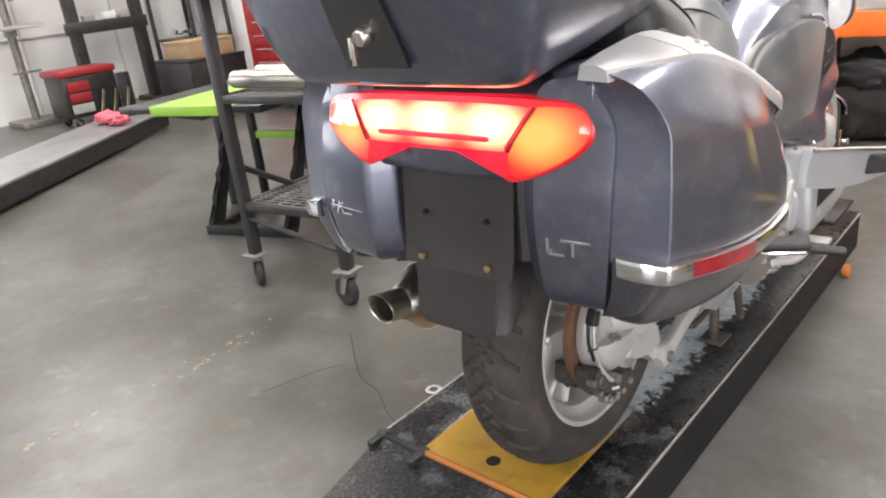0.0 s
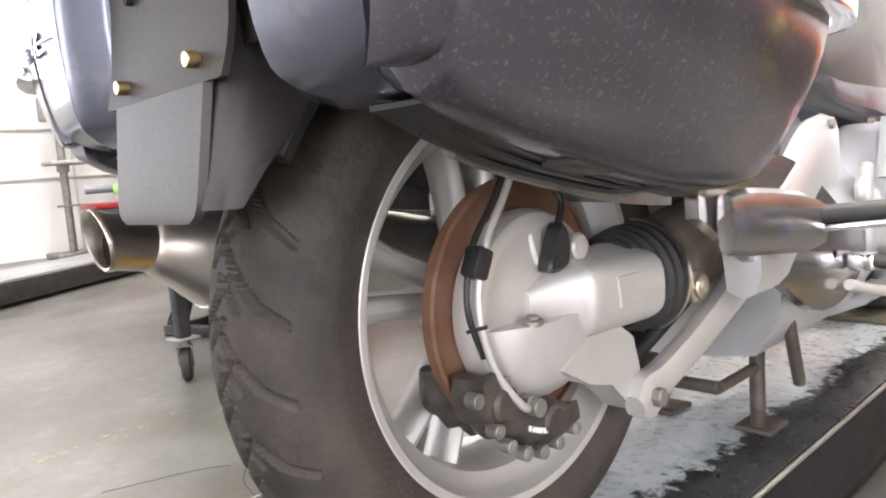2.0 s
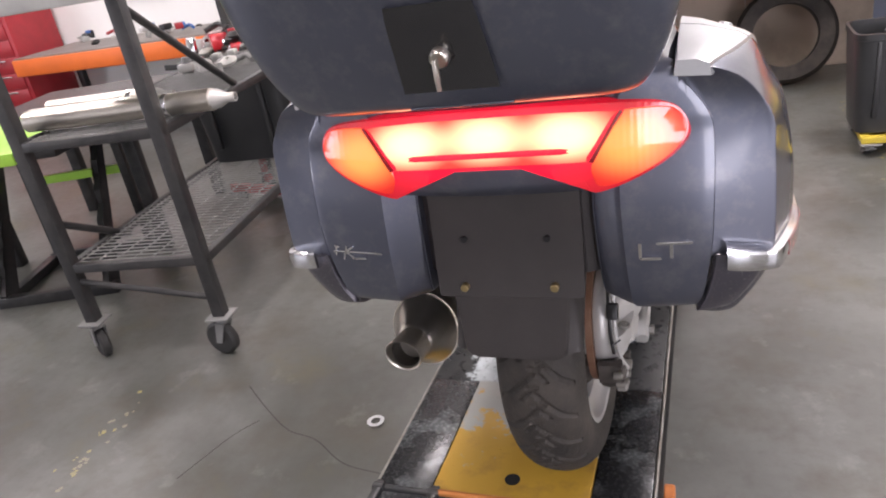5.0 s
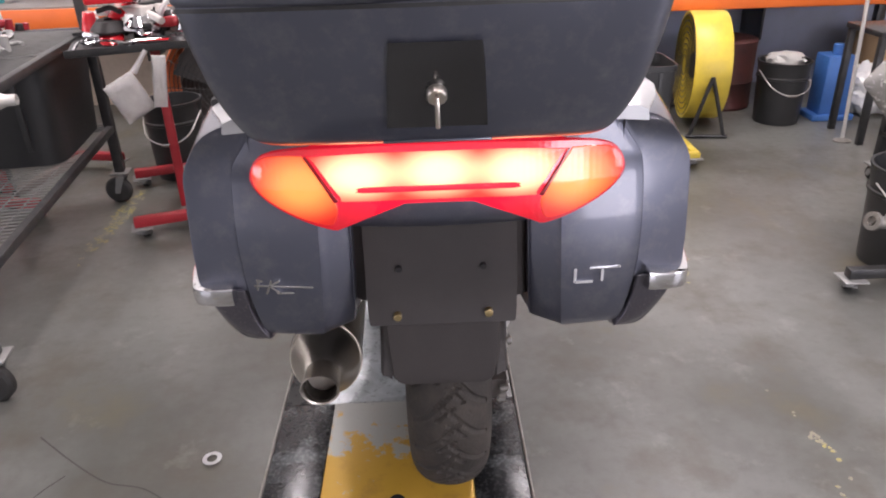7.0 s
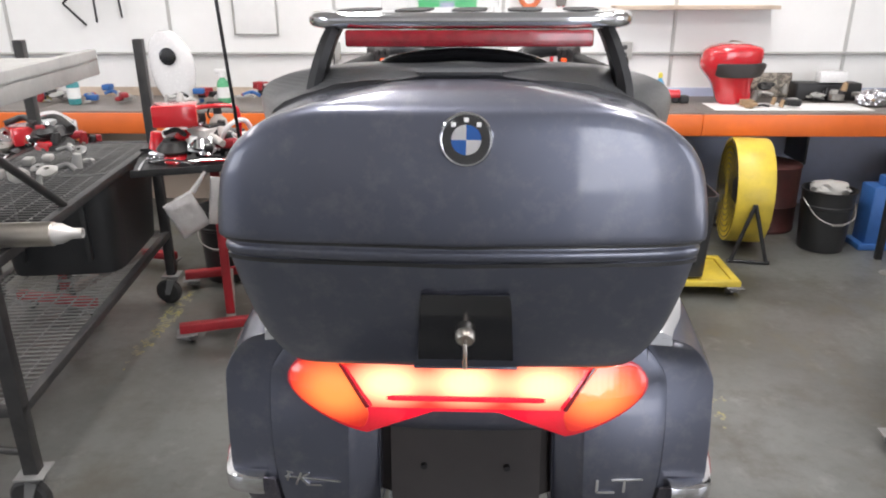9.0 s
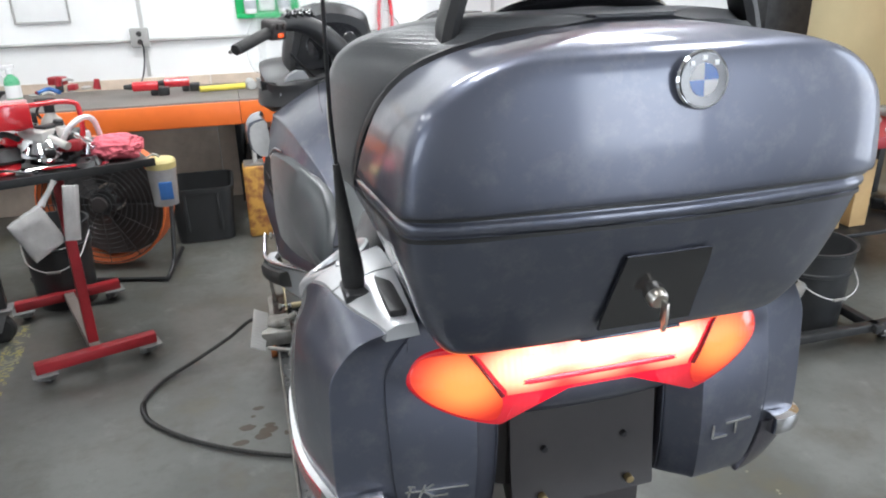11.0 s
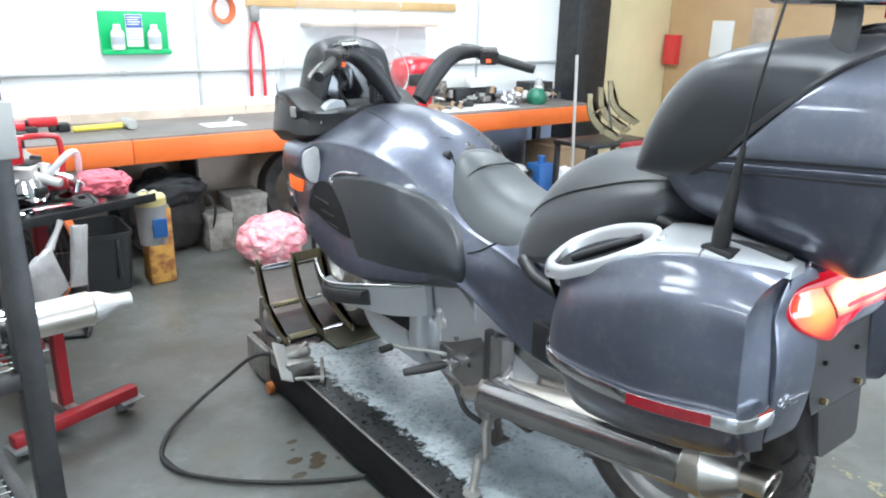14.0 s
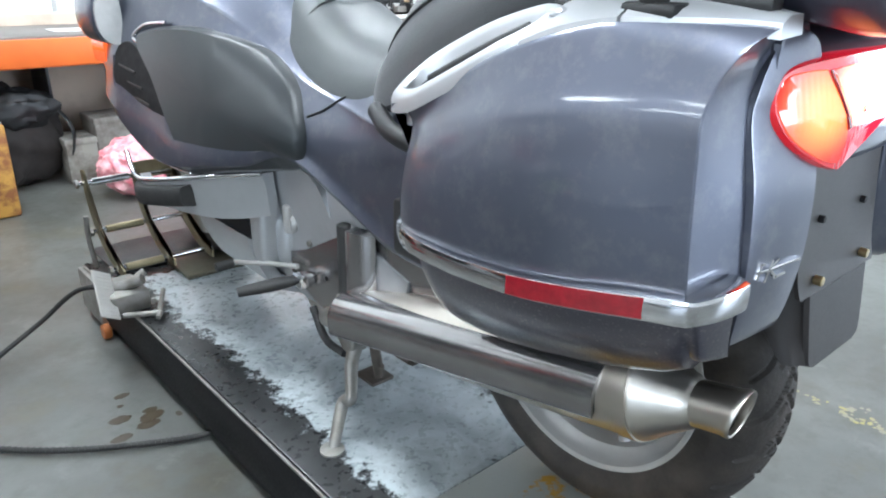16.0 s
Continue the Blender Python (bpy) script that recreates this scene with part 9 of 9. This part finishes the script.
part("film", loft([[(2.02 + dx + w * (1 + 0.13 * math.sin(5 * a + z * 30)) * math.cos(a), 2.12 + 0.45 * w * math.sin(a) * (1 + 0.25 * math.sin(7 * a + z * 40)), z) for a in np.linspace(0, 2 * math.pi, 25)[:-1]] for z, w, dx in ((0.36, 0.02, 0.12), (0.38, 0.055, 0.11), (0.46, 0.085, 0.06), (0.56, 0.110, 0.01), (0.63, 0.075, 0.02), (0.69, 0.030, 0.03), (0.72, 0.018, 0.035), (0.745, 0.034, 0.04))], 2, 4), PLASTIC_GREY, bag2)
part("neck", tube([(2.06, 2.10, 0.68), (2.12, 2.05, 0.74), (2.17, 2.0, 0.735)], [0.035, 0.02, 0.015], 5, 12), PLASTIC_GREY, bag2)
oil_b = bucket(1.84, 1.52, 0.17, 0.40, "large black drain bucket on a wheeled base")
os_ = thing("drain_stand", (1.72, 1.42, 0), "black wheeled base of an oil drain stand", "stand")
part("base_bar", join(box((1.50, 1.27, 0.062), (2.10, 1.31, 0.10), 0.004), box((1.98, 1.25, 0.062), (2.02, 1.95, 0.10), 0.004)), FRAME_BLACK, os_)
for x, y in ((1.52, 1.29), (2.08, 1.29), (2.0, 1.93)):
    caster(os_, x, y, 0.062, 0.027, -20)
part("mast", rod((2.02, 1.74, 0.10), (2.02, 1.74, 0.66), 0.016), FRAME_BLACK, os_)
part("drain_elbow", join(tube([(1.70, 1.40, 0.26), (1.63, 1.35, 0.25), (1.58, 1.35, 0.27)], 0.022), lathe([(0.018, 0), (0.034, 0), (0.034, 0.016), (0.018, 0.016)], (1.585, 1.34, 0.262), (-1, -0.3, 0.3), 20, True)), ALLOY_DARK, os_)
chk = thing("wheel_clamp", (2.75, 3.02, 0.72), "zinc-plated wheel clamp with bowed plates on a black stand", "wheel clamp")
part("stand", join(box((2.42, 2.88, 0.60), (3.10, 3.24, 0.63), 0.004), *[box((x, y, 0.0), (x + 0.035, y + 0.035, 0.60), 0.003) for x in (2.43, 3.06) for y in (2.89, 3.2)]), FRAME_BLACK, chk)
for k in range(3):
    line = [(2.46 + 0.22 * k + 0.36 * a ** 1.9, 0.96 + 0.03 * k - 0.30 * a ** 0.75) for a in np.linspace(0, 1, 12)]
    line = [(line[0][0] - 0.01, line[0][1] + 0.03)] + line
    part("clamp_plate", slab(line + [(x - 0.050 - 0.02 * (i / 12), z - 0.028 * (i / 12)) for i, (x, z) in list(enumerate(line))[::-1]], lambda u, v, d: (u, 2.92 + 0.10 * k + d, v), 0.010), ZINC, chk)
for x, z in ((2.50, 0.86), (2.62, 0.74), (2.78, 0.68)):
    part("clamp_rod", rod((x - 0.03, 2.90, z), (x + 0.42, 3.14, z + 0.04), 0.009), CHROME, chk)
part("clamp_handle", rod((2.60, 2.90, 0.92), (2.76, 2.95, 0.62), 0.008), ALLOY_DARK, chk)
pole = thing("steel_rod", (2.40, 3.0, 0), "long bright steel rod standing upright", "rod")
part("bar", rod((2.39, 2.98, 0.002), (2.35, 3.0, 1.25), 0.011), ALLOY, pole)
part("bar_foot", lathe([(0, 0.0), (0.05, 0.0), (0.05, 0.006), (0.016, 0.02), (0, 0.02)], (2.39, 2.98, 0.001), (0, 0, 1), 24), ALLOY_DARK, pole)
pn = thing("notice", (X1 - 0.022, 3.75, 1.2), "white sheet pinned to the brown board", "notice")
part("sheet", box((X1 - 0.028, 3.62, 1.15), (X1 - 0.022, 3.86, 1.50), 0.001), PAPER, pn)
pn2 = thing("notice", (X1 - 0.022, 3.3, 1.3), "faded brown sheet pinned to the board", "notice")
part("sheet", box((X1 - 0.028, 3.22, 1.28), (X1 - 0.022, 3.44, 1.62), 0.001), WALL_TAN, pn2)
fb = thing("fire_box", (X1 - 0.1, 4.28, 1.05), "small red wall box in the corner", "wall box")
part("case", box((X1 - 0.10, 4.20, 1.05), (X1 - 0.022, 4.36, 1.35), 0.006), RED_GLOSS, fb)

# ---- far side of the shop: table, saw-tooth stand, second lift, wall machines ----
tbl = thing("green_table", (0, 0, 0), "black steel table with a lime green painted end", "table")
part("top", box((-0.48, -0.02, 0.70), (0.48, 1.5, 0.735), 0.004), FRAME_BLACK, tbl)
part("green_band", box((-0.24, -0.028, 0.69), (0.30, 0.75, 0.740), 0.003), GREEN, tbl, "lime green painted band")
for x in (-0.42, 0.42):
    for y in (0.62, 1.4):
        part("leg", box((x - 0.03, y - 0.03, 0), (x + 0.03, y + 0.03, 0.70), 0.004), FRAME_BLACK, tbl)
put(tbl, pose(-2.60, 1.02, 0, 0, 0, 14))
saw = thing("toothed_rack", (0, 0, 0), "black steel rack with saw-tooth sloping side rails", "rack")
for x in (0.0, 0.50):
    teeth = [(0.02, 0.02)] + [(0.02 + 0.34 * k / 10 + (0.02 if k % 2 else -0.012), 0.06 + 0.62 * k / 10) for k in range(11)] + [(0.42, 0.68), (0.10, 0.02)]
    part("side_rail", slab(teeth, lambda u, v, d: (x + d, u, v), 0.03), FRAME_BLACK, saw)
part("foot_bar", join(box((-0.02, 0.0, 0.0), (0.56, 0.05, 0.05), 0.004), box((-0.02, 0.5, 0.0), (0.56, 0.55, 0.05), 0.004), box((-0.02, 0.05, 0.0), (0.03, 0.5, 0.045), 0.004)), FRAME_BLACK, saw)
for x in (0.0, 0.50):
    part("upright", box((x, 0.5, 0.05), (x + 0.04, 0.54, 0.70), 0.004), FRAME_BLACK, saw)
part("green_bar", box((0.04, 0.505, 0.42), (0.5, 0.535, 0.46), 0.003), GREEN, saw)
put(saw, pose(-2.78, 1.08, 0, 0, 0, 18))
lift2 = thing("motorcycle_lift", (0, 0, 0), "grey-decked low motorcycle lift beside the wall", "lift")
part("deck", box((-0.62, -1.1, 0.17), (0.0, 2.75, 0.19), 0.004), mat("pale_deck", (0.34, 0.36, 0.37), 0.35, 0.3, (0.18, 0.19, 0.2), 4, 0.6), lift2)
part("side_rail", join(box((-0.05, -1.1, 0.03), (0.004, 2.75, 0.168), 0.006), box((-0.62, -1.1, 0.03), (-0.57, 2.75, 0.168), 0.006)), FRAME_BLACK, lift2)
part("ramp", loft([[(-0.62, -1.11, 0.18), (0.0, -1.11, 0.18), (0.0, -1.11, 0.19), (-0.62, -1.11, 0.19)], [(-0.62, -1.75, 0.002), (0.0, -1.75, 0.002), (0, -1.75, 0.012), (-0.62, -1.75, 0.012)]], 1, 2, smooth_v=False), mat("pale_blue_ramp", (0.30, 0.38, 0.42), 0.4, 0.2), lift2)
for k in range(3):
    pts = [(2.30 + 0.25 * a, 0.20 + 0.28 * a ** 1.7) for a in np.linspace(0, 1, 8)]
    part("clamp_plate", slab(pts + [(y + 0.04, z - 0.01) for y, z in pts[::-1]], lambda u, v, d: (-0.50 + 0.13 * k + d, u, v), 0.008), ZINC, lift2)
part("column", box((-0.34, 2.55, 0.191), (-0.24, 2.65, 0.62), 0.005), FRAME_BLACK, lift2)
L2 = pose(-4.66, 0.65, 0, 0, 0, 37)
put(lift2, L2)
for k, (x, y) in enumerate(((-0.35, 2.2), (-0.15, 2.05))):
    r = thing("rag", L2 @ Vector((x, y, 0.19)), "crumpled pink rag on the second lift", "rag")
    part("cloth", wrinkled(L2 @ Vector((x, y, 0.25)), (0.12, 0.09, 0.06), 0.35, 30 + k, 3, 0.1), PINK, r)
tlc = thing("tool_chest", (-7.85, 2.72, 0), "black wheeled tool chest with a red top and drawers", "tool chest")
part("body", box((-8.1, 2.42, 0.11), (-7.62, 3.02, 0.56), 0.012), FRAME_BLACK, tlc)
part("top", box((-8.12, 2.40, 0.561), (-7.60, 3.04, 0.63), 0.014), RED, tlc)
for k in range(3):
    part("drawer", box((-7.619, 2.46, 0.16 + 0.12 * k), (-7.606, 2.70, 0.26 + 0.12 * k), 0.004), RED if k else GREY_BOX, tlc)
for x in (-8.02, -7.7):
    for y in (2.5, 2.94):
        caster(tlc, x, y, 0.11, 0.045)
pr = thing("drill_press", (-8.7, 2.45, 0), "grey pillar drill standing by the white wall", "drill press")
part("base", box((-8.95, 2.2, 0.0), (-8.45, 2.7, 0.07), 0.01), ALLOY_DARK, pr)
part("pillar", rod((-8.72, 2.45, 0.07), (-8.72, 2.45, 1.85), 0.045), ALLOY_DARK, pr)
part("table", join(box((-8.72, 2.22, 1.10), (-8.30, 2.68, 1.14), 0.006), rod((-8.72, 2.45, 1.02), (-8.72, 2.45, 1.14), 0.07)), GREY_BOX, pr)
part("head", join(box((-8.85, 2.28, 1.62), (-8.30, 2.62, 1.92), 0.03), rod((-8.42, 2.45, 1.40), (-8.42, 2.45, 1.62), 0.03)), ALLOY_DARK, pr)
part("crank", rod((-8.6, 2.30, 0.62), (-8.6, 2.62, 0.62), 0.012), ALLOY_DARK, pr)
hp = thing("shop_press", (-8.6, 3.6, 0), "dark steel H-frame shop press against the wall", "press")
for y in (3.15, 3.98):
    part("upright", box((-8.72, y - 0.06, 0.0), (-8.58, y + 0.06, 2.0), 0.006), FRAME_GREY, hp)
for z in (0.95, 1.75):
    part("cross_beam", box((-8.73, 3.06, z), (-8.57, 4.07, z + 0.14), 0.006), FRAME_GREY, hp)
for y in (3.15, 3.98):
    part("foot", box((-9.0, y - 0.08, 0.0), (-8.2, y + 0.08, 0.06), 0.006), FRAME_GREY, hp)
part("ram", rod((-8.65, 3.56, 1.35), (-8.65, 3.56, 1.75), 0.06), RED, hp)
for k, (y, m) in enumerate(((3.35, GREY_BOX), (3.62, WHITE), (3.8, ALLOY))):
    b = thing("small_case", (-8.65, y, 1.09), "small pale case on the press beam", "case", "small cases")
    part("body", box((-8.7, y - 0.07, 1.091), (-8.6, y + 0.07, 1.16 + 0.02 * k), 0.006), m, b)
rk = thing("shelf_rack", (-7.6, 4.1, 0), "grey steel shelf rack filled with black tools", "rack")
for x in (-8.05, -7.15):
    for y in (3.85, 4.33):
        part("post", box((x - 0.02, y - 0.02, 0), (x + 0.02, y + 0.02, 1.65), 0.003), FRAME_GREY, rk)
for z in (0.25, 0.75, 1.25):
    part("shelf", box((-8.07, 3.83, z), (-7.13, 4.35, z + 0.03), 0.003), FRAME_GREY, rk)
    parts_heap(-7.6, 4.08, z + 0.031, 0.4, 0.2, 0.22, int(z * 100), "dark tools and parts on the rack shelf", (BLACK, FRAME_GREY, ALLOY_DARK, GREY_BOX))
bx = carton((-7.0, 3.2, 0), (-6.3, 3.9, 0.62), FRAME_BLACK, "large black bin below the cartons", "bin", "bin")
carton((-6.92, 3.3, 0.624), (-6.4, 3.85, 0.80), CARDBOARD, "open brown cardboard carton")
rc = thing("tool_cabinet", (-5.7, 4.1, 0), "red tool cabinet with many drawers", "tool cabinet")
part("body", box((-6.1, 3.85, 0.08), (-5.3, 4.36, 1.25), 0.008), RED, rc)
for k in range(8):
    dr = part("drawer", box((-6.06, 3.838, 0.12 + 0.138 * k), (-5.34, 3.849, 0.245 + 0.138 * k), 0.003), RED, rc)
    part("handle", rod((-5.95, 3.828, 0.225 + 0.138 * k), (-5.45, 3.828, 0.225 + 0.138 * k), 0.007), CHROME, dr)
for x in (-6.0, -5.4):
    for y in (3.92, 4.28):
        caster(rc, x, y, 0.08, 0.032)
for k, (x, m, h) in enumerate(((-5.9, ORANGE, 0.16), (-5.62, BLUE_STEEL, 0.12), (-5.42, GREY_BOX, 0.2))):
    b = thing("tool_case", (x, 4.1, 1.25), "plastic tool case standing on the red cabinet", "case", "tool cases")
    part("body", box((x - 0.11, 4.0, 1.251), (x + 0.11, 4.25, 1.25 + h), 0.012), m, b)
    part("handle", tube([(x - 0.05, 4.12, 1.25 + h), (x - 0.04, 4.12, 1.28 + h), (x + 0.04, 4.12, 1.28 + h), (x + 0.05, 4.12, 1.25 + h)], 0.007), BLACK, b)
